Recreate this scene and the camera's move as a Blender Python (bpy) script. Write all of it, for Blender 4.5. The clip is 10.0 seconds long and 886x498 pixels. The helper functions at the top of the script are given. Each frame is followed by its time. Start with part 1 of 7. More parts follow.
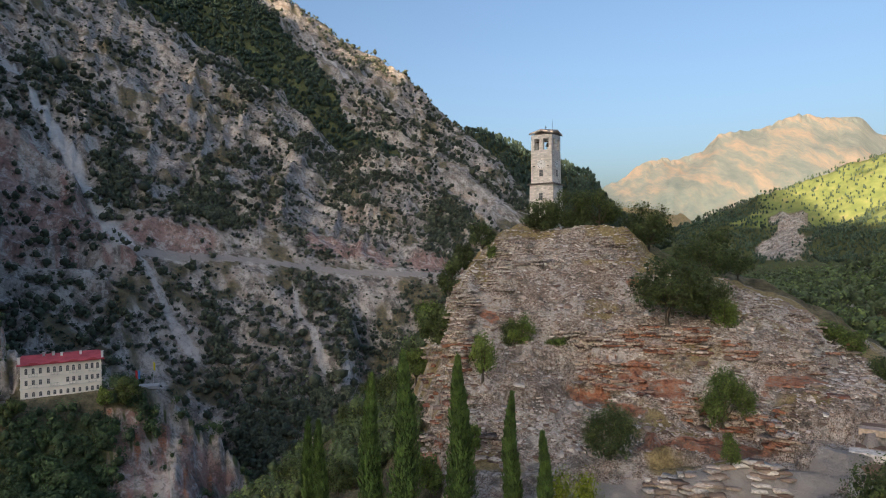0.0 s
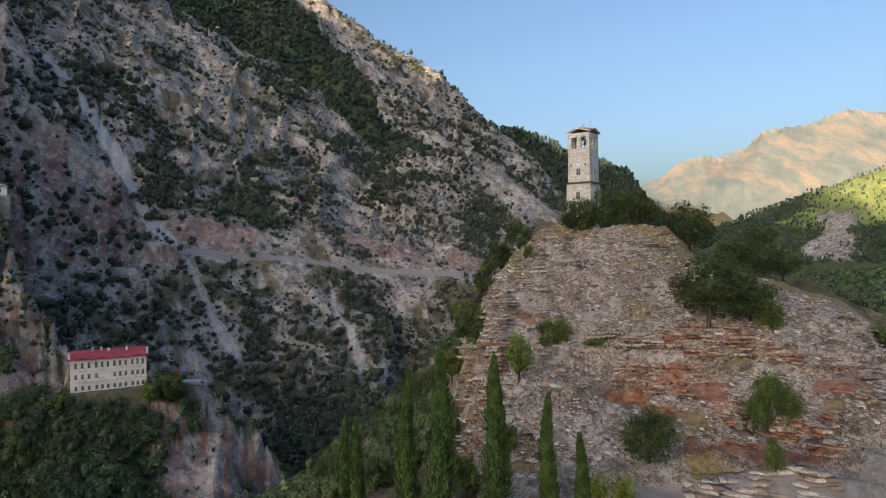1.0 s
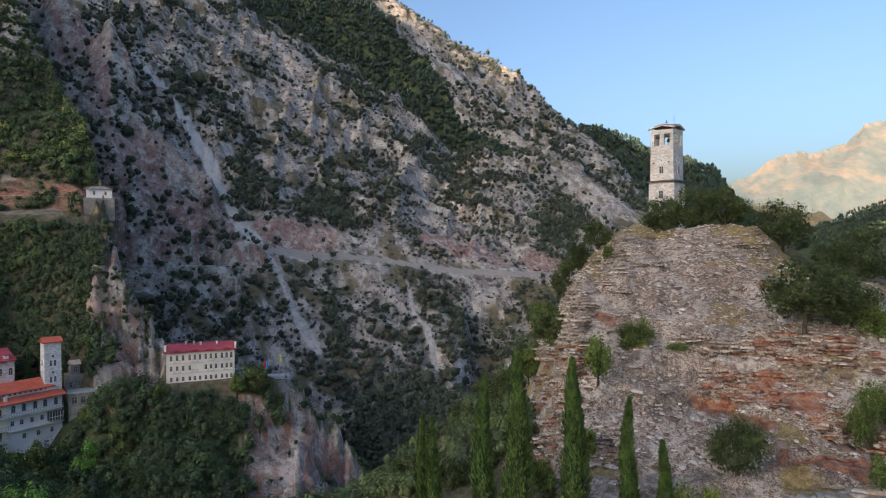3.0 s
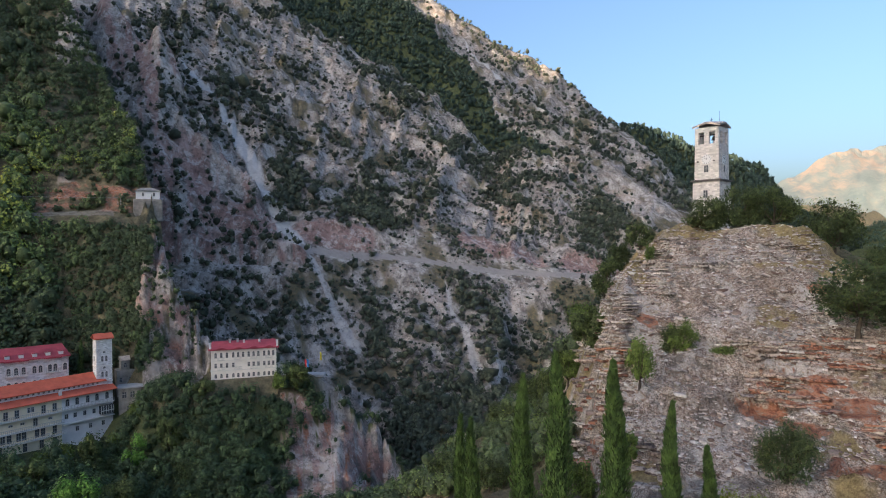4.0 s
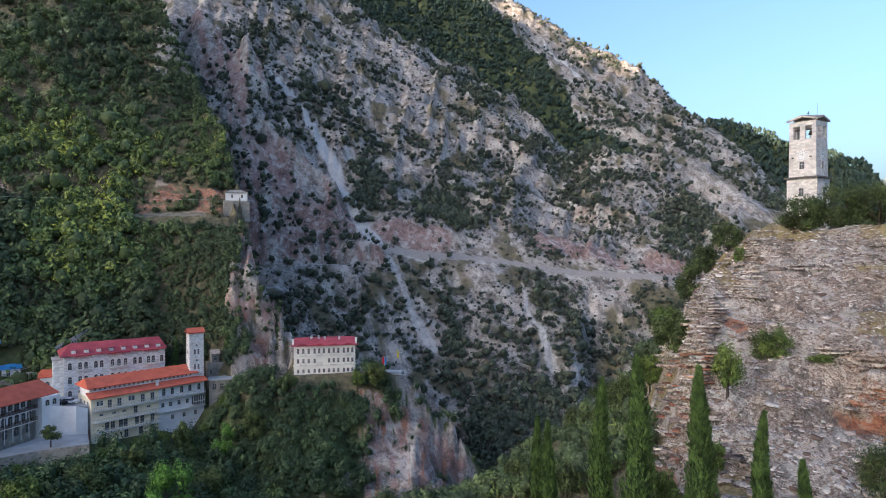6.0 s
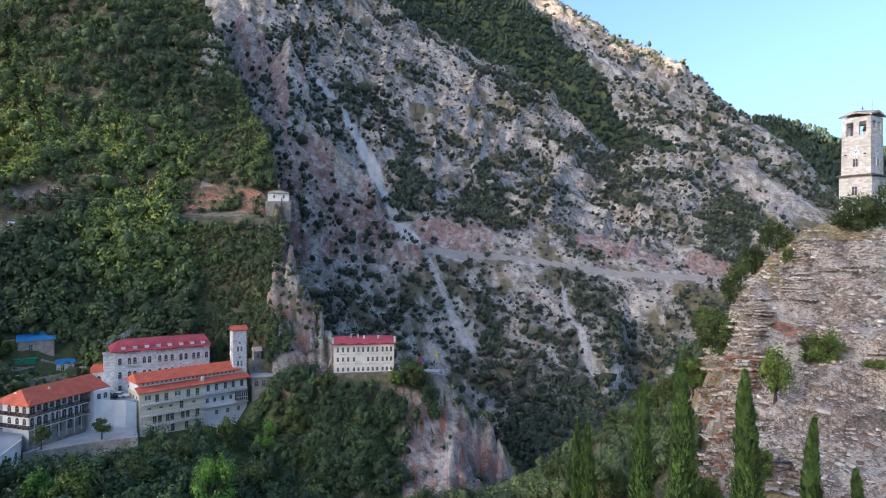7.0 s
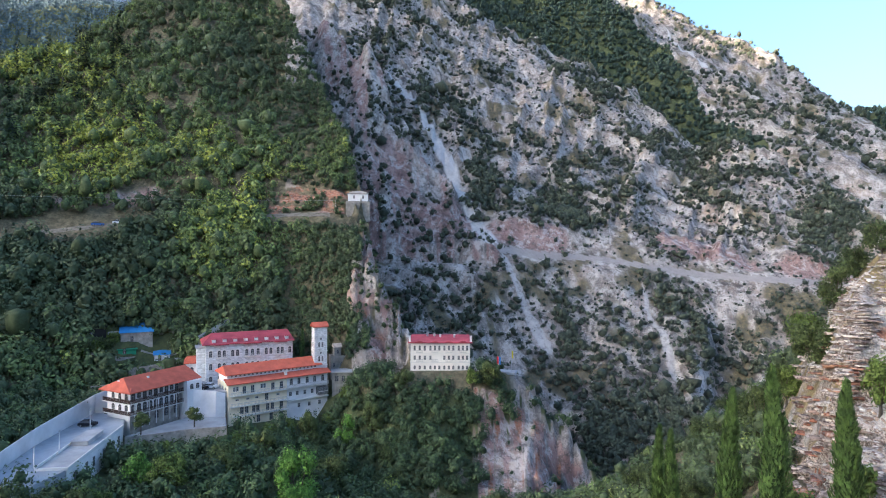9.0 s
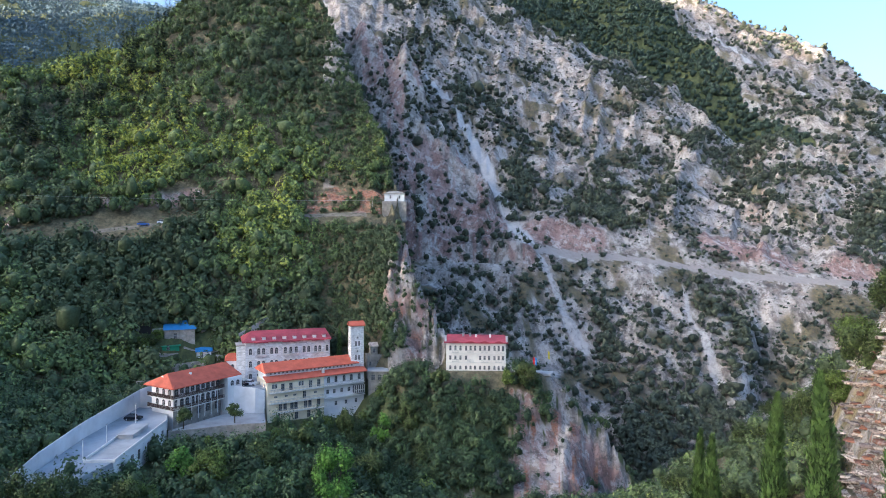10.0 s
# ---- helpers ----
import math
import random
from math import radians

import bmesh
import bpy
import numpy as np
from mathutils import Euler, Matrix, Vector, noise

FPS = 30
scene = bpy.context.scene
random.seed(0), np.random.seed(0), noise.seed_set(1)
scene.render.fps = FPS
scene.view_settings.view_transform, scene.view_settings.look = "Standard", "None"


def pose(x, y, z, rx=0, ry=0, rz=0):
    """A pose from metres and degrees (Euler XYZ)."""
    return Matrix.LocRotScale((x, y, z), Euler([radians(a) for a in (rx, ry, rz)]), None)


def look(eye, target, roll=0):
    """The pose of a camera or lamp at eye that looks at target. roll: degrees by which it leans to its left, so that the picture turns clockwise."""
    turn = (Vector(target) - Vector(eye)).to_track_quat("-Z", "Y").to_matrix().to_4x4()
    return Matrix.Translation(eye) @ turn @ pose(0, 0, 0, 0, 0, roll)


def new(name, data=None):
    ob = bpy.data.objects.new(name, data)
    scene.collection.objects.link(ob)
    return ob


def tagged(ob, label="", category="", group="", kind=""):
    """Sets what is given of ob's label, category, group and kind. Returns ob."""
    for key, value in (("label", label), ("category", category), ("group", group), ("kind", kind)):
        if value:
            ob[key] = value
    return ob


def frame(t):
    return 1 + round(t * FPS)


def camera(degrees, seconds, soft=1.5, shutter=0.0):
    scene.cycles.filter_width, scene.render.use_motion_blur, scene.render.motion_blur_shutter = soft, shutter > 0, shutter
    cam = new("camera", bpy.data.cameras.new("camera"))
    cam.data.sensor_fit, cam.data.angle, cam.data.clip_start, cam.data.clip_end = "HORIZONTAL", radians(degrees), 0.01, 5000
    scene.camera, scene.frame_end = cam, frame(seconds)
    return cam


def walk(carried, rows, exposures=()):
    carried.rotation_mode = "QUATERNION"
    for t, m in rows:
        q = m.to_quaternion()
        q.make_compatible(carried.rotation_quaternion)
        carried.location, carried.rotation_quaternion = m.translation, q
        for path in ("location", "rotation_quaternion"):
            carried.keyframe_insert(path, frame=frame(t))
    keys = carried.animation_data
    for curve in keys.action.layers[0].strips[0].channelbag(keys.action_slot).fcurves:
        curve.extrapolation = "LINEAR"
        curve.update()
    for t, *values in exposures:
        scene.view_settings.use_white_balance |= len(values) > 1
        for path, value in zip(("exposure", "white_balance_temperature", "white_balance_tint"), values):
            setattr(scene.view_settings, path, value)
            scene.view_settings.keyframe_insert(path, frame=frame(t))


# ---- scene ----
# ---- camera ----
cam = camera(70.6, 10.0, soft=1.0)
PATH = [
    (0, pose(-0.000, 0.000, 0, 89.446, 0.603, 0.013)),
    (0.5, pose(-0.023, 0.015, 0, 89.432, 0.580, 1.655)),
    (1, pose(-0.045, 0.030, 0, 89.432, 0.553, 3.278)),
    (1.5, pose(-0.068, 0.045, 0, 89.443, 0.522, 5.004)),
    (2, pose(-0.090, 0.060, 0, 89.460, 0.489, 6.757)),
    (2.5, pose(-0.113, 0.075, 0, 89.483, 0.453, 8.487)),
    (4, pose(-0.180, 0.120, 0, 89.555, 0.329, 13.764)),
    (4.5, pose(-0.203, 0.135, 0, 89.574, 0.284, 15.513)),
    (5, pose(-0.225, 0.150, 0, 89.590, 0.237, 17.269)),
    (5.5, pose(-0.248, 0.165, 0, 89.601, 0.189, 18.997)),
    (7, pose(-0.315, 0.210, 0, 89.603, 0.037, 24.236)),
    (7.5, pose(-0.338, 0.225, 0, 89.595, -0.014, 26.022)),
    (8, pose(-0.360, 0.240, 0, 89.583, -0.066, 27.789)),
    (8.5, pose(-0.383, 0.255, 0, 89.570, -0.119, 29.516)),
    (9, pose(-0.405, 0.270, 0, 89.557, -0.171, 31.217)),
    (9.5, pose(-0.427, 0.285, 0, 89.545, -0.223, 32.917)),
    (10, pose(-0.450, 0.300, 0, 89.538, -0.274, 34.500)),
]
walk(cam, PATH, [(0.0, 1.35, 6050, 11), (5.0, 1.87, 5600, 13), (7.5, 2.25, 5450, 13), (10.0, 2.62, 5400, 12)])

# ---- light: low sun behind an added ridge, clear sky ----
SUN_BEARING, SUN_RISE = 150.0, 8.0  # degrees to the left of +y, degrees above the horizon
to_sun = Vector((-math.sin(radians(SUN_BEARING)), math.cos(radians(SUN_BEARING)), math.tan(radians(SUN_RISE)))).normalized()
world = bpy.data.worlds.new("sky")
scene.world = world
world.use_nodes = True
wn = world.node_tree.nodes
sky = wn.new("ShaderNodeTexSky")
sky.sky_type, sky.sun_disc = "NISHITA", False
sky.sun_elevation, sky.sun_rotation = radians(11.5), radians(-SUN_BEARING)
sky.altitude, sky.air_density, sky.dust_density, sky.ozone_density = 0, 0.9, 5.0, 1.6
wn["Background"].inputs[1].default_value = 0.10
world.node_tree.links.new(sky.outputs[0], wn["Background"].inputs[0])
sun = new("sun", bpy.data.lights.new("sun", "SUN"))
sun.data.energy, sun.data.angle, sun.data.color = 4.2, radians(0.3), (1.0, 0.76, 0.48)
sun.matrix_world = look(to_sun * 100, (0, 0, 0))

# ---- materials ----
def material(name, rough=0.9):
    m = bpy.data.materials.new(name)
    m.use_nodes = True
    b = m.node_tree.nodes["Principled BSDF"]
    b.inputs["Roughness"].default_value = rough
    b.inputs["Specular IOR Level"].default_value = 0.25
    return m, m.node_tree.nodes, m.node_tree.links, b


def noise_node(m, scale, detail=6, rough=0.6, coords=None, stretch=None):
    n, k = m.node_tree.nodes, m.node_tree.links
    tex = n.new("ShaderNodeTexNoise")
    tex.inputs["Scale"].default_value, tex.inputs["Detail"].default_value, tex.inputs["Roughness"].default_value = scale, detail, rough
    src = coords
    if src is None:
        src = n.new("ShaderNodeTexCoord").outputs["Object"]
    if stretch:
        mp = n.new("ShaderNodeMapping")
        mp.inputs["Rotation"].default_value = [radians(a) for a in stretch[1]]
        mp.inputs["Scale"].default_value = stretch[0]
        k.new(src, mp.inputs[0])
        src = mp.outputs[0]
    k.new(src, tex.inputs["Vector"])
    return tex.outputs["Fac"]


def ramp(m, fac, stops):
    r = m.node_tree.nodes.new("ShaderNodeValToRGB")
    els = r.color_ramp.elements
    while len(els) < len(stops):
        els.new(0.5)
    for e, (p, c) in zip(els, stops):
        e.position, e.color = p, (*c, 1) if len(c) == 3 else c
    m.node_tree.links.new(fac, r.inputs[0])
    return r.outputs[0]


def grey(v):
    return (v, v, v)


def mix(m, fac, a, b, mode="MIX"):
    x = m.node_tree.nodes.new("ShaderNodeMix")
    x.data_type, x.blend_type = "RGBA", mode
    for sock, v in ((x.inputs[0], fac), (x.inputs[6], a), (x.inputs[7], b)):
        if isinstance(v, (int, float)):
            sock.default_value = v
        elif isinstance(v, tuple):
            sock.default_value = (*v, 1)
        else:
            m.node_tree.links.new(v, sock)
    return x.outputs[2]


def calc(m, op, a, b=0.0):
    x = m.node_tree.nodes.new("ShaderNodeMath")
    x.operation, x.use_clamp = op, op in ("MULTIPLY", "ADD", "SUBTRACT")
    for sock, v in zip(x.inputs, (a, b)):
        if isinstance(v, (int, float)):
            sock.default_value = v
        else:
            m.node_tree.links.new(v, sock)
    return x.outputs[0]


def attr(m, name):
    a = m.node_tree.nodes.new("ShaderNodeAttribute")
    a.attribute_name = name
    return a.outputs["Fac"]


def bump(m, fac, strength, dist):
    b = m.node_tree.nodes.new("ShaderNodeBump")
    b.inputs["Strength"].default_value, b.inputs["Distance"].default_value = strength, dist
    m.node_tree.links.new(fac, b.inputs["Height"])
    m.node_tree.links.new(b.outputs[0], m.node_tree.nodes["Principled BSDF"].inputs["Normal"])


def plain(name, colour, rough=0.8, vary=0.12, scale=0.6, fine=9.0, metal=0.0, relief=0.0):
    """A surface with stains at two scales and an optional fine relief."""
    m, n, k, b = material(name, rough)
    a = noise_node(m, scale, 5)
    f = noise_node(m, fine, 3)
    dark = tuple(c * (1 - vary * 2.2) for c in colour)
    light = tuple(min(1, c * (1 + vary)) for c in colour)
    c1 = ramp(m, a, [(0.3, dark), (0.65, light)])
    c2 = mix(m, calc(m, "MULTIPLY", f, 0.35), c1, tuple(c * (1 - vary * 2) for c in colour))
    k.new(c2, b.inputs["Base Color"])
    b.inputs["Metallic"].default_value = metal
    if relief:
        bump(m, f, 0.6, relief)
    return m


def leaf_material(name, dark, light, warm=None):
    """Foliage: each plant has its own tint, each leaf a little of its own."""
    m, n, k, b = material(name, 0.65)
    t = attr(m, "tint")
    g = n.new("ShaderNodeNewGeometry")
    # tints under 0.1 darken further, for shade painted into the crowns' hearts
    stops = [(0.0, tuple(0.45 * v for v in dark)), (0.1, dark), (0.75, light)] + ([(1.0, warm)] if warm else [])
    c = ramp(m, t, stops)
    c = mix(m, calc(m, "MULTIPLY", g.outputs["Random Per Island"], 0.22), c, tuple(0.5 * v for v in dark))
    grain = ramp(m, noise_node(m, 1.1, 5, 0.7), [(0.36, grey(0.5)), (0.5, grey(0.95)), (0.62, grey(1.3))])
    c = mix(m, 1.0, c, grain, "MULTIPLY")
    c = mix(m, calc(m, "MULTIPLY", noise_node(m, 0.05, 4), 0.4), c, tuple(0.6 * (u + v) for u, v in zip(dark, light)))
    k.new(c, b.inputs["Base Color"])
    b.inputs["Specular IOR Level"].default_value = 0.2
    return m


def bent(m, co, scale, amount):
    """Coordinates pushed about by a coarse noise, so that no band runs straight."""
    n, k = m.node_tree.nodes, m.node_tree.links
    t = n.new("ShaderNodeTexNoise")
    t.inputs["Scale"].default_value, t.inputs["Detail"].default_value = scale, 3
    k.new(co, t.inputs["Vector"])
    v = n.new("ShaderNodeVectorMath")
    v.operation = "MULTIPLY_ADD"
    k.new(t.outputs["Color"], v.inputs[0])
    v.inputs[1].default_value = (amount, amount, amount)
    k.new(co, v.inputs[2])
    return v.outputs[0]


def ground_material():
    m, n, k, b = material("mountain_ground", 0.95)
    co = n.new("ShaderNodeTexCoord").outputs["Object"]
    mid = noise_node(m, 0.06, 9, 0.68, co)
    fine = noise_node(m, 0.45, 9, 0.75, co)
    ribs = noise_node(m, 0.11, 10, 0.74, co, ((1.0, 1.0, 0.3), (0, 0, 0)))
    strata = noise_node(m, 1.0, 9, 0.74, bent(m, co, 0.5, 1.2), ((0.9, 0.9, 1.8), (3, -4, 0)))
    crisp = noise_node(m, 0.22, 11, 0.8, co, ((1.0, 1.0, 0.55), (0, 0, 0)))
    rubble = noise_node(m, 2.6, 8, 0.8, co)
    rock = ramp(m, ribs, [(0.38, (0.095, 0.085, 0.076)), (0.46, (0.25, 0.222, 0.198)), (0.53, (0.39, 0.345, 0.305)), (0.63, (0.57, 0.515, 0.465))])
    rock = mix(m, calc(m, "MULTIPLY", ramp(m, mid, [(0.48, grey(0)), (0.68, grey(1))]), 0.6), rock, (0.40, 0.28, 0.20))
    red = ramp(m, strata, [(0.34, (0.07, 0.04, 0.035)), (0.43, (0.27, 0.115, 0.07)), (0.5, (0.42, 0.19, 0.11)), (0.57, (0.34, 0.22, 0.16)), (0.68, (0.48, 0.40, 0.35))])
    slab = ramp(m, strata, [(0.33, (0.14, 0.085, 0.06)), (0.43, (0.36, 0.235, 0.17)), (0.53, (0.48, 0.36, 0.28)), (0.66, (0.66, 0.60, 0.54))])
    slab = mix(m, calc(m, "MULTIPLY", ramp(m, rubble, [(0.51, grey(0)), (0.56, grey(1))]), 0.65), slab, (0.70, 0.63, 0.56))
    # rubble and speck noise also paint dark crevice shade between the stones
    slab = mix(m, calc(m, "MULTIPLY", ramp(m, rubble, [(0.43, grey(1)), (0.475, grey(0))]), 0.8), slab, (0.09, 0.065, 0.05))
    speck = noise_node(m, 8.0, 5, 0.75, co)
    slab = mix(m, calc(m, "MULTIPLY", ramp(m, speck, [(0.53, grey(0)), (0.58, grey(1))]), 0.7), slab, (0.74, 0.68, 0.61))
    slab = mix(m, calc(m, "MULTIPLY", ramp(m, speck, [(0.43, grey(1)), (0.475, grey(0))]), 0.9), slab, (0.055, 0.05, 0.04))
    slab = mix(m, calc(m, "MULTIPLY", ramp(m, noise_node(m, 0.13, 6, 0.65, co), [(0.42, grey(0)), (0.6, grey(1))]), 0.62), slab, ramp(m, rubble, [(0.38, (0.10, 0.072, 0.05)), (0.62, (0.33, 0.25, 0.185))]))
    soil = ramp(m, fine, [(0.32, (0.05, 0.05, 0.03)), (0.5, (0.14, 0.12, 0.07)), (0.68, (0.27, 0.22, 0.13))])
    scree = ramp(m, fine, [(0.3, (0.44, 0.42, 0.40)), (0.6, (0.64, 0.61, 0.58))])
    pave = ramp(m, fine, [(0.3, (0.30, 0.265, 0.24)), (0.7, (0.42, 0.375, 0.34))])
    dry = ramp(m, rubble, [(0.35, (0.16, 0.12, 0.055)), (0.6, (0.40, 0.31, 0.15))])
    col = mix(m, attr(m, "slab"), rock, slab)
    mauve = ramp(m, ribs, [(0.32, (0.12, 0.08, 0.07)), (0.45, (0.30, 0.185, 0.155)), (0.58, (0.42, 0.29, 0.25)), (0.75, (0.54, 0.46, 0.42))])
    grass = ramp(m, fine, [(0.35, (0.045, 0.06, 0.03)), (0.65, (0.12, 0.13, 0.05))])
    # yellow-green of the sunlit hill, its light put into the grass colour
    sunlit_meadow = ramp(m, noise_node(m, 0.05, 6, 0.6, co), [(0.35, (0.16, 0.20, 0.065)), (0.6, (0.26, 0.29, 0.095)), (0.72, (0.36, 0.30, 0.15))])
    for name, c in (("mauve", mauve), ("bleach", None), ("red", red), ("cracks", None), ("dry", dry), ("soil", soil), ("grass", grass), ("sunlit_meadow", sunlit_meadow), ("scree", scree), ("pave", pave)):
        if name == "cracks":
            # crevice shade painted as dark cracks wherever the noise dips
            col = mix(m, calc(m, "MULTIPLY", ramp(m, fine, [(0.43, grey(1)), (0.48, grey(0))]), 0.55), col, (0.075, 0.07, 0.06))
            continue
        if name == "bleach":
            col = mix(m, calc(m, "MULTIPLY", ramp(m, crisp, [(0.51, grey(0)), (0.56, grey(1))]), 0.6), col, (0.62, 0.57, 0.52))
            continue
        edge = calc(m, "MULTIPLY", attr(m, name), calc(m, "ADD", calc(m, "MULTIPLY", fine, 1.4), 0.3))
        sharp = ramp(m, edge, [(0.3, grey(0)), (0.62, grey(1))])
        col = mix(m, sharp, col, c)
    # distant mountains: woods below, bare slopes and gullies above, blue haze painted in
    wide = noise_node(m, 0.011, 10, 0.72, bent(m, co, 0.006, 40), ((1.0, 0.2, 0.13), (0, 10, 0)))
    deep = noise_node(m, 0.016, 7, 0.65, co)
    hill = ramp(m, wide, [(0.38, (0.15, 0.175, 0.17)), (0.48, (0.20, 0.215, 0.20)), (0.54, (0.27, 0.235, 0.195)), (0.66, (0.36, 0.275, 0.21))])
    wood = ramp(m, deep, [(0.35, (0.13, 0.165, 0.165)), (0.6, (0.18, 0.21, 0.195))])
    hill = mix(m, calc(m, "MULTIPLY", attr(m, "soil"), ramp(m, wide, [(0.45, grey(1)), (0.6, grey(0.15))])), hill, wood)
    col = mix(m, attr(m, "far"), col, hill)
    k.new(col, b.inputs["Base Color"])
    h = calc(m, "ADD", calc(m, "MULTIPLY", ribs, 0.5), calc(m, "MULTIPLY", fine, 0.5))
    bump(m, h, 1.0, 1.2)
    return m

# ---- relief: lines of (bearing to the left of +y in degrees, distance, height), from each form's foot to its crest ----
RELIEF = {}
RELIEF["M1"] = [
    [(-8.5, 360, -16.5), (-3.4, 340, -27.7), (1.3, 305, -46.7), (7.6, 275, -71.1), (8.5, 255, -68.6), (13.8, 242, -72.9), (20.9, 236, -76.1), (25.9, 236, -69.1), (33.6, 238, -57.7), (43.9, 240, -44.7)],  # foot
    [(-8.5, 370, -13.7), (-0.8, 350, -22.1), (-0.6, 340, -19.2), (3.4, 332, -18.7), (8.2, 326, -17.3), (12.5, 320, -13.4), (17.1, 315, -8.8), (23, 307, -7.8), (27, 303, -4.1), (34.2, 303, -1.3), (43.9, 300, -2.4)],  # bank
    [(-8.5, 376, -10.6), (-0.8, 356, -18.6), (-0.5, 346, -16.4), (3.5, 338, -15.9), (8.2, 332, -14.1), (12.5, 326, -10.9), (17.1, 321, -6.7), (23, 313, -3.8), (27, 309, -0.3), (34.2, 309, 5.6), (43.9, 306, 5.2)],  # road
    [(-8.5, 410, -7.9), (-4.9, 420, 5.4), (-3.4, 430, 14.6), (-0.9, 450, 30.5), (2, 470, 43.5), (3.2, 490, 62.2), (6.3, 515, 78.3), (9.3, 540, 83.7), (12.1, 560, 109), (14.2, 585, 137.1), (18.9, 600, 169.9), (23.6, 610, 198.6), (28.6, 630, 237.3), (33.8, 640, 277.7), (39, 650, 309.9), (51.3, 660, 335.4)],  # crest
]
RELIEF["M2"] = [
    [(-13.5, 480, -17.9), (-7.5, 500, -5), (-3.4, 520, 13.9), (3.2, 560, 63.5), (9.4, 590, 79.9), (14.2, 640, 138.8), (24.7, 690, 223.3), (33.8, 700, 272.3)],  # foot
    [(-13.5, 540, -5.9), (-7.5, 560, 14.4), (-3.4, 580, 52), (2.2, 610, 88.4), (6.8, 640, 129.9), (12.3, 680, 175.3), (16.6, 720, 232.2), (24.6, 770, 299.5), (33.8, 790, 392.3)],  # gully
    [(-13.5, 680, -1.5), (-10.5, 700, 23.7), (-7.8, 730, 64.4), (-6, 750, 93.6), (-3.5, 770, 124.5), (-0.9, 790, 156.7), (2.1, 810, 204.7), (4.7, 830, 233.4), (7.2, 840, 261), (10.7, 850, 292.1), (14.1, 850, 324.3), (17.4, 860, 360.8), (24.5, 880, 414.1), (33.8, 900, 503.3)],  # crest
]
RELIEF["M3"] = [
    [(-20.6, 800, -29.8), (4.4, 800, -6.3)],  # foot
    [(-20.6, 1000, -20.4), (-16.4, 1060, 24.7), (-14.7, 1080, 61.5), (-13.3, 1100, 98), (-11.1, 1120, 124.9), (-8.3, 1140, 139), (-6, 1150, 168.2), (-4, 1150, 185.6), (-0.9, 1180, 207.5), (4.2, 1200, 249.3)],  # crest
]
RELIEF["NB"] = [
    [(-25, 1500, -18.6), (-11, 1500, -15.9)],  # foot
    [(-25, 2000, 8), (-22.4, 2100, 44.7), (-19.2, 2100, 79.2), (-17.1, 2100, 109.9), (-15.5, 2100, 95.1), (-11, 2100, 14.9)],  # crest
]
RELIEF["FM"] = [
    [(-42.5, 2500, -17.3), (-35.3, 2500, -14.7), (-6, 2500, -2.1)],  # foot
    [(-42.5, 3000, 178.7), (-35.3, 3000, 247.4), (-30.3, 3000, 288.6), (-22.8, 3000, 237.9), (-15, 3000, 149.6), (-6, 3000, 78.3)],  # mid
    [(-42.5, 3700, 294.1), (-37.1, 3700, 467.1), (-35, 3700, 497.3), (-34.3, 3700, 557.1), (-33.6, 3700, 601.1), (-31.4, 3700, 615), (-30.3, 3700, 643.4), (-29.1, 3700, 637.3), (-27.1, 3700, 600.6), (-25, 3700, 591.9), (-23.7, 3700, 574.5), (-22.6, 3700, 494), (-21.1, 3700, 454), (-19.3, 3700, 457.5), (-17.4, 3700, 419.3), (-15, 3700, 329.5), (-12, 3700, 182.3), (-6, 3700, 30.2)],  # crest
]
RELIEF["RH"] = [
    [(-42.5, 960, -32.2), (-35.3, 960, -41), (-30.6, 960, -60.9), (-25, 960, -59.1), (-18.3, 960, -44.1)],  # foot
    [(-42.5, 1300, 155.1), (-37.7, 1300, 142.1), (-35.3, 1300, 128.2), (-32.9, 1300, 114.9), (-31, 1300, 104.8), (-29.1, 1300, 90), (-26.7, 1300, 69.7), (-24.1, 1300, 47.2), (-21.9, 1300, 25.7), (-18.3, 1300, -4)],  # crest
]
RELIEF["RN"] = [
    [(-42.5, 100, -25.4), (-35.3, 100, -20.5), (-29, 110, -18.8), (-22.8, 115, -15.8)],  # foot
    [(-42.5, 130, -15.6), (-35.3, 140, -17.4), (-29, 150, -16.1), (-22.8, 160, -15.3)],  # mid
    [(-42.5, 200, 7.9), (-37.7, 200, -1.2), (-35.3, 205, -7.2), (-33.6, 210, -10.7), (-31.8, 215, -13.5), (-29.1, 220, -15.3), (-26.2, 230, -16.9), (-22.8, 230, -18.1)],  # crest
]
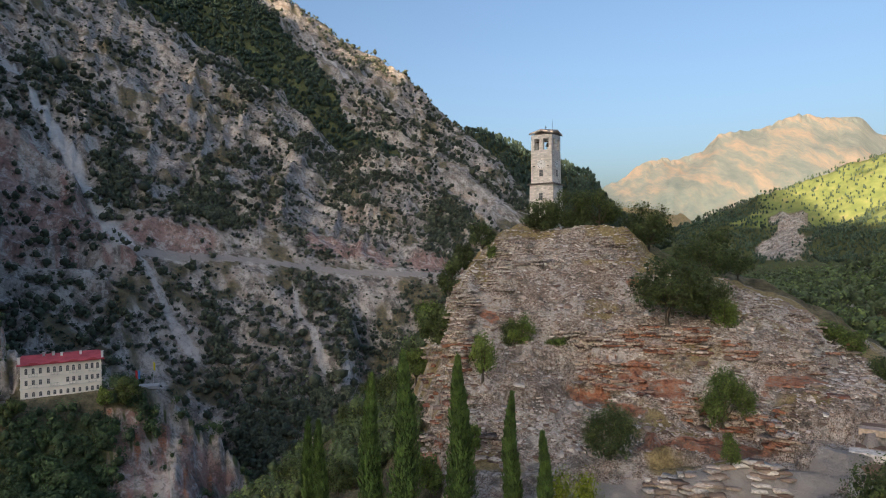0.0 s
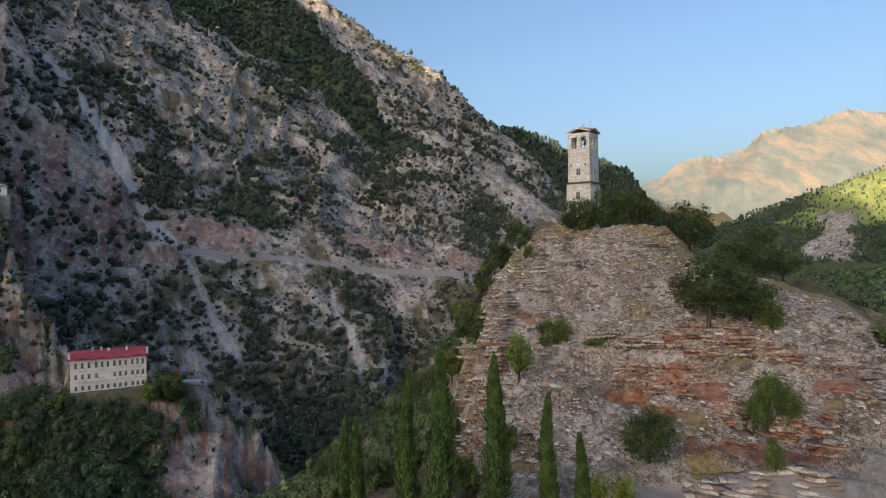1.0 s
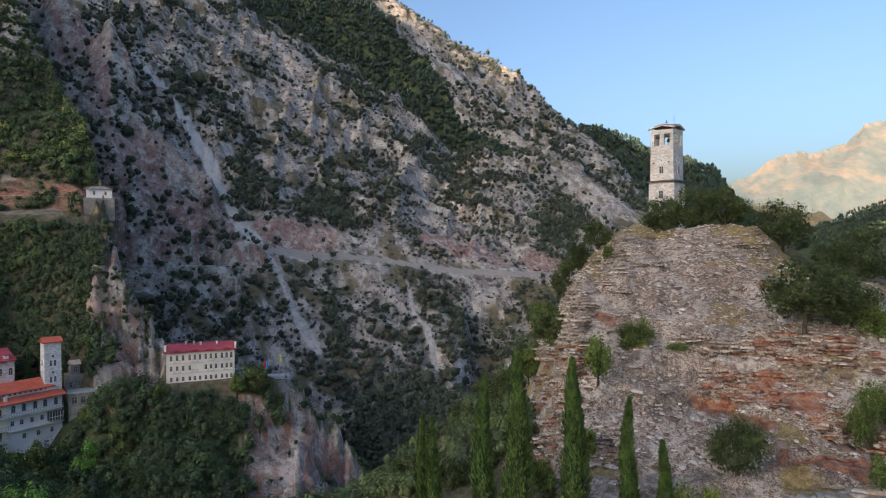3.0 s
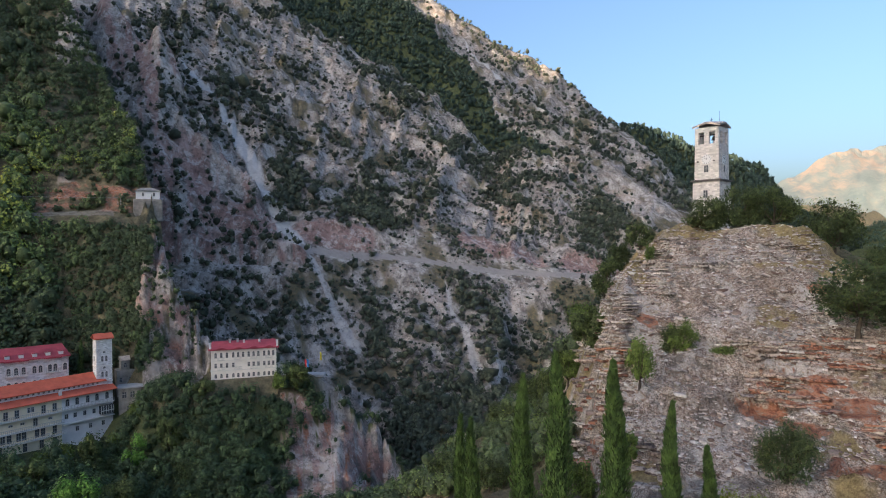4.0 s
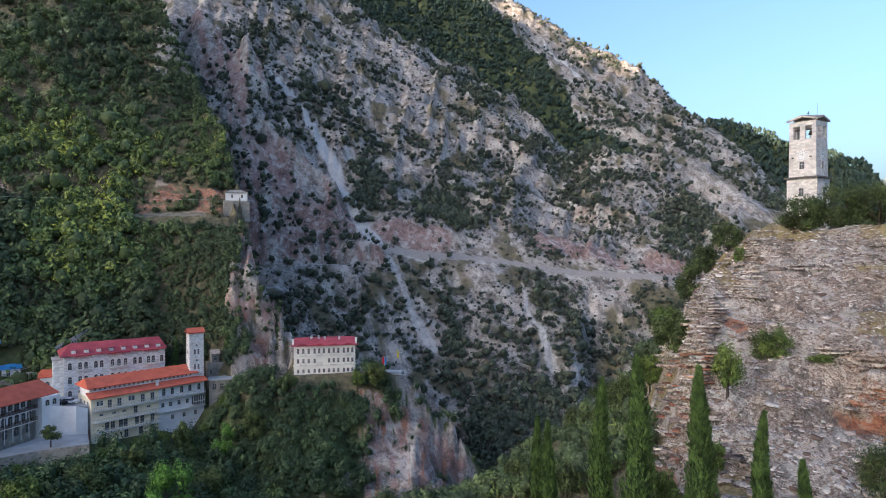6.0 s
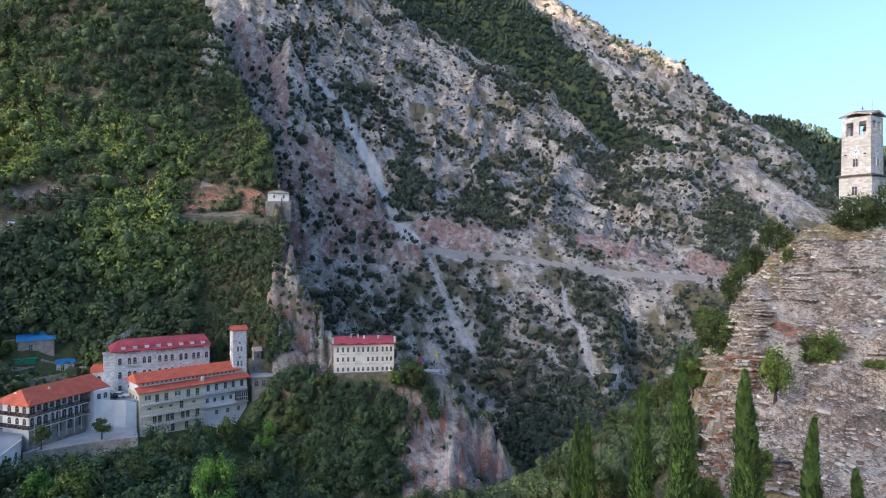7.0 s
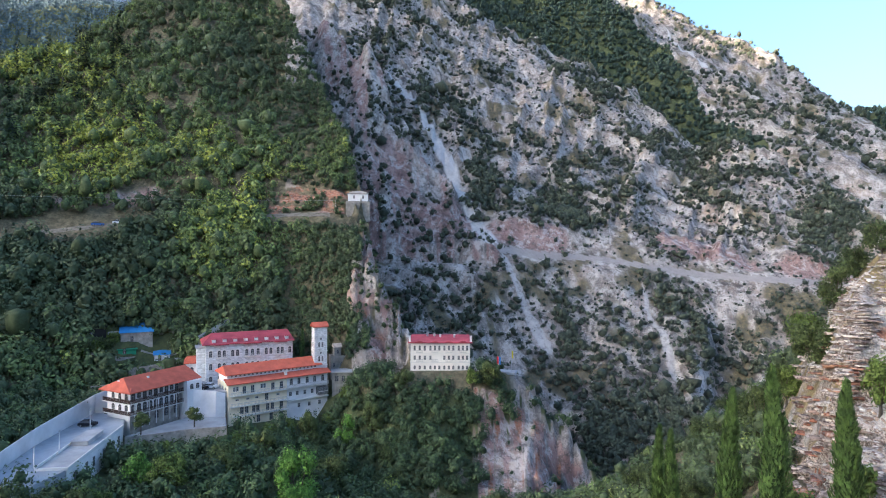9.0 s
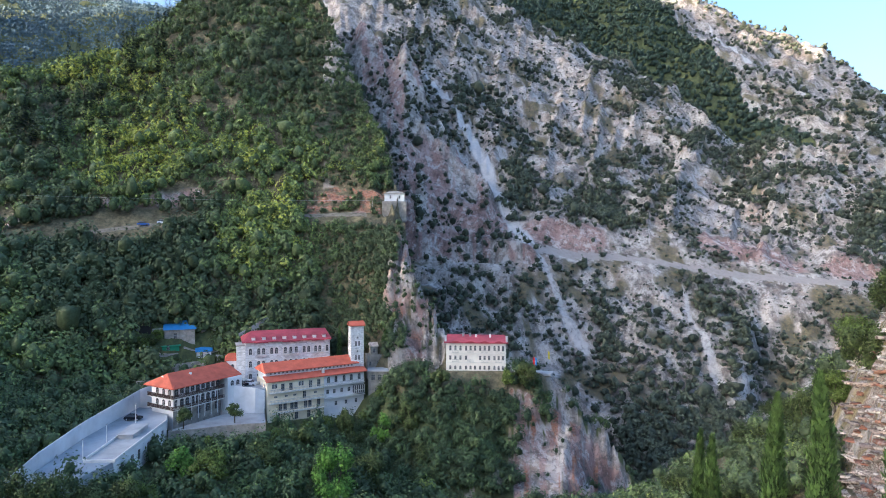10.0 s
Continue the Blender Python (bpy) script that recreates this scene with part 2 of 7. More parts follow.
RELIEF["TH"] = [
    [(-39.6, 66, -15.6), (-35, 66, -15.6), (-32.8, 60, -17.2), (-29, 57, -19), (-24.9, 56, -19.6), (-18.1, 55, -20.9), (-10.8, 54, -22.2), (-2.1, 54, -23), (4.6, 54, -22.9)],  # path
    [(-36.3, 72, -16.7), (-34.3, 73, -15.2), (-32.1, 67, -15.8), (-27, 61, -18), (-22.7, 60, -18.8), (-15.8, 60, -19.5), (-8.3, 60, -20.8), (-3.2, 61, -21.5), (-0.1, 62, -23.6)],  # base
    [(-36.3, 78, -17), (-33.9, 80, -13.7), (-29, 76, -14.2), (-22.7, 72, -16.1), (-13.4, 72, -16.9), (-8.4, 72, -14.3), (-3.8, 71, -14.8), (-1, 73, -14.5), (0.4, 72, -17.6)],  # mid
    [(-36.3, 82, -16.6), (-34.1, 84, -13.4), (-31, 86, -11.2), (-27, 83, -9.7), (-20.5, 77, -11.5), (-13.4, 76, -11.9), (-8.4, 79, -11.4), (-3.8, 81, -10.3), (-1, 80, -9.8), (0.3, 80, -15.2)],  # bench
    [(-36.3, 90, -18.3), (-34.3, 90, -15.7), (-30.6, 92, -10.9), (-24.9, 92, -7.2), (-18.3, 90, -6.1), (-11, 91, -4.2), (-5.9, 91, -3.3), (-2.3, 89, -5), (-0.2, 88, -11.1)],  # up
    [(-36.3, 94, -19.8), (-34.3, 94, -16.7), (-30.6, 97, -10.3), (-25, 99, -6.3), (-18.3, 101, -2), (-16.6, 102, 0.8), (-15, 102, 1.7), (-11, 102, 1.4), (-7.5, 102, 2.1), (-5.5, 100, 1.7), (-3.9, 100, -1.6), (-1.9, 97, -5.4), (-0.2, 95, -9.4)],  # crest
    [(-36.3, 115, -18.3), (-30.6, 120, -10.9), (-25, 125, -6.7), (-18.3, 125, -1.5), (-15, 125, 1.7), (-7.5, 125, 2.3), (-3.9, 124, -1.2), (-0.2, 122, -11)],  # back
]
RELIEF["NL"] = [
    [(-5.7, 58, -23.6), (-0.6, 58, -24.7), (9.8, 60, -27.2), (18.5, 70, -31.7), (28.2, 95, -39.8)],  # front
    [(-6, 120, -0.1), (-3.4, 112, -4.1), (-0.8, 110, -10.9), (1.3, 112, -16.1), (4.5, 116, -25), (7.6, 120, -33.2), (11.7, 122, -39.8), (17.1, 128, -50.6), (22.6, 140, -61.5), (28.2, 150, -68.8)],  # crest
]
RELIEF["LM"] = [
    [(34.6, 200, -42.1), (36.2, 200, -41.2), (39.3, 200, -39), (43.9, 212, -41.4), (51.3, 212, -42.1), (62.3, 205, -46.4), (76.1, 190, -42.7)],  # base
    [(34.7, 208, -39.1), (36.7, 212, -24.5), (38.6, 225, 2.4), (41.9, 236, 10), (47.4, 243, 9.2), (51.8, 245, 7.3), (58.1, 248, 6.1), (64.3, 250, 2.6), (69.8, 250, -2.5), (76.1, 245, -7.1)],  # road
    [(34.7, 210, -39.5), (36.7, 214, -23.8), (38.8, 230, 6.6), (41.9, 243, 12.5), (47.4, 250, 11), (51.8, 252, 9.2), (58.1, 255, 8), (64.3, 257, 4.2), (69.8, 257, -1.1), (76.1, 252, -5.6)],  # roadin
    [(34.7, 205, -42.3), (36.3, 209, -31.7), (36.9, 217, -19.2), (37.7, 230, 0.4), (38.4, 245, 18), (39.4, 260, 30.8), (41.4, 300, 62.1), (43, 335, 92.9), (44.5, 365, 123.4), (46, 400, 152.1), (48, 430, 177.2), (51.3, 440, 189.6), (55.9, 430, 163.9), (59, 425, 139.9), (61.1, 420, 125), (63.1, 420, 118), (66.2, 420, 109.7), (69.8, 420, 102.3), (76.1, 430, 91.9)],  # crest
]
RELIEF["RP"] = [
    [(25.5, 300, -4.6), (30.6, 300, 2), (37.8, 300, 0.5), (45.9, 300, 0.3)],  # foot
    [(26.5, 310, -4.8), (28.5, 322, 4.8), (30.9, 342, 33.1), (32.9, 350, 44.3), (34.5, 370, 70.1), (35.8, 380, 81.2), (37.3, 395, 107.3), (38.1, 400, 124.3), (39.4, 405, 116.2), (42, 430, 138.8), (46, 470, 137.3)],  # crest
]
RELIEF["WM"] = [
    [(13.7, 150, -84.7), (20.3, 150, -65.5), (25.8, 150, -62.8), (33.6, 150, -60.9), (41.8, 150, -66)],  # low
    [(13.7, 170, -90.2), (17.4, 172, -75.5), (20.4, 172, -64.5), (22.8, 172, -56), (25.9, 172, -51.9), (29.5, 172, -50.8), (34.6, 172, -47.9), (38, 172, -53), (41.9, 172, -61)],  # cliff
    [(13.7, 178, -85.4), (17, 180, -69.4), (19.4, 182, -58.6), (22.4, 184, -47.3), (24.6, 184, -40.5), (25.7, 184, -37.4), (28.5, 184, -37), (34.7, 184, -37.6), (37.5, 184, -40.5), (39.5, 184, -45.5), (41.9, 184, -54)],  # edge
    [(13.7, 184, -89.8), (17, 188, -74.1), (19.4, 190, -62.9), (22.4, 194, -51.3), (25.4, 198, -41.6), (28.5, 202, -41.3), (34.7, 206, -41), (38, 206, -41.5), (41.9, 206, -44)],  # back
]
RELIEF["BC"] = [
    [(33.6, 203, -40.4), (36.7, 203, -40), (39.6, 203, -39.9)],  # foot
    [(33.4, 208, -40), (34.1, 210, -31.9), (35.7, 212, -20.7), (37.7, 214, -8.9), (39.3, 214, -10.9), (40.4, 214, -17)],  # crest
]
RELIEF["FL"] = [
    [(48.9, 900, 181.3), (78.9, 900, 131.6)],  # foot
    [(48.9, 1500, 432.8), (55.9, 1500, 465.3), (59.8, 1500, 487.7), (61.9, 1500, 464.4), (64.7, 1500, 430.9), (69.8, 1500, 417.2), (78.9, 1500, 392.9)],  # mid
    [(48.9, 2600, 840.7), (57.3, 2600, 884.7), (59.8, 2600, 834.9), (62.3, 2600, 868), (64.3, 2600, 871.4), (67.7, 2600, 849.5), (69.8, 2600, 875.5), (78.8, 2600, 814.6)],  # crest
]
RELIEF["BASE"] = [
    [(-180, 1, -36), (180, 1, -36)],
    [(-180, 45, -33), (-60, 45, -26), (-36, 45, -19), (-20, 45, -24), (0, 45, -29), (20, 45, -33), (40, 45, -40), (60, 45, -44), (90, 45, -38), (180, 45, -33)],
    [(-180, 100, -32), (-60, 100, -28), (-35, 100, -22), (0, 100, -45), (15, 100, -55), (30, 100, -58), (45, 100, -56), (60, 100, -54), (90, 100, -36), (180, 100, -32)],
    [(-180, 150, -28), (-60, 150, -26), (-35, 150, -26), (0, 150, -80), (15, 150, -86), (28, 150, -68), (45, 150, -56), (60, 150, -52), (90, 150, -32), (180, 150, -28)],
    [(-180, 205, -20), (-60, 205, -22), (-35, 205, -28), (0, 205, -100), (20, 205, -104), (30, 205, -80), (45, 205, -50), (60, 205, -46), (90, 205, -26), (180, 205, -20)],
    [(-180, 300, -10), (-60, 300, -20), (-35, 300, -36), (0, 300, -90), (30, 300, -80), (45, 300, -46), (60, 300, -40), (90, 300, -10), (180, 300, -10)],
    [(-180, 900, -10), (-60, 900, -30), (-20, 900, -50), (30, 900, -40), (60, 900, 20), (90, 900, 0), (180, 900, -10)],
    [(-180, 5200, 60), (-20, 5200, -20), (60, 5200, 200), (180, 5200, 60)],
]
# how steeply a form falls before its foot, behind its crest and past its two ends
FALL = {"M1": (0.9, 0.55, 0.8), "M2": (2.5, 0.5, 1.5), "M3": (1.2, 0.5, 0.6), "NB": (1.0, 0.5, 0.4), "FM": (1.0, 0.5, 0.3), "RH": (1.0, 0.4, 0.4),
        "RN": (0.5, 0.4, 0.6), "TH": (0.7, 0.7, 2.2), "NL": (0.5, 0.75, 0.7), "LM": (1.5, 0.6, 2.6), "RP": (2.5, 0.9, 1.0), "WM": (0.8, 0.9, 1.2),
        "FL": (1.2, 0.4, 1.2), "BC": (3.0, 0.6, 3.0), "BASE": (0, 0, 0)}
LINES = {k: [np.array(line, float) for line in v] for k, v in RELIEF.items()}
# the crests above carry trees, whose height is taken off the ground
LINES["M2"][-1][:, 2] -= 7
LINES["LM"][-1][:, 2] -= np.interp(LINES["LM"][-1][:, 0], [46, 52, 58], [0, 6, 13])


def lattice(ix, iy, seed):
    h = (ix.astype(np.int64) * 374761393 + iy.astype(np.int64) * 668265263 + seed * 1442695040888963) & 0x7FFFFFFF
    h = ((h ^ (h >> 13)) * 1274126177) & 0x7FFFFFFF
    return ((h ^ (h >> 16)) & 0xFFFF) / 65535.0


def vnoise(x, y, seed=0):
    """Smooth value noise, 0 to 1."""
    ix, iy = np.floor(x), np.floor(y)
    u, v = x - ix, y - iy
    u, v = u * u * u * (u * (u * 6 - 15) + 10), v * v * v * (v * (v * 6 - 15) + 10)
    a, b = lattice(ix, iy, seed), lattice(ix + 1, iy, seed)
    c, d = lattice(ix, iy + 1, seed), lattice(ix + 1, iy + 1, seed)
    return (a * (1 - u) + b * u) * (1 - v) + (c * (1 - u) + d * u) * v


def fbm(x, y, size, octaves=4, seed=0):
    s, w, t = 0, 1.0, 0
    for o in range(octaves):
        s = s + w * vnoise(x / size * 2 ** o + 7.3 * o, y / size * 2 ** o - 3.1 * o, seed + o)
        t, w = t + w, w * 0.55
    return s / t


def polar(x, y):
    return np.degrees(np.arctan2(-x, y)), np.hypot(x, y)


def form(name, az, r):
    """The height of one form of the land at a bearing and a distance."""
    lines = LINES[name]
    before, behind, side = FALL[name]
    D = [np.interp(az, l[:, 0], l[:, 1]) for l in lines]
    Z = [np.interp(az, l[:, 0], l[:, 2]) for l in lines]
    z = np.where(r < D[0], Z[0] - before * (D[0] - r), Z[-1] - behind * (r - D[-1]))
    for i in range(len(D) - 1):
        f = np.clip((r - D[i]) / np.maximum(D[i + 1] - D[i], 0.1), 0, 1)
        inside = (r >= D[i]) & (r < D[i + 1])
        z = np.where(inside, Z[i] + (Z[i + 1] - Z[i]) * f, z)
    lo, hi = max(l[0, 0] for l in lines), min(l[-1, 0] for l in lines)
    out = np.maximum(np.maximum(lo - az, az - hi), 0)
    return z - side * np.radians(out) * r


def shade_ridge(x, y):
    """An unseen ridge added behind the camera, its crest set to shade the valley."""
    top = np.interp(x, [-5000, -3754, -3000, -2752, -2704, -2661, -2607, -2560, -2419, -2250, -2151, -2099, -2058, -2030, -2012, -1952, -1890, -1000, 1000], [1330, 1240, 1080, 1000, 960, 932, 908, 890, 870, 846, 835, 827, 792, 768, 734, 713, 690, 590, 560])
    top = top + 14 * (fbm(x, y, 500, 4, 77) - 0.5)
    return top - 0.8 * np.maximum(np.abs(y + 3500) - 70, 0)


CALM = [(-146, 119, 34), (-134, 140, 16), (-146, 77, 26), (-104, 158, 11), (-94, 166, 11)]  # levelled ground: x, y, radius


def height(x, y, rough=True):
    az, r = polar(x, y)
    z = form("BASE", az, r)
    for name in LINES:
        if name != "BASE":
            z = np.maximum(z, form(name, az, r))
    z = np.maximum(z, shade_ridge(x, y))
    base = z
    if rough:
        calm = np.ones_like(z)
        for cx, cy, cr in CALM:
            calm = np.minimum(calm, np.clip((np.hypot(x - cx, y - cy) - cr * 0.7) / (cr * 0.5), 0.05, 1))
        d = 0
        for i, size in enumerate((900, 420, 190, 90, 44, 21, 10, 4.8, 2.2, 1.0)):
            w = np.clip((0.16 * r - size) / (0.08 * r), 0, 1) * np.clip((size - 0.004 * r) / (0.004 * r), 0, 1)
            n = vnoise(x / size + 13.7 * i, y / size + 5.1 * i, 100 + i)
            d = d + w * size * (0.20 if size < 50 else 0.14) * (0.75 - 1.5 * np.abs(2 * n - 1))
        fins = np.clip((form("RP", az, r) - z + 3) / 3, 0, 1) * calm
        u, v = 0.30 * x - 0.95 * y, 0.95 * x + 0.30 * y
        for size, seed in ((34, 81), (15, 82), (6.5, 83), (3.0, 84)):
            n = vnoise(u / (1.9 * size) + 0.5 * fbm(x, y, size, 2, seed + 9), v / size + z / (1.4 * size), seed)
            d = d + fins * size * 0.52 * (0.40 - np.abs(2 * n - 1)) * np.clip((az - 27.5) / 3, 0.3, 1)
        crag = np.zeros_like(z)
        crag = np.maximum(crag, 0.8 * np.clip((form("LM", az, r) - z + 2) / 2, 0, 1) * np.clip((40.5 - az) / 1.5, 0, 1) * np.clip((r - 204) / 6, 0, 1))
        crag = np.maximum(crag, 0.7 * np.clip((form("BC", az, r) - z + 2) / 2, 0, 1) * (r > 200) * (r < 225))
        crag = np.maximum(crag, 0.3 * np.clip((form("WM", az, r) - z + 2) / 2, 0, 1) * np.clip((24.5 - az) / 1.5, 0, 1))
        d = d + crag * (38 * np.abs(fbm(az * 0.8, r * 0.05, 1.0, 4, 61) - 0.5) + 20 * np.abs(fbm(az * 2.2 + 0.03 * r, r * 0.10, 1.0, 4, 62) - 0.5) - 7)
        peak = np.clip((form("FM", az, r) - z + 20) / 20, 0, 1) * (r > 2300)
        d = d * (1 - 0.75 * peak)
        d = d + peak * (70 * np.abs(fbm(az * 0.55 + r * 0.001, r * 0.0010, 1.0, 4, 65) - 0.5) + 44 * np.abs(fbm(az * 1.4 + r * 0.002, r * 0.0016, 1.0, 4, 66) - 0.5) - 18)
        gully = np.clip((form("M1", az, r) - z + 2) / 2, 0, 1) * np.clip((r - 330) / 40, 0, 1) + np.clip((form("M2", az, r) - z + 2) / 2, 0, 1) * (r > 600)
        run = az * 1.4 + 0.012 * r + 1.5 * fbm(x, y, 120, 3, 63)
        d = d + np.clip(gully, 0, 1) * (16 * np.abs(fbm(run, r * 0.004, 1.0, 4, 64) - 0.5) - 4)
        for name, a0, a1 in (("M1", -6, 36), ("LM", 40, 72)):
            d0, d1 = [np.interp(az, l[:, 0], l[:, 1]) for l in LINES[name][1:3]]
            off = np.maximum(np.maximum(d0 - r, r - d1), 0)
            calm = np.minimum(calm, np.where((az > a0) & (az < a1) & (form(name, az, r) > z - 0.5), np.clip(off / 12, 0.06, 1), 1))
        knoll = (form("TH", az, r) > z - 0.01) & (r < 130)
        z = z + d * calm * np.where(knoll, 0.7, 1.0)
        # outcrops across the gorge: broken steps that dip to one side
        bare = np.zeros_like(z)
        for name in ("M1", "M2", "RP", "WM", "BC"):
            bare = np.maximum(bare, np.clip((form(name, az, r) - base + 1.5) / 1.5, 0, 1))
        bare = bare * (r > 150) * (r < 950) * calm
        for step, warp, size, seed in ((9.0, 16.0, 55, 71), (3.2, 5.0, 20, 72)):
            q = (z + 0.25 * x + 1.6 * warp * fbm(x, y, size, 4, seed)) / step
            f = q - np.floor(q)
            patch = np.clip(5 * (fbm(x, y, size * 1.3, 3, seed + 5) - 0.42), 0, 1)
            z = z + bare * patch * 0.42 * step * (np.clip((f - 0.66) / 0.34, 0, 1) - f + 0.2)
        # beds of rock on the knoll: ledges that dip gently
        for step, warp, seed in ((2.6, 3.0, 54), (1.1, 1.3, 51), (0.42, 0.5, 52)):
            q = (z + 0.05 * x - 0.03 * y + warp * fbm(x, y, 9, 3, seed)) / step
            f = q - np.floor(q)
            ledge = (np.clip((f - 0.6) / 0.4, 0, 1) - f) * step
            beds = np.clip(5 * (fbm(x, y, 12, 3, 53) - 0.46), 0.12, 1.1)
            z = z + np.where(knoll & (r > 58), ledge * beds, 0)
    return z


def height_at(x, y):
    return float(height(np.array([x], float), np.array([y], float))[0])


def along(x, y, pts):
    """Distance in plan from points to a polyline, and the place along it from 0 to 1."""
    best, place = np.full(x.shape, 1e9), np.zeros(x.shape)
    n = len(pts) - 1
    for i in range(n):
        (ax, ay), (bx, by) = pts[i][:2], pts[i + 1][:2]
        vx, vy = bx - ax, by - ay
        t = np.clip(((x - ax) * vx + (y - ay) * vy) / (vx * vx + vy * vy), 0, 1)
        d = np.hypot(x - ax - t * vx, y - ay - t * vy)
        place = np.where(d < best, (i + t) / n, place)
        best = np.minimum(best, d)
    return best, place


def spot(az, r):
    return (-r * math.sin(radians(az)), r * math.cos(radians(az)))


# screes, red cuts, earth banks, as bands in plan
SCREES = [
    ([spot(36.3, 440), spot(35.2, 428), spot(33.6, 408), spot(31.6, 385), spot(30.4, 358), spot(29.1, 337), spot(26.9, 313)], 6.2),
    ([spot(26.6, 306), spot(25.5, 300), spot(24.4, 290), spot(23.4, 280), spot(21.9, 271)], 4.2),
    ([spot(11.6, 800), spot(10.4, 760), spot(8.6, 715)], 5.0),
    ([spot(9.4, 285), spot(8.6, 262)], 3.0),
    ([spot(13.5, 312), spot(12.6, 292), spot(11.0, 270)], 2.6),
]
MAUVES = [
    ([spot(32.8, 318), spot(29.6, 320)], 16), ([spot(26.8, 318), spot(21.5, 324)], 10), ([spot(11.3, 345), spot(7.5, 348), spot(5.5, 345)], 14), ([spot(36, 345), spot(34.5, 330)], 14),
    ([spot(24.8, 173), spot(22.0, 174)], 7), ([spot(37.6, 222), spot(36.8, 205)], 9), ([spot(20.5, 176), spot(18.5, 176)], 4), ([spot(2.0, 350), spot(-3.0, 360)], 14), ([spot(71, 270), spot(66.5, 270)], 9), ([spot(64, 267), spot(56, 266)], 5.5),
]
REDS = [
    ([spot(45.0, 253), spot(41.2, 248)], 9),
    ([spot(-13.2, 72.8), spot(-19.5, 72.8)], 1.9), ([spot(-18.5, 62.6), spot(-27, 63.2)], 1.5), ([spot(-13, 68.6), spot(-17, 68.6)], 1.1),
    ([spot(-0.5, 74), spot(-2.0, 74)], 1.3), ([spot(-3.6, 83), spot(-4.4, 80)], 0.8), ([spot(2.2, 66), spot(1.2, 68)], 2.0), ([spot(-28, 74), spot(-33, 78)], 1.2), ([spot(-16.8, 90), spot(-17.6, 90)], 0.8),
]


def gully_wooded(x, y, az, r):
    """Where the dark wood fills the gully behind the rock face."""
    edge = np.interp(az, [-6, 0, 2.3, 5.9, 8.9, 11.4, 15.8, 20, 34], [480, 520, 566, 606, 645, 735, 800, 830, 900])
    return r < edge + 60 * (fbm(x, y, 50, 4, 48) - 0.5)


def zones(x, y, z):
    az, r = polar(x, y)
    soft = 0.35 * (fbm(x, y, 30, 4, 5) - 0.5)
    scree = np.zeros_like(z)
    for pts, w in SCREES:
        d, s = along(x + 7 * (fbm(x, y, 16, 3, 15) - 0.5), y + 7 * (fbm(x, y, 16, 3, 16) - 0.5), pts)
        scree = np.maximum(scree, np.clip(1.25 - d / (w * (0.35 + 0.65 * s)) + soft * 1.6, 0, 0.52 if w < 4.5 else 1))
    red = np.zeros_like(z)
    for pts, w in REDS:
        d, s = along(x, y, pts)
        near_road = (r < 200) | (z < 23)
        red = np.maximum(red, near_road * np.clip(1.15 - d / w + 4.0 * (fbm(x * 0.5, z * 3.0 + y * 0.2, 3.0, 4, 6) - 0.5), 0, 1) * (d < w * 1.5))
    mauve = np.zeros_like(z)
    for pts, w in MAUVES:
        d, s = along(x, y, pts)
        mauve = np.maximum(mauve, np.clip(1.1 - d / w + soft * 2.2, 0, 1))
    top = {k: form(k, az, r) for k in LINES}
    names = list(top)
    owner = np.argmax(np.array([top[k] for k in names]), axis=0)
    own = {k: owner == i for i, k in enumerate(names)}
    soil = np.zeros_like(z)
    soil[own["LM"]] = 0.95
    soil = np.where(own["M1"] | own["M2"], np.clip(0.16 + 2.6 * (fbm(x, y, 10, 4, 20) - 0.5), 0, 0.62), soil)
    soil = np.where(own["LM"] & (az < 45.5) & (r > 256), np.clip(0.95 - 5 * (fbm(x, y, 34, 4, 27) - 0.5), 0, 0.95), soil)
    soil[own["NL"] | own["BASE"] | own["RN"]] = 0.85
    rn = own["RN"]
    soil = np.where(rn, np.where((az < -32.8) & (r > 175), 0.05, np.clip(3.5 * (fbm(x, y, 22, 3, 19) - 0.36), 0, 0.9)), soil)
    soil[own["M3"] | own["NB"]] = 1.0
    soil[own["FL"]] = 1.0
    soil = np.where(own["M2"] & gully_wooded(x, y, az, r), 1.0, soil)
    rh = own["RH"]
    soil = np.where(rh, 1.0 - 0.9 * np.clip(1.4 - np.hypot((az + 28.6 + (r - 1080) / 90) / 2.4, (r - 1080) / 115) + 2.5 * (fbm(x, y, 40, 4, 29) - 0.5), 0, 1), soil)
    fm = own["FM"]
    # the lower slopes take the bluish, hazy wood colour
    soil = np.where(fm, np.clip((330 - z) / 160 + 1.6 * (fbm(x, y, 420, 4, 9) - 0.5), 0, 0.8), soil)
    wooded = np.clip((az - 26.6) / 1.5, 0, 1) + np.clip((az - 24.0) / 1.5, 0, 1) * (z > -49)
    soil = np.where(own["WM"], np.clip(0.05 + np.clip(0.3 + 3 * (fbm(az * 1.5, z * 0.08, 1.0, 3, 14) - 0.5), 0, 0.5) * (wooded < 0.2) + wooded * (0.85 - 2.0 * (fbm(x, z, 9, 3, 26) - 0.5)), 0, 0.9), soil)
    face = own["WM"] & (az < 28.5) & (az > 20.6) & (r < 179)
    mauve = np.where(face, np.clip(0.62 + 3.2 * (fbm(az * 2.2, z * 0.12, 1.0, 4, 24) - 0.5), 0, 1), mauve)
    red = np.where(face, np.clip(-0.1 + 3.4 * (fbm(az * 1.6, z * 0.10, 1.0, 4, 23) - 0.5), 0, 0.7), red)
    mauve = np.where(own["RP"], np.maximum(mauve, np.clip(0.42 + 3.0 * (fbm(az * 1.8, r * 0.03, 1.0, 4, 22) - 0.5), 0, 0.9)), mauve)
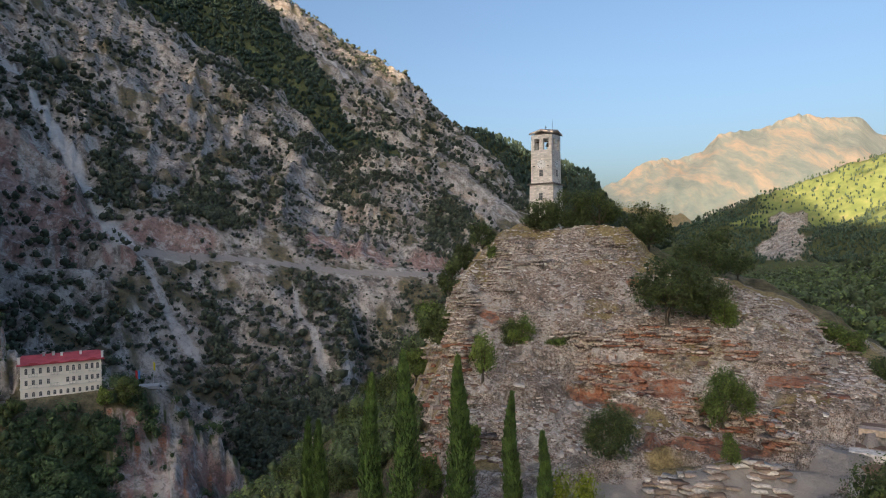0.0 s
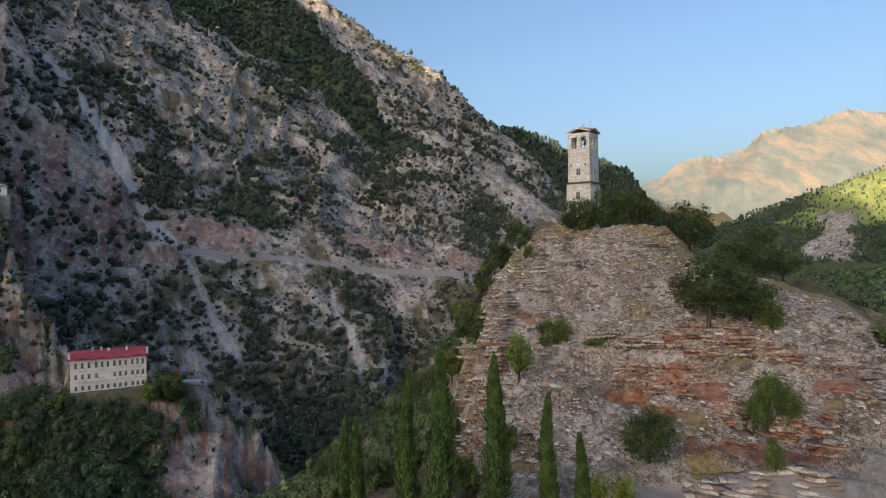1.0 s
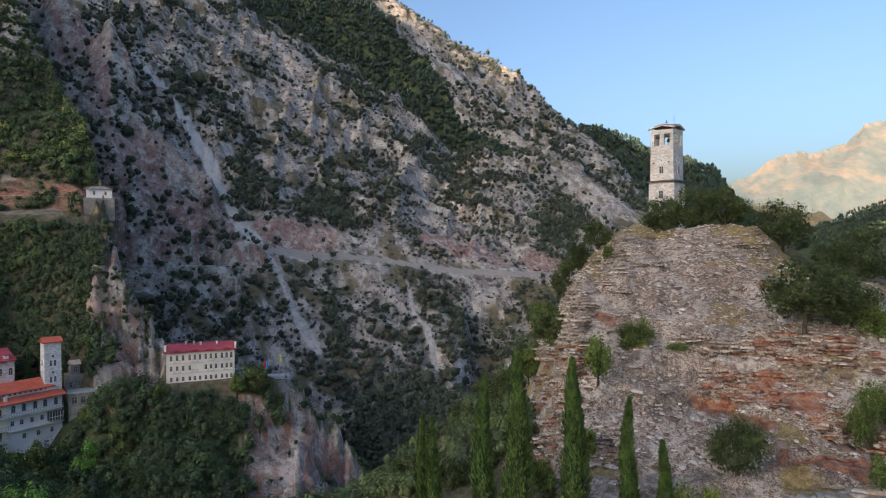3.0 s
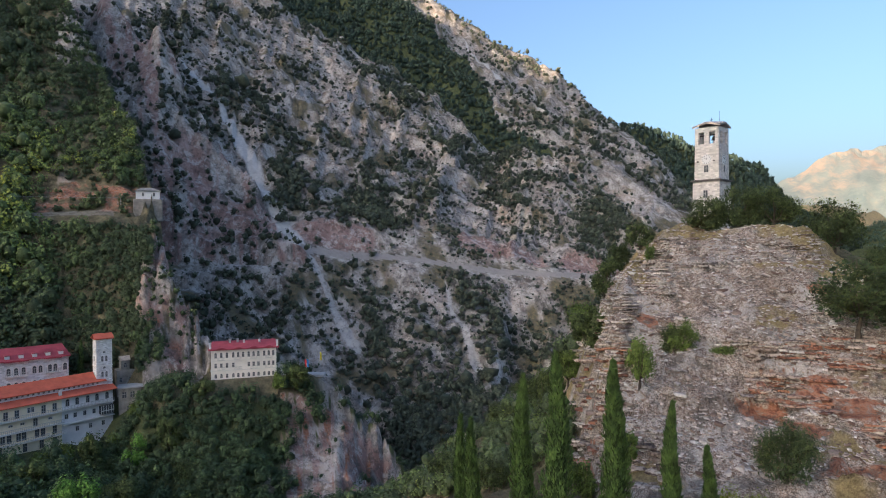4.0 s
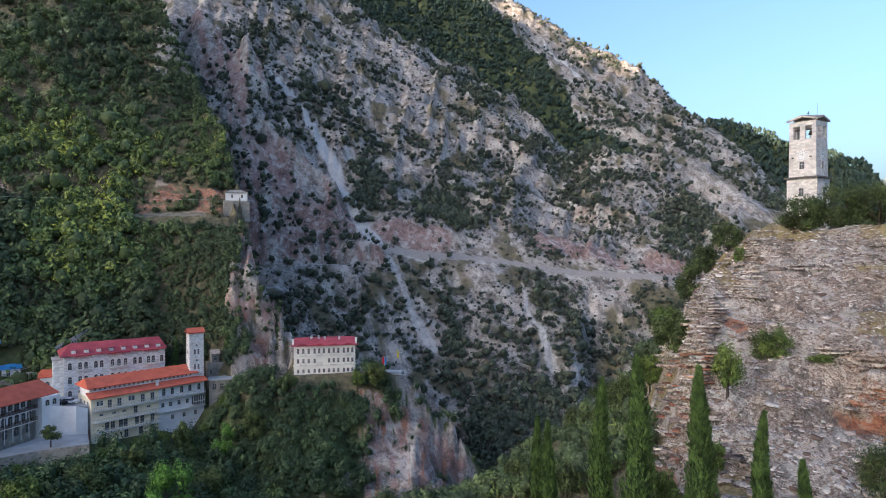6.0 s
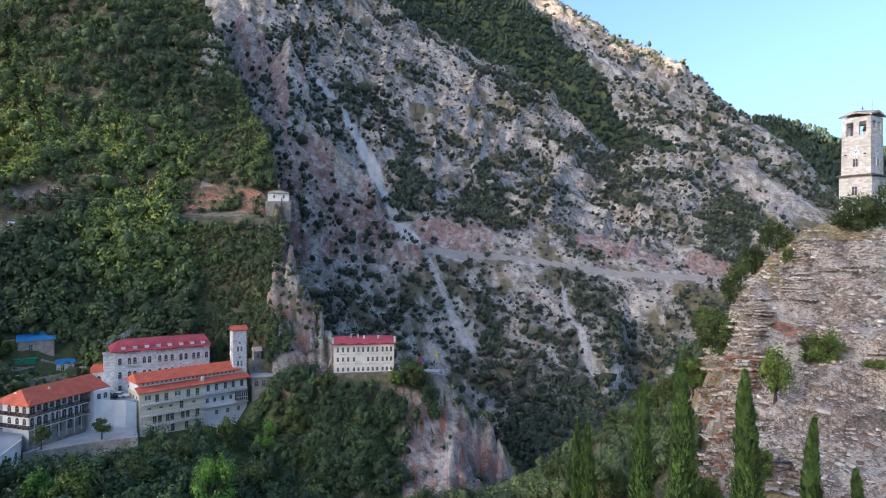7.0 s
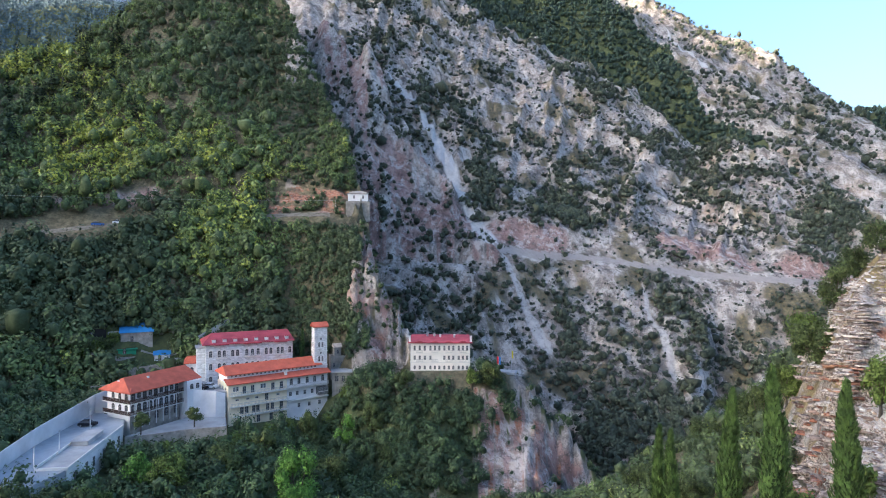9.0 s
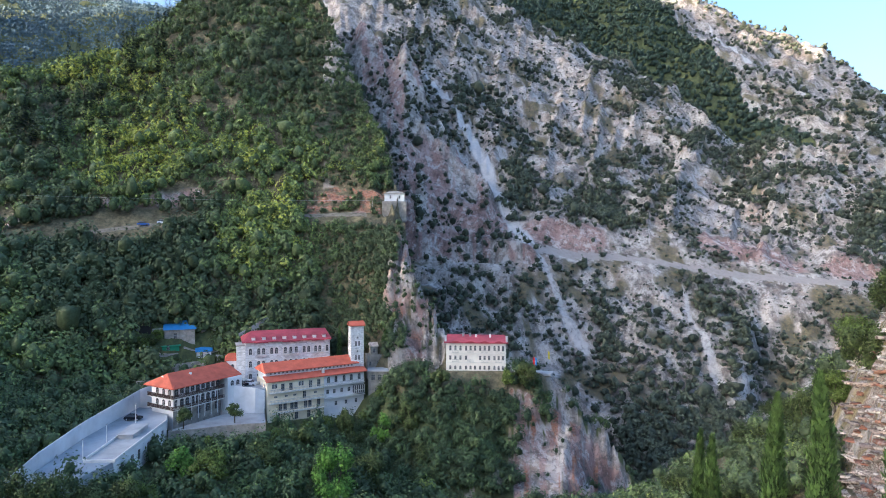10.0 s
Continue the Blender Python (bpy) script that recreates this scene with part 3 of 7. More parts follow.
    soil = np.where(own["BC"], np.clip(0.3 + 3.0 * (fbm(az * 3, z * 0.15, 1.0, 3, 25) - 0.5), 0, 0.8), soil)
    mauve = np.where(own["BC"], np.clip(0.3 + 3 * (fbm(x, z, 7, 4, 28) - 0.5), 0, 1), mauve)
    red = np.where(own["BC"], np.clip(0.12 + 3 * (fbm(x, z, 6, 4, 30) - 0.5), 0, 0.6), red)
    cliff = own["LM"] & (az < 39.5) & (z < 0)
    soil = np.where(cliff, 0.1, soil)
    slab = np.where(own["TH"] & (r > 55) & (r < 112), 1.0, 0.0)
    soil = np.where(own["TH"], np.where(r > 112, 0.9, 0.0), soil)
    dry = np.where(own["TH"] & (r < 112), np.clip(0.12 + 2.6 * (fbm(x, y, 5, 5, 21) - 0.5) + 0.5 * np.clip((r - 92) / 8, 0, 1), 0, 0.7), 0.0)
    soil = soil * (1 - 0.7 * np.clip(scree + red + mauve, 0, 1))
    road = LINES["M1"]
    d0, d1 = [np.interp(az, l[:, 0], l[:, 1]) for l in road[1:3]]
    pave = np.where((r > d0 + 1.5) & (r < d1 + 1.0) & own["M1"], 0.9, 0.0)
    d0, d1 = [np.interp(az, l[:, 0], l[:, 1]) for l in LINES["LM"][1:3]]
    pave = np.where((r > d0 + 1) & (r < d1) & own["LM"] & (((az > 41.5) & (az < 47.5)) | ((az > 56.5) & (az < 72))), 0.42, pave)
    d0 = np.interp(az, LINES["TH"][0][:, 0], LINES["TH"][0][:, 1])
    pave = np.where((np.abs(r - d0 + 0.5) < 2.2) & (az < -13) & (az > -38), 0.9, pave)
    grass = np.where(rh | own["FL"] | own["M3"] | own["M2"] & (soil > 0.9), 0.9 * (soil > 0.5), 0.0)
    grass = np.maximum(grass, np.where(own["BASE"] | own["WM"] & (soil > 0.5) & (z < -43), 0.8, 0.0))
    # lies where the hill is sunlit; the rest keeps the darker grass
    sunlit_meadow = np.where(rh, np.clip((-24.5 - az) / 3 + 3 * (fbm(x, y, 70, 4, 17) - 0.5), 0, 1) * np.clip((z - 10) / 20, 0, 0.95) * (soil > 0.5), 0.0)
    garden = (az > 52.5) & (az < 62) & (r > 196) & (r < 226)
    grass = np.where(garden, np.clip(0.75 + 2 * (fbm(x, y, 8, 3, 18) - 0.5), 0, 1), grass)
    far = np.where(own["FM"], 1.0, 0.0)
    return dict(far=far, sunlit_meadow=sunlit_meadow, grass=grass, scree=scree, red=red, soil=soil, slab=slab, pave=pave, dry=dry * (1 - red), mauve=mauve), own


def build_ground():
    az = np.concatenate([np.arange(-40, 76, 0.235), np.arange(76, 136, 2.5), np.arange(136, 160, 0.5), np.arange(160, 320, 2.5)])
    az = np.where(az > 180, az - 360, az)
    rows, r = [0.05, 12.0, 24.0, 36.0, 44.0, 49.0], 52.0
    while r < 5000:
        rows.append(r)
        r += 0.4 if r < 105 else r * (0.007 if r < 230 else 0.0046 if r < 650 else 0.008 if r < 900 else 0.013)
    rows = np.array(rows)
    A, R = np.meshgrid(np.radians(az), rows)
    x, y = -R * np.sin(A), R * np.cos(A)
    z = height(x, y)
    nr, na = x.shape
    idx = np.arange(nr * na).reshape(nr, na)
    nxt = np.roll(idx, -1, axis=1)
    quads = np.stack([idx[:-1], idx[1:], nxt[1:], nxt[:-1]], -1).reshape(-1, 4)
    me = quad_mesh("ground", np.stack([x, y, z], -1).reshape(-1, 3), quads, True)
    me.polygons.foreach_set("use_smooth", np.repeat((rows[:-1] < 3580) | (rows[:-1] > 3800), na))
    zone, _ = zones(x.ravel(), y.ravel(), z.ravel())
    for k, v in zone.items():
        me.attributes.new(k, "FLOAT", "POINT").data.foreach_set("value", v.astype(np.float32))
    me.materials.append(MAT["ground"])
    return tagged(new("ground", me), "rocky mountain gorge with grey cliffs and thin soil", "ground", kind="structure")


def quad_mesh(name, verts, quads, smooth=False):
    me = bpy.data.meshes.new(name)
    me.vertices.add(len(verts))
    me.vertices.foreach_set("co", np.asarray(verts, np.float32).ravel())
    quads = np.asarray(quads, np.int32)
    k = quads.shape[1]
    me.loops.add(quads.size)
    me.loops.foreach_set("vertex_index", quads.ravel())
    me.polygons.add(len(quads))
    me.polygons.foreach_set("loop_start", np.arange(0, quads.size, k, dtype=np.int32))
    if smooth:
        me.polygons.foreach_set("use_smooth", np.ones(len(quads), bool))
    me.update()
    return me


MAT = {}
MAT["ground"] = ground_material()
ground = build_ground()

# ---- foliage ----
rng = np.random.default_rng(7)
# shrub and dark forest: lifted, bluish tones with haze mixed into the colour
MAT["shrub"] = leaf_material("evergreen_shrub", (0.056, 0.070, 0.054), (0.15, 0.17, 0.105))
MAT["wood_near"] = leaf_material("broadleaf_forest", (0.066, 0.088, 0.054), (0.21, 0.275, 0.08), (0.46, 0.48, 0.07))
MAT["wood_dark"] = leaf_material("dark_forest", (0.042, 0.066, 0.052), (0.090, 0.125, 0.080))
MAT["wood_mid"] = leaf_material("valley_trees", (0.044, 0.068, 0.038), (0.14, 0.205, 0.07), (0.24, 0.28, 0.05))
# pale and bluish: distance haze mixed into the needle colour
MAT["hazy_fir"] = leaf_material("hazy_firs", (0.09, 0.14, 0.17), (0.11, 0.16, 0.19))
MAT["fir"] = leaf_material("fir_needles", (0.022, 0.038, 0.030), (0.050, 0.080, 0.052))
MAT["hill_fir"] = leaf_material("hill_firs", (0.065, 0.10, 0.075), (0.13, 0.175, 0.10))


def leaves(c, rad, n, size, lumps=7, wild=0.28):
    """n leaf sprays round lumpy crowns: c (k,3) centres, rad (k,3) radii. Gives quads' corners (k*n*4, 3)."""
    k = len(c)
    lump = rng.normal(size=(k, lumps, 3))
    lump /= np.linalg.norm(lump, axis=2, keepdims=True)
    lump[:, :, 2] = np.abs(lump[:, :, 2]) * 1.2 - 0.35
    lump *= rng.uniform(0.35, 0.72, (k, lumps, 1))
    pick = rng.integers(0, lumps, (k, n))
    base = np.take_along_axis(lump, pick[:, :, None], axis=1)
    off = rng.normal(size=(k, n, 3))
    off /= np.linalg.norm(off, axis=2, keepdims=True)
    off *= rng.uniform(0.25, 0.5, (k, n, 1))
    p = base + off
    nrm = 0.8 * off / np.linalg.norm(off, axis=2, keepdims=True) + 0.9 * p / np.linalg.norm(p, axis=2, keepdims=True) + wild * rng.normal(size=(k, n, 3)) + np.array([0, 0, 0.2])
    nrm /= np.linalg.norm(nrm, axis=2, keepdims=True)
    u = np.cross(nrm, rng.normal(size=(k, n, 3)))
    u /= np.linalg.norm(u, axis=2, keepdims=True) + 1e-9
    v = np.cross(nrm, u)
    s = np.broadcast_to(np.asarray(size, float).reshape(-1, 1, 1), (k, 1, 1)) * rng.uniform(0.55, 1.2, (k, n, 1))
    shade = 0.6 * off / np.linalg.norm(off, axis=2, keepdims=True) + p / np.linalg.norm(p, axis=2, keepdims=True) + np.array([0, 0, 0.15])
    shade = 0.72 * shade / np.linalg.norm(shade, axis=2, keepdims=True) + 0.28 * nrm
    p = c[:, None, :] + p * rad[:, None, :]
    q = np.stack([p - u * s, p - v * s * 0.6, p + u * s, p + v * s * 0.6], 2)
    return q.reshape(-1, 3), np.repeat(shade.reshape(-1, 3), 4, axis=0)


ICO_V = np.array([(0, 0, 1)] + [(0.894 * math.cos(a), 0.894 * math.sin(a), 0.447) for a in np.arange(5) * 1.2566] +
                 [(0.894 * math.cos(a), 0.894 * math.sin(a), -0.447) for a in np.arange(5) * 1.2566 + 0.6283] + [(0, 0, -1)])
ICO_F = np.array([(0, 1 + i, 1 + (i + 1) % 5) for i in range(5)] + [(1 + i, 6 + i, 1 + (i + 1) % 5) for i in range(5)] +
                 [(1 + (i + 1) % 5, 6 + i, 6 + (i + 1) % 5) for i in range(5)] + [(6 + i, 11, 6 + (i + 1) % 5) for i in range(5)])


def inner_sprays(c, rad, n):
    """A few broad sprays in the heart of each crown, darkened as painted shade."""
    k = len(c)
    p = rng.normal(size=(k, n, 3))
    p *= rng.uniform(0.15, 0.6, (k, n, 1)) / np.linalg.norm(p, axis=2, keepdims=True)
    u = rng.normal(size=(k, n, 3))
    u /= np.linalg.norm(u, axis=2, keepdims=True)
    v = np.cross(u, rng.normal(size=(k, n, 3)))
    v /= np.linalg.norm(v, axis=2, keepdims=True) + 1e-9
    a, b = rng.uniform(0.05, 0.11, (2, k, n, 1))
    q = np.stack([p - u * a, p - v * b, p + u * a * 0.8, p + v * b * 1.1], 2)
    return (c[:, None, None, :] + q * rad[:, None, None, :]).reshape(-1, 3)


def soften(me, normals):
    """Rounds the shading of leaf sprays to that of the whole crown."""
    me.polygons.foreach_set("use_smooth", np.ones(len(me.polygons), bool))
    n = normals / (np.linalg.norm(normals, axis=1, keepdims=True) + 1e-9)
    me.normals_split_custom_set_from_vertices(n.tolist())


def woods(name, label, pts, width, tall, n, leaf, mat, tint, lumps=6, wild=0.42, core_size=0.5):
    """Many plants in one sheet of leaf sprays over cores darkened as painted shade."""
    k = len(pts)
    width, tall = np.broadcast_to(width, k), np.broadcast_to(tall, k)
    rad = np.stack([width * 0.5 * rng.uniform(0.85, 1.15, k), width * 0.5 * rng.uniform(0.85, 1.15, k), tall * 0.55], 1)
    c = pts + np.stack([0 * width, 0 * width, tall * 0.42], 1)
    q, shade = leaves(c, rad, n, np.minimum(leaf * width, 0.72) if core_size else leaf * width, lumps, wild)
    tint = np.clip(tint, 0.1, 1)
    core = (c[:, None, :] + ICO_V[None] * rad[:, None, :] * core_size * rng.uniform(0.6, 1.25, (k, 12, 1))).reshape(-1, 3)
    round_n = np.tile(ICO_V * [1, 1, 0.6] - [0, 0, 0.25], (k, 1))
    # the cores' lower tint stands for the shade inside a crown
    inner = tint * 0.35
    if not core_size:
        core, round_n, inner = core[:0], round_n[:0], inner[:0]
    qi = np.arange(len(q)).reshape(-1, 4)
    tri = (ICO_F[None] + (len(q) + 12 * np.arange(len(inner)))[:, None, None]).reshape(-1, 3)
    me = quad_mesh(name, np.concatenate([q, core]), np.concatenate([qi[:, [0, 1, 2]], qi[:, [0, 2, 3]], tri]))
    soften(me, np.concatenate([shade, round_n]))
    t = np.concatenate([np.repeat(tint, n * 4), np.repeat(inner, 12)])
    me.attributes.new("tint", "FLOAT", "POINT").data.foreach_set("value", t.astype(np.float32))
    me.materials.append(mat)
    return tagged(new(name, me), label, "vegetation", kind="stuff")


def scatter(name, n, az0, az1, line0=0, line1=-1, s0=0.0, s1=1.0):
    """Points spread over one form between two of its lines, where that form is the ground."""
    az = rng.uniform(az0, az1, n)
    s = rng.uniform(s0, s1, n)
    la, lb = LINES[name][line0], LINES[name][line1]
    r = np.interp(az, la[:, 0], la[:, 1]) * (1 - s) + np.interp(az, lb[:, 0], lb[:, 1]) * s
    x, y = -r * np.sin(np.radians(az)), r * np.cos(np.radians(az))
    z = height(x, y)
    zone, own = zones(x, y, z)
    keep = own[name] & ~clear(az, r) & (zone["scree"] < 0.25) & (zone["pave"] < 0.5) & (zone["red"] < np.where(np.abs(az - 43) < 3, 0.25, 0.75)) & (zone["mauve"] < 0.7) & ~verge(az, r)
    if name == "RH":
        keep &= zone["soil"] > 0.4
    return np.stack([x, y, z], 1)[keep], az[keep], r[keep]


def verge(az, r):
    """The open verge on the valley side of the upper road."""
    d = np.interp(az, LINES["M1"][1][:, 0], LINES["M1"][1][:, 1])
    below = (r > d - 1.5) & (r < d + 8) & (az < 34) & (az > 2)
    d = np.interp(az, LINES["LM"][1][:, 0], LINES["LM"][1][:, 1])
    wide = (r > d - np.where((az > 58.5) & (az < 64), 6, 2)) & (r < d + 11) & (az > 56.5) & (az < 70)
    return wide | below | (r > d - 2) & (r < d + 6) & (((az > 40.5) & (az < 47.5)) | ((az > 57.5) & (az < 67)))


def clear(az, r):
    """Open ground round the buildings."""
    d = 158 - 2.2 * np.maximum(az - 60, 0)
    return (((az > 46.5) & (az < 50) & (r > 176) & (r < 212)) | ((az >= 50) & (az < 54.5) & (r > 166) & (r < 212)) | ((az >= 54.5) & (az < 59.5) & (r > 164) & (r < 196)) | ((az >= 59.5) & (az < 70) & (r > d - 4) & (r < 198 - 6.1 * (az - 60)))
            | ((az > 40) & (az <= 46.5) & (r > 186) & (r < 208)) | ((az > 54.5) & (az < 60.8) & (r > 211) & (r < 219.5))
            | ((az > 37.6) & (az < 40.4) & (r > 228) & (r < 252))
            | ((az > 29.5) & (az < 36) & (r > 183) & (r < 206)) | ((az > 23.5) & (az < 27.5) & (r > 181) & (r < 195)))


def thin(p, size, lo, hi, seed):
    """Keeps more plants where a patchy noise is high."""
    f = fbm(p[:, 0], p[:, 1], size, 4, seed)
    return rng.uniform(0, 1, len(p)) < np.clip((f - lo) / (hi - lo), 0, 1)


def plant_slopes():
    # oak scrub on the rock face across the gorge
    p, az, r = scatter("M1", 25500, -6, 40, 0, -1, 0.0, 1.0)
    w0 = 1 + np.clip((r - 330) / 700, 0, 1)
    f = fbm(p[:, 0], p[:, 1], 32, 4, 31)
    keep = rng.uniform(0, 1, len(p)) < np.clip((f - 0.34) / 0.2, 0.25, 1) * np.interp(r, [240, 300, 420, 520], [0.85, 0.6, 0.8, 1.0])
    p, f = p[keep], f[keep]
    w = w0[keep] * (rng.gamma(2.0, 0.85, len(p)) + 0.9) * (0.8 + 0.7 * np.clip((f - 0.44) / 0.16, 0, 1))
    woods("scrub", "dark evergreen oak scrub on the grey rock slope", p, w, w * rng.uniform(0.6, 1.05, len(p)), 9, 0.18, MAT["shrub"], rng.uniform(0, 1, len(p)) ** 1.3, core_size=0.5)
    # thickets in the gully and on the spur
    q = []
    for a, d, ra, rd, n in ((21.0, 366, 2.0, 24, 150), (20.4, 346, 3.0, 16, 190), (19.2, 368, 1.8, 22, 90), (27.6, 362, 1.3, 34, 150), (27.9, 345, 1.0, 22, 70), (0.2, 398, 2.2, 26, 190), (-1.0, 424, 2.0, 28, 120), (9.9, 486, 1.6, 22, 80), (13.8, 472, 2.2, 22, 110),
                            (33.0, 430, 1.0, 34, 110), (18, 560, 3.0, 34, 150), (12.1, 310, 0.7, 16, 24), (20.5, 284, 0.7, 20, 32), (8.9, 292, 0.7, 12, 20), (19.4, 271, 0.8, 12, 20), (31, 286, 4.2, 40, 70), (34, 270, 2.4, 44, 50), (29.4, 262, 3.0, 26, 44), (22.5, 228, 4.0, 16, 260), (16, 238, 4.6, 14, 280), (11.2, 252, 3.0, 12, 150), (27, 224, 3, 14, 90)):
        aa, dd = rng.normal(a, ra * 0.5, n), rng.normal(d, rd * 0.5, n)
        x, y = -dd * np.sin(np.radians(aa)), dd * np.cos(np.radians(aa))
        q.append(np.stack([x, y, height(x, y)], 1))
    q = np.concatenate(q)
    w = rng.uniform(3.4, 7, len(q))
    woods("thicket", "dense dark oak thicket on the slope", q, w, w, 22, 0.125, MAT["shrub"], rng.uniform(0.2, 1, len(q)))
    p, az, r = scatter("RP", 3600, 26, 44)
    p = p[thin(p, 26, 0.36, 0.62, 33) & (rng.uniform(0, 1, len(p)) < np.where(az < 36.5, 0.28, 0.75))]
    w = rng.gamma(4.0, 0.7, len(p)) + 1
    woods("cliff_scrub", "dark scrub on the rock pinnacles", p, w, w, 26, 0.09, MAT["shrub"], rng.uniform(0, 1, len(p)))
    # mountain behind: dark wood in the gully, scattered scrub on the rock
    p, az, r = scatter("M2", 9000, -12, 33, 0, -1, 0.0, 1.0)
    p = p[gully_wooded(p[:, 0], p[:, 1], az, r)]
    w = rng.uniform(5, 10, len(p))
    woods("gully_wood", "dark dense oak wood in the gully", p, w, w, 9, 0.17, MAT["wood_dark"], rng.uniform(0, 1, len(p)), 5, 0.3, 0.55)
    p, az, r = scatter("M2", 6500, -12, 26, 0, -1, 0.0, 1.02)
    p = p[thin(p, 60, 0.30, 0.60, 35) & ~gully_wooded(p[:, 0], p[:, 1], az, r)]
    w = rng.gamma(4.0, 1.1, len(p)) + 1.6
    woods("high_scrub", "dark scrub on the high rock face", p, w, w * 0.9, 18, 0.10, MAT["shrub"], rng.uniform(0, 1, len(p)))
    p, az, r = scatter("M3", 3400, -20, 2, 0, -1, 0.4, 1.02)
    w = rng.uniform(8, 14, len(p))
    woods("fir_wood", "dark wooded hill behind the clock tower", p, w, w * 1.4, 9, 0.13, MAT["wood_dark"], rng.uniform(0, 1, len(p)))
    p, az, r = scatter("RH", 9000, -37.5, -17, 0, -1, 0.0, 1.02)
    open_hill = np.clip((-24.5 - az) / 3, 0, 1) * np.clip((p[:, 2] - 8) / 24, 0, 1)
    p = p[rng.uniform(0, 1, len(p)) < 1 - 0.8 * open_hill]
    w = rng.uniform(4.5, 7, len(p))
    woods("hill_wood", "dark green firs on the hill across the valley", p, w, w * 1.7, 7, 0.17, MAT["hill_fir"], rng.uniform(0, 1, len(p)), core_size=0.45)
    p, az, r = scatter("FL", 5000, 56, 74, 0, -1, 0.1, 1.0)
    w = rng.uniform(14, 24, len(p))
    woods("far_wood", "dark fir wood on the distant mountain, tinted with blue haze", p, w, w * 1.2, 11, 0.13, MAT["hazy_fir"], rng.uniform(0, 1, len(p)), core_size=0)
    p, az, r = scatter("BASE", 2600, -38, -14, 3, 6)
    w = rng.uniform(3.5, 7, len(p))
    woods("dale_wood", "dark green trees in the side valley", p, w, w * 1.1, 30, 0.09, MAT["wood_near"], np.clip(rng.normal(0.3, 0.2, len(p)), 0, 1), core_size=0)
    # broadleaf forest above and below the monastery
    p, az, r = scatter("LM", 5600, 39, 71.5, 0, -1, 0.0, 1.01)
    keep = rng.uniform(0, 1, len(p)) < np.where(az < 46.5, 0.8, 1.0)
    p, az = p[keep], az[keep]
    low, laz, lr = scatter("LM", 1500, 38, 71.5, 0, 1, 0.0, 1.0)
    p, az = np.concatenate([p, low]), np.concatenate([az, laz])
    w = np.where(az < 46, rng.uniform(2.4, 5.5, len(p)), 3.4 + rng.gamma(3.2, 1.0, len(p)))
    z = p[:, 2]
    tint = 0.42 + 1.5 * (fbm(p[:, 0], p[:, 1], 36, 3, 41) - 0.5) + rng.normal(0.0, 0.17, len(p))
    # stands of paler trees, and dark ones: bearing, height, spread of both, how pale
    for a, h, sa, sh, k in ((63.5, 90, 3.5, 22, 0.45), (58.5, 62, 3.6, 34, 0.5), (60.5, 24, 5.0, 10, 0.5), (54, 34, 4.0, 18, 0.3), (52.5, 4, 2.6, 10, 0.55), (50, -12, 2.6, 8, 0.35), (56, -24, 10, 22, -0.22), (67.5, 60, 3.0, 26, -0.3), (50.5, 110, 4.0, 60, -0.2), (43.5, 40, 3.2, 80, -0.12), (67, -22, 6.0, 18, -0.22)):
        tint = tint + k * np.exp(-((az - a) / sa) ** 2 - ((z - h) / sh) ** 2)
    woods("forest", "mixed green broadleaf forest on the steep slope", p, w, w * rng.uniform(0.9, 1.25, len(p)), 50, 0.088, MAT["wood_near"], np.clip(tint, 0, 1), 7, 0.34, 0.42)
    p, az, r = scatter("LM", 3600, 37.5, 49, 0, -1, 0.0, 1.0)
    p = p[thin(p, 24, 0.28, 0.5, 27)]
    w = rng.uniform(1.6, 4.0, len(p))
    woods("spur_scrub", "grey-green low scrub on the wooded spur", p, w, w * 0.8, 22, 0.13, MAT["wood_near"], np.clip(rng.normal(0.16, 0.1, len(p)), 0, 1))
    p, az, r = scatter("WM", 3000, 14, 42.5, 0, 3, 0.0, 0.96)
    wooded = (az > 27.4) | (az > 24.6) & (p[:, 2] > -50) | (az > 21.5) & (az < 25.5) & (p[:, 2] < -72)
    keep = (rng.uniform(0, 1, len(p)) < np.where(wooded, 0.8, 0.05) * (p[:, 2] < np.where((az > 28) & (az < 36), -41.5, 99)))
    p = p[keep]
    w = rng.uniform(2.2, 6, len(p))
    woods("cliff_wood", "dark bushes on the crag under the monastery", p, w, w, 76, 0.062, MAT["wood_mid"], np.clip(rng.normal(0.22, 0.18, len(p)), 0, 1), 7, 0.35, 0.4)
    p, az, r = scatter("BASE", 4000, 4, 72, 2, 5, 0.0, 1.0)
    w = rng.uniform(4, 8, len(p))
    woods("valley_wood", "dark green trees on the valley floor", p, w, w * 1.15, 110, 0.055, MAT["wood_mid"], np.clip(rng.normal(0.3, 0.2, len(p)), 0, 1), 9, 0.35, 0.4)
    p, az, r = scatter("BASE", 420, 59, 73, 3, 4, 0.1, 1.2)
    w = rng.uniform(4, 8, len(p))
    woods("roadside_wood", "green trees behind the car park wall", p, w, w * 1.05, 90, 0.06, MAT["wood_near"], np.clip(rng.normal(0.25, 0.2, len(p)), 0, 1), 9, 0.35, 0.5)
    p, az, r = scatter("BC", 160, 35, 41, 0, 1, 0.0, 1.05)
    w = rng.uniform(1.2, 3.2, len(p))
    woods("buttress_scrub", "dark bushes on the brown rock buttress", p, w, w, 50, 0.09, MAT["wood_near"], np.clip(rng.normal(0.2, 0.15, len(p)), 0, 1))
    p, az, r = scatter("NL", 1500, -4, 28, 0, -1, 0.25, 1.05)
    p = p[rng.uniform(0, 1, len(p)) < 0.45]
    w = rng.uniform(2.2, 4.6, len(p))
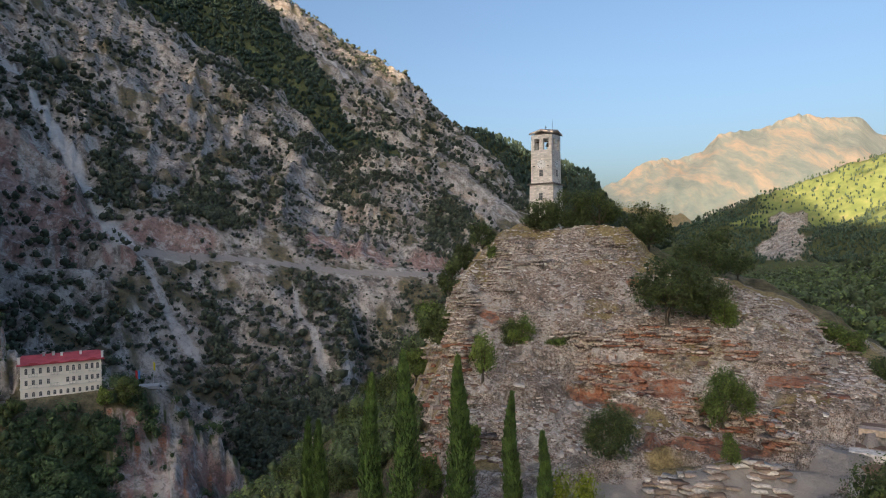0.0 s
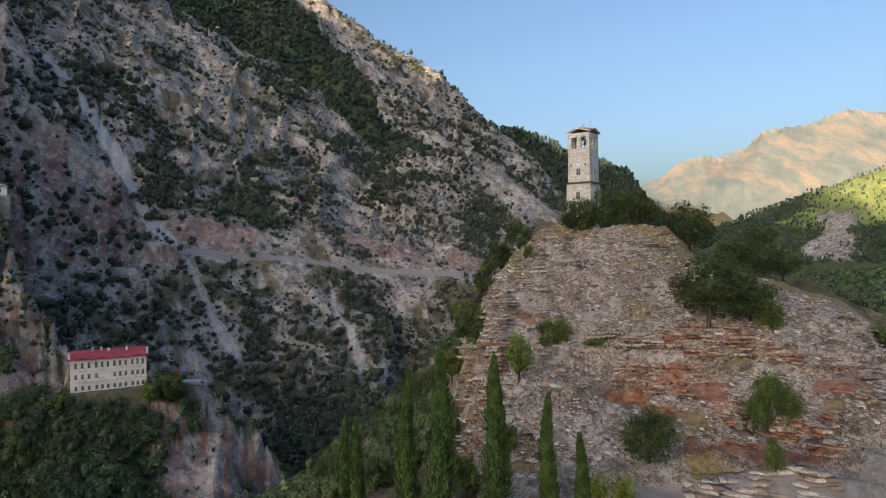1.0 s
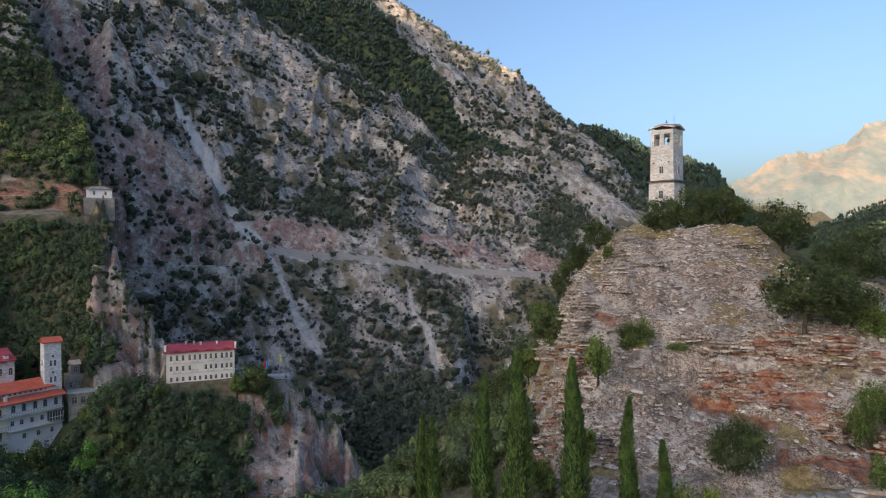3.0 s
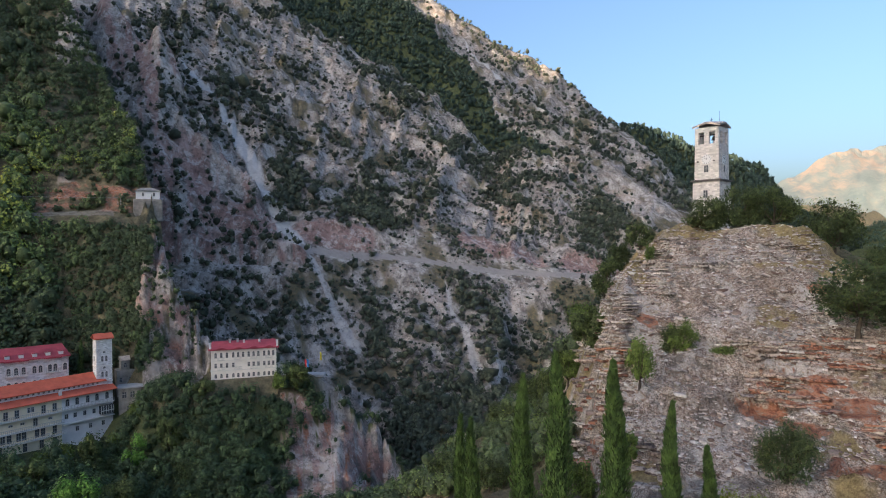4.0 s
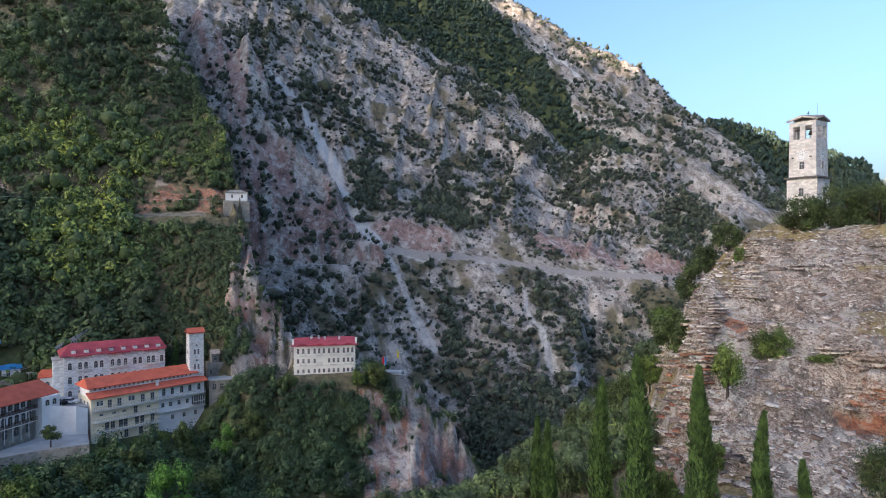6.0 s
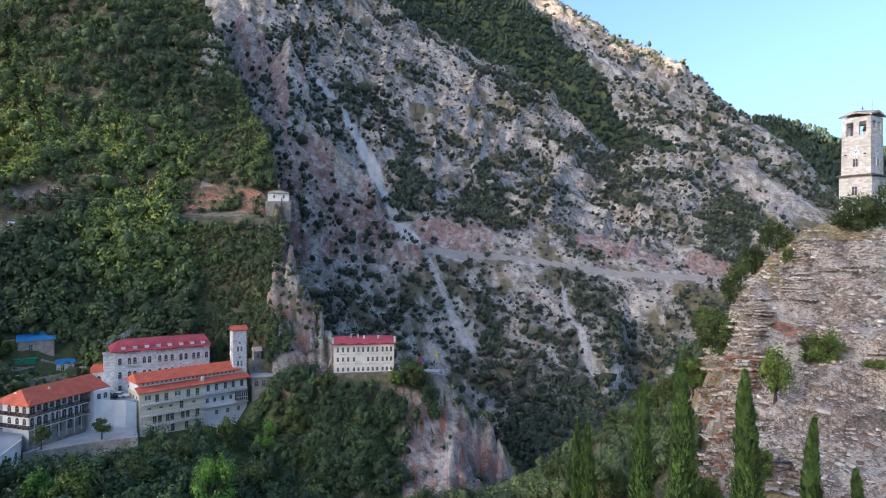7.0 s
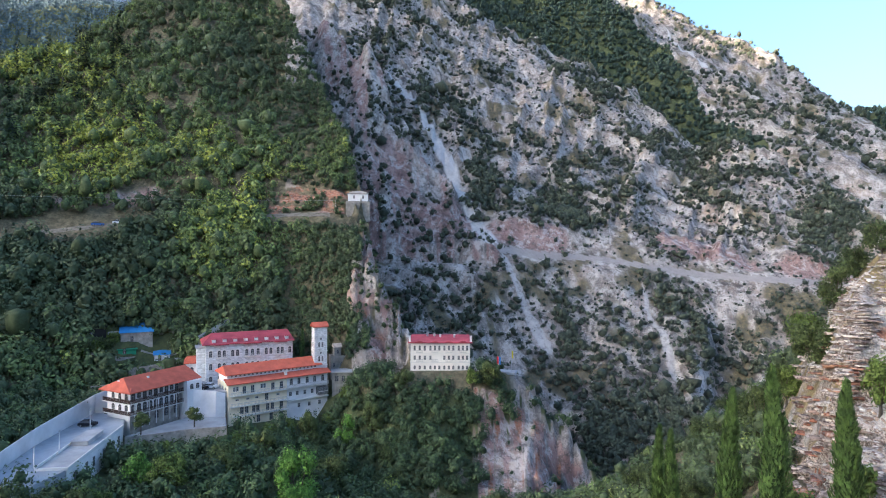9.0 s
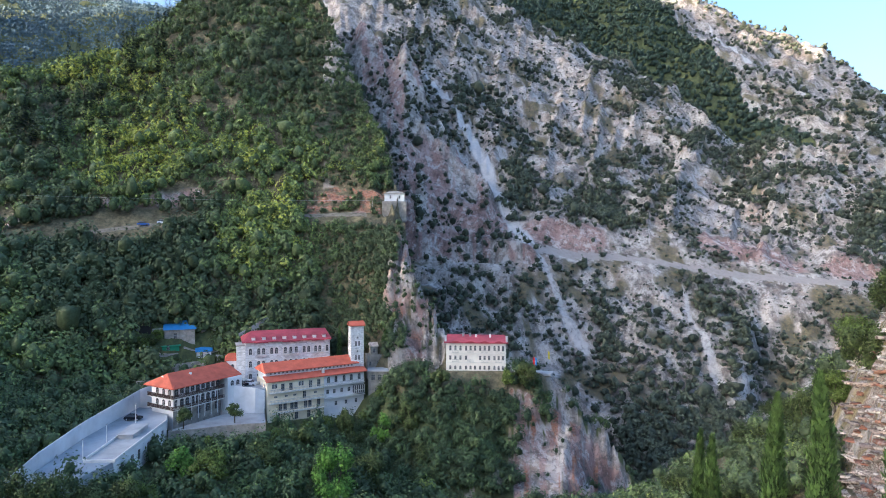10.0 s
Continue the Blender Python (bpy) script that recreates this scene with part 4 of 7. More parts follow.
    woods("bank_wood", "green bushes on the bank beside the rock knoll", p, w, w, 130, 0.06, MAT["wood_near"], np.clip(rng.normal(0.3, 0.22, len(p)), 0, 1), 9)
    p, az, r = scatter("RN", 2200, -36.8, -23, 0, -1, 0.05, 1.02)
    p = p[thin(p, 30, 0.2, 0.42, 44)]
    w = rng.uniform(2.2, 5.0, len(p))
    woods("slope_scrub", "dark scrub on the slope beyond the knoll", p, w, w, 26, 0.105, MAT["wood_near"], np.clip(rng.normal(0.3, 0.2, len(p)), 0, 1))


plant_slopes()

# ---- building blocks ----
def thing(name, label, category, p1, p2, z, group=""):
    """An empty at the left foot of a front that runs from p1 to p2; its x runs along the front, its y away behind it."""
    ob = new(name)
    ob.empty_display_size = 0.5
    yaw = math.degrees(math.atan2(p2[1] - p1[1], p2[0] - p1[0]))
    ob.matrix_world = pose(p1[0], p1[1], z, 0, 0, yaw)
    tagged(ob, label, category, group)
    return ob, math.hypot(p2[0] - p1[0], p2[1] - p1[1])


def link(name, me, mat, parent, label="", loc=(0, 0, 0), rz=0.0):
    if mat is not None and not me.materials:
        me.materials.append(mat)
    ob = new(name, me)
    ob.parent = parent
    ob.matrix_local = pose(*loc, 0, 0, rz)
    return tagged(ob, label)


def boxes(name, items, bevel=0.0):
    """One mesh of boxes (x0, x1, y0, y1, z0, z1)."""
    bm = bmesh.new()
    for x0, x1, y0, y1, z0, z1 in items:
        r = bmesh.ops.create_cube(bm, size=1, matrix=Matrix.LocRotScale(((x0 + x1) / 2, (y0 + y1) / 2, (z0 + z1) / 2), None, (x1 - x0, y1 - y0, z1 - z0)))
    if bevel:
        bmesh.ops.bevel(bm, geom=bm.edges[:], offset=bevel, segments=1, affect="EDGES")
    return baked(name, bm)


def baked(name, bm):
    me = bpy.data.meshes.new(name)
    bm.to_mesh(me)
    bm.free()
    return me


def prism(name, outline, y0, y1, axis="y"):
    """A closed outline of (x, z) drawn out from y0 to y1."""
    bm = bmesh.new()
    a = [bm.verts.new((x, y0, z)) for x, z in outline]
    b = [bm.verts.new((x, y1, z)) for x, z in outline]
    n = len(outline)
    bm.faces.new(a)
    bm.faces.new(b[::-1])
    for i in range(n):
        bm.faces.new((a[i], b[i], b[(i + 1) % n], a[(i + 1) % n]))
    bmesh.ops.recalc_face_normals(bm, faces=bm.faces[:])
    me = baked(name, bm)
    if axis == "x":
        me.transform(Matrix(((0, 1, 0, 0), (1, 0, 0, 0), (0, 0, 1, 0), (0, 0, 0, 1))))
        me.flip_normals()
    return me


def slab(name, pts, thick):
    """A sheet with thickness over a polygon of (x, y, z)."""
    bm = bmesh.new()
    top = [bm.verts.new(p) for p in pts]
    low = [bm.verts.new((p[0], p[1], p[2] - thick)) for p in pts]
    n = len(pts)
    bm.faces.new(top)
    bm.faces.new(low[::-1])
    for i in range(n):
        bm.faces.new((top[i], low[i], low[(i + 1) % n], top[(i + 1) % n]))
    bmesh.ops.recalc_face_normals(bm, faces=bm.faces[:])
    return baked(name, bm)


def opening(w, h, arch):
    pts = [(-w / 2, 0), (w / 2, 0)]
    if arch:
        pts += [(w / 2 * math.cos(a), h - w / 2 + w / 2 * math.sin(a)) for a in np.linspace(0, math.pi, 7)]
    else:
        pts += [(w / 2, h), (-w / 2, h)]
    return pts


def window_meshes(w, h, arch=False, rim=0.14, leafs=2):
    """Surround, sash bars and pane of one kind of window; its sill's middle is at the origin, y points into the wall."""
    o, i = opening(w + 2 * rim, h + 1.6 * rim, arch), opening(w, h, arch)
    bm = bmesh.new()
    vo = [[bm.verts.new((x, y, z - 0.3 * rim)) for x, z in o] for y in (-0.09, 0.05)]
    vi = [[bm.verts.new((x, y, z)) for x, z in i] for y in (-0.09, 0.05)]
    n = len(o)
    for k in range(n):
        j = (k + 1) % n
        bm.faces.new((vo[0][k], vo[0][j], vi[0][j], vi[0][k]))
        bm.faces.new((vo[0][k], vo[1][k], vo[1][j], vo[0][j]))
        bm.faces.new((vi[0][k], vi[0][j], vi[1][j], vi[1][k]))
    bmesh.ops.recalc_face_normals(bm, faces=bm.faces[:])
    frame_me = baked("window", bm)
    pane = prism("pane", i, -0.02, 0.02)
    top = h - (w / 2 if arch else 0)
    bars = [(-w / 2 + w * k / leafs - 0.03, -w / 2 + w * k / leafs + 0.03, -0.05, -0.02, 0, top) for k in range(leafs + 1)] + [(-w / 2, w / 2, -0.05, -0.02, h * 0.62, h * 0.62 + 0.06)]
    return frame_me, pane, boxes("sash", bars)


def put_window(kind, parent, x, z, y=0.0, rz=0.0, rim_mat=None):
    f, p, s = kind
    w = link("window", f, rim_mat or MAT["trim"], parent, "", (x, y, z), rz)
    link("pane", p, MAT["glass"], w)
    link("sash", s, MAT["sash"], w)
    return w


def gable_roof(name, x0, x1, y0, y1, z, rise, thick=0.18, hip0=0.0, hip1=0.0):
    """A tiled roof with its ridge along x; hip0 and hip1 draw in the ridge's ends."""
    m = (y0 + y1) / 2
    bm = bmesh.new()
    def ring(dz):
        return [bm.verts.new(p) for p in ((x0, y0, z + dz), (x1, y0, z + dz), (x1, y1, z + dz), (x0, y1, z + dz), (x0 + hip0, m, z + rise + dz), (x1 - hip1, m, z + rise + dz))]
    t, b = ring(0), ring(-thick)
    for v, flip in ((t, 1), (b, -1)):
        for f in ((0, 1, 5, 4), (2, 3, 4, 5), (3, 0, 4), (1, 2, 5)):
            bm.faces.new([v[i] for i in f][::flip])
    for i, j in ((0, 1), (1, 2), (2, 3), (3, 0)):
        bm.faces.new((t[i], b[i], b[j], t[j]))
    bmesh.ops.recalc_face_normals(bm, faces=bm.faces[:])
    return baked(name, bm)


def tube(pts, radii, sides=6):
    """Corner points and faces of a tapered round limb through pts."""
    pts = [Vector(p) for p in pts]
    v, f = [], []
    for i, p in enumerate(pts):
        d = (pts[min(i + 1, len(pts) - 1)] - pts[max(i - 1, 0)]).normalized()
        a = d.orthogonal().normalized()
        b = d.cross(a)
        for k in range(sides):
            t = 2 * math.pi * k / sides
            v.append(p + (a * math.cos(t) + b * math.sin(t)) * radii[i])
        if i:
            o = (i - 1) * sides
            f += [(o + k, o + (k + 1) % sides, o + sides + (k + 1) % sides, o + sides + k) for k in range(sides)]
    f.append(tuple(range(len(v) - sides, len(v))))
    return v, f


def tubes(name, limbs, sides=6):
    v, f = [], []
    for pts, radii in limbs:
        a, b = tube(pts, radii, sides)
        f += [tuple(i + len(v) for i in q) for q in b]
        v += a
    me = bpy.data.meshes.new(name)
    me.from_pydata(v, [], f)
    me.polygons.foreach_set("use_smooth", np.ones(len(f), bool))
    me.update()
    return me


def railing(name, x0, x1, y, z, h=1.0, gap=0.35):
    n = max(2, int((x1 - x0) / gap))
    b = [(x0, x1, y - 0.04, y + 0.04, z + h - 0.08, z + h), (x0, x1, y - 0.03, y + 0.03, z + 0.08, z + 0.14)]
    b += [(x0 + (x1 - x0) * i / n - 0.03, x0 + (x1 - x0) * i / n + 0.03, y - 0.03, y + 0.03, z, z + h) for i in range(n + 1)]
    return boxes(name, b)


MAT["trim"] = plain("white_painted_trim", (0.72, 0.70, 0.66), 0.7, 0.06)
MAT["sash"] = plain("grey_sash", (0.45, 0.44, 0.42), 0.6, 0.08)
MAT["shutter"] = plain("dark_brown_joinery", (0.075, 0.045, 0.035), 0.6, 0.15)
MAT["cream"] = plain("cream_render", (0.86, 0.75, 0.56), 0.9, 0.10, 0.25, 3.0)
MAT["white"] = plain("white_render", (0.82, 0.80, 0.79), 0.9, 0.09, 0.25, 3.0)
MAT["pale"] = plain("off_white_render", (0.82, 0.78, 0.72), 0.9, 0.09, 0.2, 3.0)
MAT["roof"] = plain("orange_clay_tiles", (0.56, 0.135, 0.08), 0.75, 0.12, 0.5, 5.0)
MAT["roof_red"] = plain("crimson_painted_roof", (0.40, 0.075, 0.095), 0.7, 0.15, 0.4, 4.0)
MAT["concrete"] = plain("grey_concrete", (0.44, 0.43, 0.42), 0.9, 0.12, 0.3, 4.0, relief=0.02)
MAT["paving"] = plain("pale_concrete_paving", (0.40, 0.42, 0.44), 0.9, 0.14, 0.15, 3.0)
MAT["pale_wall"] = plain("pale_retaining_concrete", (0.62, 0.63, 0.64), 0.9, 0.10, 0.2, 2.0)
MAT["bark"] = plain("grey_brown_bark", (0.10, 0.08, 0.06), 0.95, 0.25, 1.5, 14.0, relief=0.03)
MAT["iron"] = plain("black_iron", (0.03, 0.03, 0.03), 0.5, 0.1, metal=0.6)
MAT["bronze"] = plain("dark_bronze", (0.06, 0.045, 0.03), 0.45, 0.1, metal=0.8)
MAT["blue_sheet"] = plain("blue_sheet_metal", (0.06, 0.25, 0.55), 0.6, 0.1)
MAT["green_sheet"] = plain("green_netting", (0.04, 0.24, 0.13), 0.8, 0.15)
MAT["rubble"] = plain("grey_rubble_stone", (0.36, 0.33, 0.29), 0.95, 0.22, 0.6, 2.5, relief=0.05)
MAT["flag_red"] = plain("red_cloth", (0.55, 0.04, 0.05), 0.9, 0.05)
MAT["flag_blue"] = plain("blue_and_white_cloth", (0.08, 0.28, 0.62), 0.9, 0.05)
MAT["flag_yellow"] = plain("yellow_cloth", (0.75, 0.60, 0.03), 0.9, 0.05)


def glass_material():
    m, n, k, b = material("dark_window_glass", 0.12)
    # base lifted above dark glass: the reflected sky is put into the colour
    b.inputs["Base Color"].default_value = (0.085, 0.09, 0.098, 1)
    b.inputs["Specular IOR Level"].default_value = 0.5
    return m


def ashlar(name, colour, mortar, bw=0.55, bh=0.28):
    """Squared stone in courses with stains."""
    m, n, k, b = material(name, 0.9)
    co = n.new("ShaderNodeTexCoord").outputs["Object"]
    sep = n.new("ShaderNodeSeparateXYZ")
    k.new(co, sep.inputs[0])
    s = calc(m, "ADD", sep.outputs[0], sep.outputs[1])
    s.node.use_clamp = False
    com = n.new("ShaderNodeCombineXYZ")
    k.new(s, com.inputs[0])
    k.new(sep.outputs[2], com.inputs[1])
    br = n.new("ShaderNodeTexBrick")
    k.new(com.outputs[0], br.inputs["Vector"])
    br.inputs["Scale"].default_value, br.inputs["Brick Width"].default_value, br.inputs["Row Height"].default_value = 1.0, bw, bh
    br.inputs["Mortar Size"].default_value = 0.02
    br.inputs["Color1"].default_value = (*[c * 1.12 for c in colour], 1)
    br.inputs["Color2"].default_value = (*[c * 0.72 for c in colour], 1)
    br.inputs["Mortar"].default_value = (*mortar, 1)
    st = ramp(m, noise_node(m, 0.5, 6, 0.65, co), [(0.3, (0.78, 0.77, 0.75)), (0.6, grey(1.0))])
    k.new(mix(m, 1.0, br.outputs[0], st, "MULTIPLY"), b.inputs["Base Color"])
    bump(m, br.outputs["Fac"], -0.5, 0.02)
    return m


MAT["glass"] = glass_material()
MAT["tower_stone"] = ashlar("pale_tower_stone", (0.74, 0.69, 0.65), (0.68, 0.64, 0.60))
MAT["grey_stone"] = ashlar("blue_grey_monastery_stone", (0.74, 0.75, 0.77), (0.78, 0.78, 0.79), 0.8, 0.4)
MAT["white_stone"] = ashlar("white_bell_tower_stone", (0.76, 0.76, 0.76), (0.8, 0.8, 0.8), 0.6, 0.3)


# ---- clock tower on the knoll ----
def clock_tower():
    pm = Vector(spot(-10.0, 113.0))
    right, ahead = Vector((math.cos(radians(9.5)), -math.sin(radians(9.5)))), Vector((math.sin(radians(9.5)), math.cos(radians(9.5))))
    pl = pm - right * 4.2 + ahead * 1.8
    base, top = 0.8, 19.3
    t, s = thing("clock_tower", "tall square pale stone clock tower with an open belfry", "tower", pl, pm, base)
    h = top - base
    band = h - 9.0
    i = 0.22
    def shell(name, z0, z1, a, b):
        """A square shaft that tapers from inset a to inset b."""
        bm = bmesh.new()
        lo = [bm.verts.new(p) for p in ((a, a, z0), (s - a, a, z0), (s - a, s - a, z0), (a, s - a, z0))]
        up = [bm.verts.new(p) for p in ((b, b, z1), (s - b, b, z1), (s - b, s - b, z1), (b, s - b, z1))]
        bm.faces.new(lo[::-1])
        bm.faces.new(up)
        for k in range(4):
            bm.faces.new((lo[k], lo[(k + 1) % 4], up[(k + 1) % 4], up[k]))
        return baked(name, bm)
    link("lower_wall", shell("lower_wall", -3, band, -0.05, 0.02), MAT["tower_stone"], t)
    # the ledge's dark colour stands for the shadow line under it
    link("string_course", boxes("string_course", [(-0.3, s + 0.3, -0.3, s + 0.3, band, band + 0.2), (-0.1, s + 0.1, -0.1, s + 0.1, band + 0.2, band + 0.3)]), MAT["shadow_ledge"], t, "stone ledge coloured dark for its shadow line")
    sill = h - 2.75
    link("upper_wall", shell("upper_wall", band + 0.3, sill, i, i + 0.06), MAT["tower_stone"], t)
    j = i + 0.06
    e = s - j
    # belfry: corner piers, middle piers, lintel
    cw, mw = 0.62, 0.75
    mid = s / 2
    for x0, y0 in ((j, j), (e - cw, j), (j, e - cw), (e - cw, e - cw)):
        link("belfry_pier", boxes("belfry_pier", [(x0, x0 + cw, y0, y0 + cw, sill, h - 0.72)]), MAT["tower_stone"], t)
    for x0, y0 in ((mid - mw / 2, j), (mid - mw / 2, e - 0.5), (j, mid - mw / 2), (e - 0.5, mid - mw / 2)):
        dx, dy = (mw, 0.5) if y0 in (j, e - 0.5) else (0.5, mw)
        link("belfry_pier", boxes("belfry_pier", [(x0, x0 + dx, y0, y0 + dy, sill, h - 0.72)]), MAT["tower_stone"], t)
    link("lintel", boxes("lintel", [(j, e, j, j + 0.5, h - 0.72, h), (j, e, e - 0.5, e, h - 0.72, h), (j, j + 0.5, j + 0.5, e - 0.5, h - 0.72, h), (e - 0.5, e, j + 0.5, e - 0.5, h - 0.72, h)]), MAT["tower_stone"], t)
    # roof: low, with a shallow gable over each side
    o = 0.3
    bm = bmesh.new()
    def ring(dz):
        p = [(-o + j, -o + j, 0), (mid, -o + j, 0.62), (e + o, -o + j, 0), (e + o, mid, 0.62), (e + o, e + o, 0), (mid, e + o, 0.62), (-o + j, e + o, 0), (-o + j, mid, 0.62)]
        return [bm.verts.new((x, y, h + z + dz)) for x, y, z in p] + [bm.verts.new((mid, mid, h + 0.95 + dz))]
    a, b = ring(0.34), ring(0.02)
    for k in range(8):
        bm.faces.new((a[k], a[(k + 1) % 8], a[8]))
        bm.faces.new((b[8], b[(k + 1) % 8], b[k]))
        bm.faces.new((a[k], b[k], b[(k + 1) % 8], a[(k + 1) % 8]))
    link("roof", baked("roof", bm), MAT["tower_roof"], t, "low roof of weathered brown tiles")
    link("gable_fill", shell("gable_fill", h, h + 0.5, j, mid - 0.3), MAT["tower_stone"], t)
    # clock faces
    bm = bmesh.new()
    bmesh.ops.create_cone(bm, cap_ends=True, segments=32, radius1=0.82, radius2=0.82, depth=0.06)
    face = baked("clock_face", bm)
    face.transform(Matrix.Rotation(radians(90), 4, "X"))
    tick = boxes("hour_mark", [(-0.035, 0.035, -0.05, -0.03, 0.58, 0.74)])
    pointers = tubes("clock_pointers", [([(0, -0.06, 0), (0.16, -0.06, 0.30)], [0.045, 0.02]), ([(0, -0.06, 0), (-0.42, -0.06, 0.34)], [0.035, 0.015])], 4)
    zc = h - 5.35
    for x, y, rz in ((mid, i - 0.01, 0), (s - i + 0.01, mid, 90)):
        c = link("clock_face", face, MAT["clock"], t, "round white clock face with dark marks", (x, y, zc), rz)
        for a in range(12):
            o = link("hour_mark", tick, MAT["iron"], c)
            o.matrix_local = pose(0, 0, 0, 0, 30 * a, 0)
        link("clock_pointers", pointers, MAT["iron"], c)
    kind = window_meshes(0.72, 1.15, rim=0.06)
    low = window_meshes(0.74, 1.25, rim=0.06)
    for x, y, rz in ((mid - 0.05, i - 0.0, 0), (s - i, mid, 90)):
        put_window(kind, t, x, h - 7.5, y, rz, MAT["tower_stone"])
    for x, y, rz in ((mid - 0.05, 0.0, 0), (s, mid, 90)):
        put_window(low, t, x, h - 11.8, y, rz, MAT["tower_stone"])
    for x in (0.75, s - 1.15):
        link("loudspeaker", boxes("loudspeaker", [(x, x + 0.22, i - 0.22, i + 0.03, zc - 0.4, zc - 0.2)]), MAT["iron"], t)
    bell = [(0.5, 0.0), (0.42, 0.1), (0.33, 0.3), (0.28, 0.55), (0.18, 0.68), (0.03, 0.74)]
    v, f = tube([(0, 0, z) for r, z in bell], [r for r, z in bell], 16)
    me = bpy.data.meshes.new("bell")
    me.from_pydata(v, [], f)
    link("bell", me, MAT["bronze"], t, "dark bronze bell", (mid + 0.9, 1.2, h - 2.1))
    link("bell_beam", boxes("bell_beam", [(j + 0.3, e - 0.3, 1.1, 1.3, h - 1.3, h - 1.1)]), MAT["shutter"], t)
    link("antenna", tubes("antenna", [([(e - 0.1, 0.9, h + 0.1), (e - 0.1, 0.9, h + 2.6)], [0.03, 0.015])], 5), MAT["iron"], t)
    link("cross", boxes("cross", [(mid - 0.03, mid + 0.03, mid - 0.03, mid + 0.03, h + 1.0, h + 1.9), (mid - 0.25, mid + 0.25, mid - 0.03, mid + 0.03, h + 1.5, h + 1.58)]), MAT["iron"], t)


MAT["tower_roof"] = plain("weathered_brown_tiles", (0.58, 0.48, 0.41), 0.9, 0.2, 1.2, 6.0)
# shadow line of the tower's ledge, painted as its colour
MAT["shadow_ledge"] = plain("shadow_dark_ledge", (0.16, 0.135, 0.12), 0.9, 0.2, 1.2, 6.0)
MAT["clock"] = plain("white_clock_enamel", (0.74, 0.73, 0.72), 0.4, 0.05)
clock_tower()


# ---- monastery ----
def cell_house():
    """The white house on the crag."""
    t, L = thing("monastery_house", "three-storey off-white monastery house with a red roof", "house", spot(34.22, 189.5), spot(28.78, 189.5), -38.6)
    H, W = 8.9, 11.0
    link("wall", boxes("wall", [(0, L, 0, W, -4, H)]), MAT["pale"], t)
    link("cornice", boxes("cornice", [(-0.15, L + 0.15, -0.15, W + 0.15, 2.75, 2.95), (-0.1, L + 0.1, -0.1, W + 0.1, 5.55, 5.7)]), MAT["trim"], t)
    link("roof", gable_roof("roof", -0.7, L + 0.7, -0.8, W + 0.8, H + 0.15, 1.5, 0.3, 0.9, 0.9), MAT["roof_red"], t, "crimson hipped roof")
    k1, k2, k3 = window_meshes(0.62, 1.5, True, 0.10), window_meshes(0.62, 1.25, False, 0.10), window_meshes(0.62, 1.15, True, 0.10)
    xs = [L * f for f in (0.07, 0.155, 0.24, 0.335, 0.41, 0.485, 0.57, 0.645, 0.72, 0.81, 0.88, 0.95)]
    for x in xs:
        put_window(k1, t, x, 6.45)
        if not 0.38 < x / L < 0.55:
            put_window(k2, t, x, 3.65)
        put_window(k3, t, x, 0.75)
    for x in (L * 0.155, L * 0.41, L * 0.645, L * 0.88):
        for z in (5.75, 2.95):
            b = link("balcony", boxes("balcony", [(x - 0.95, x + 0.95, -0.9, 0.0, z, z + 0.14)]), MAT["trim"], t)
            link("railing", railing("railing", x - 0.95, x + 0.95, -0.85, z + 0.14, 0.8, 0.3), MAT["sash"], b)
    # scalloped eaves over the bays
    for x in (L * 0.155, L * 0.41, L * 0.645, L * 0.88):
        pts = [(x + 1.35 * math.cos(a), H - 0.1 + 0.75 * math.sin(a)) for a in np.linspace(0, math.pi, 9)]
        link("eave_arch", prism("eave_arch", pts, -0.95, -0.3), MAT["roof_red"], t)
    for x, y in ((-0.2, 0.0), (L * 0.5, 3.6), (L * 0.74, 3.4), (L + 0.2, 0.0)):
        link("chimney", boxes("chimney", [(x - 0.28, x + 0.28, y - 0.28, y + 0.28, H - 0.2, H + 1.9), (x - 0.36, x + 0.36, y - 0.36, y + 0.36, H + 1.9, H + 2.0)]), MAT["trim"], t)
    for x in (L * 0.28, L * 0.4):
        link("skylight", boxes("skylight", [(x - 0.3, x + 0.3, 3.8, 4.6, H + 1.3, H + 2.3)]), MAT["sash"], t)


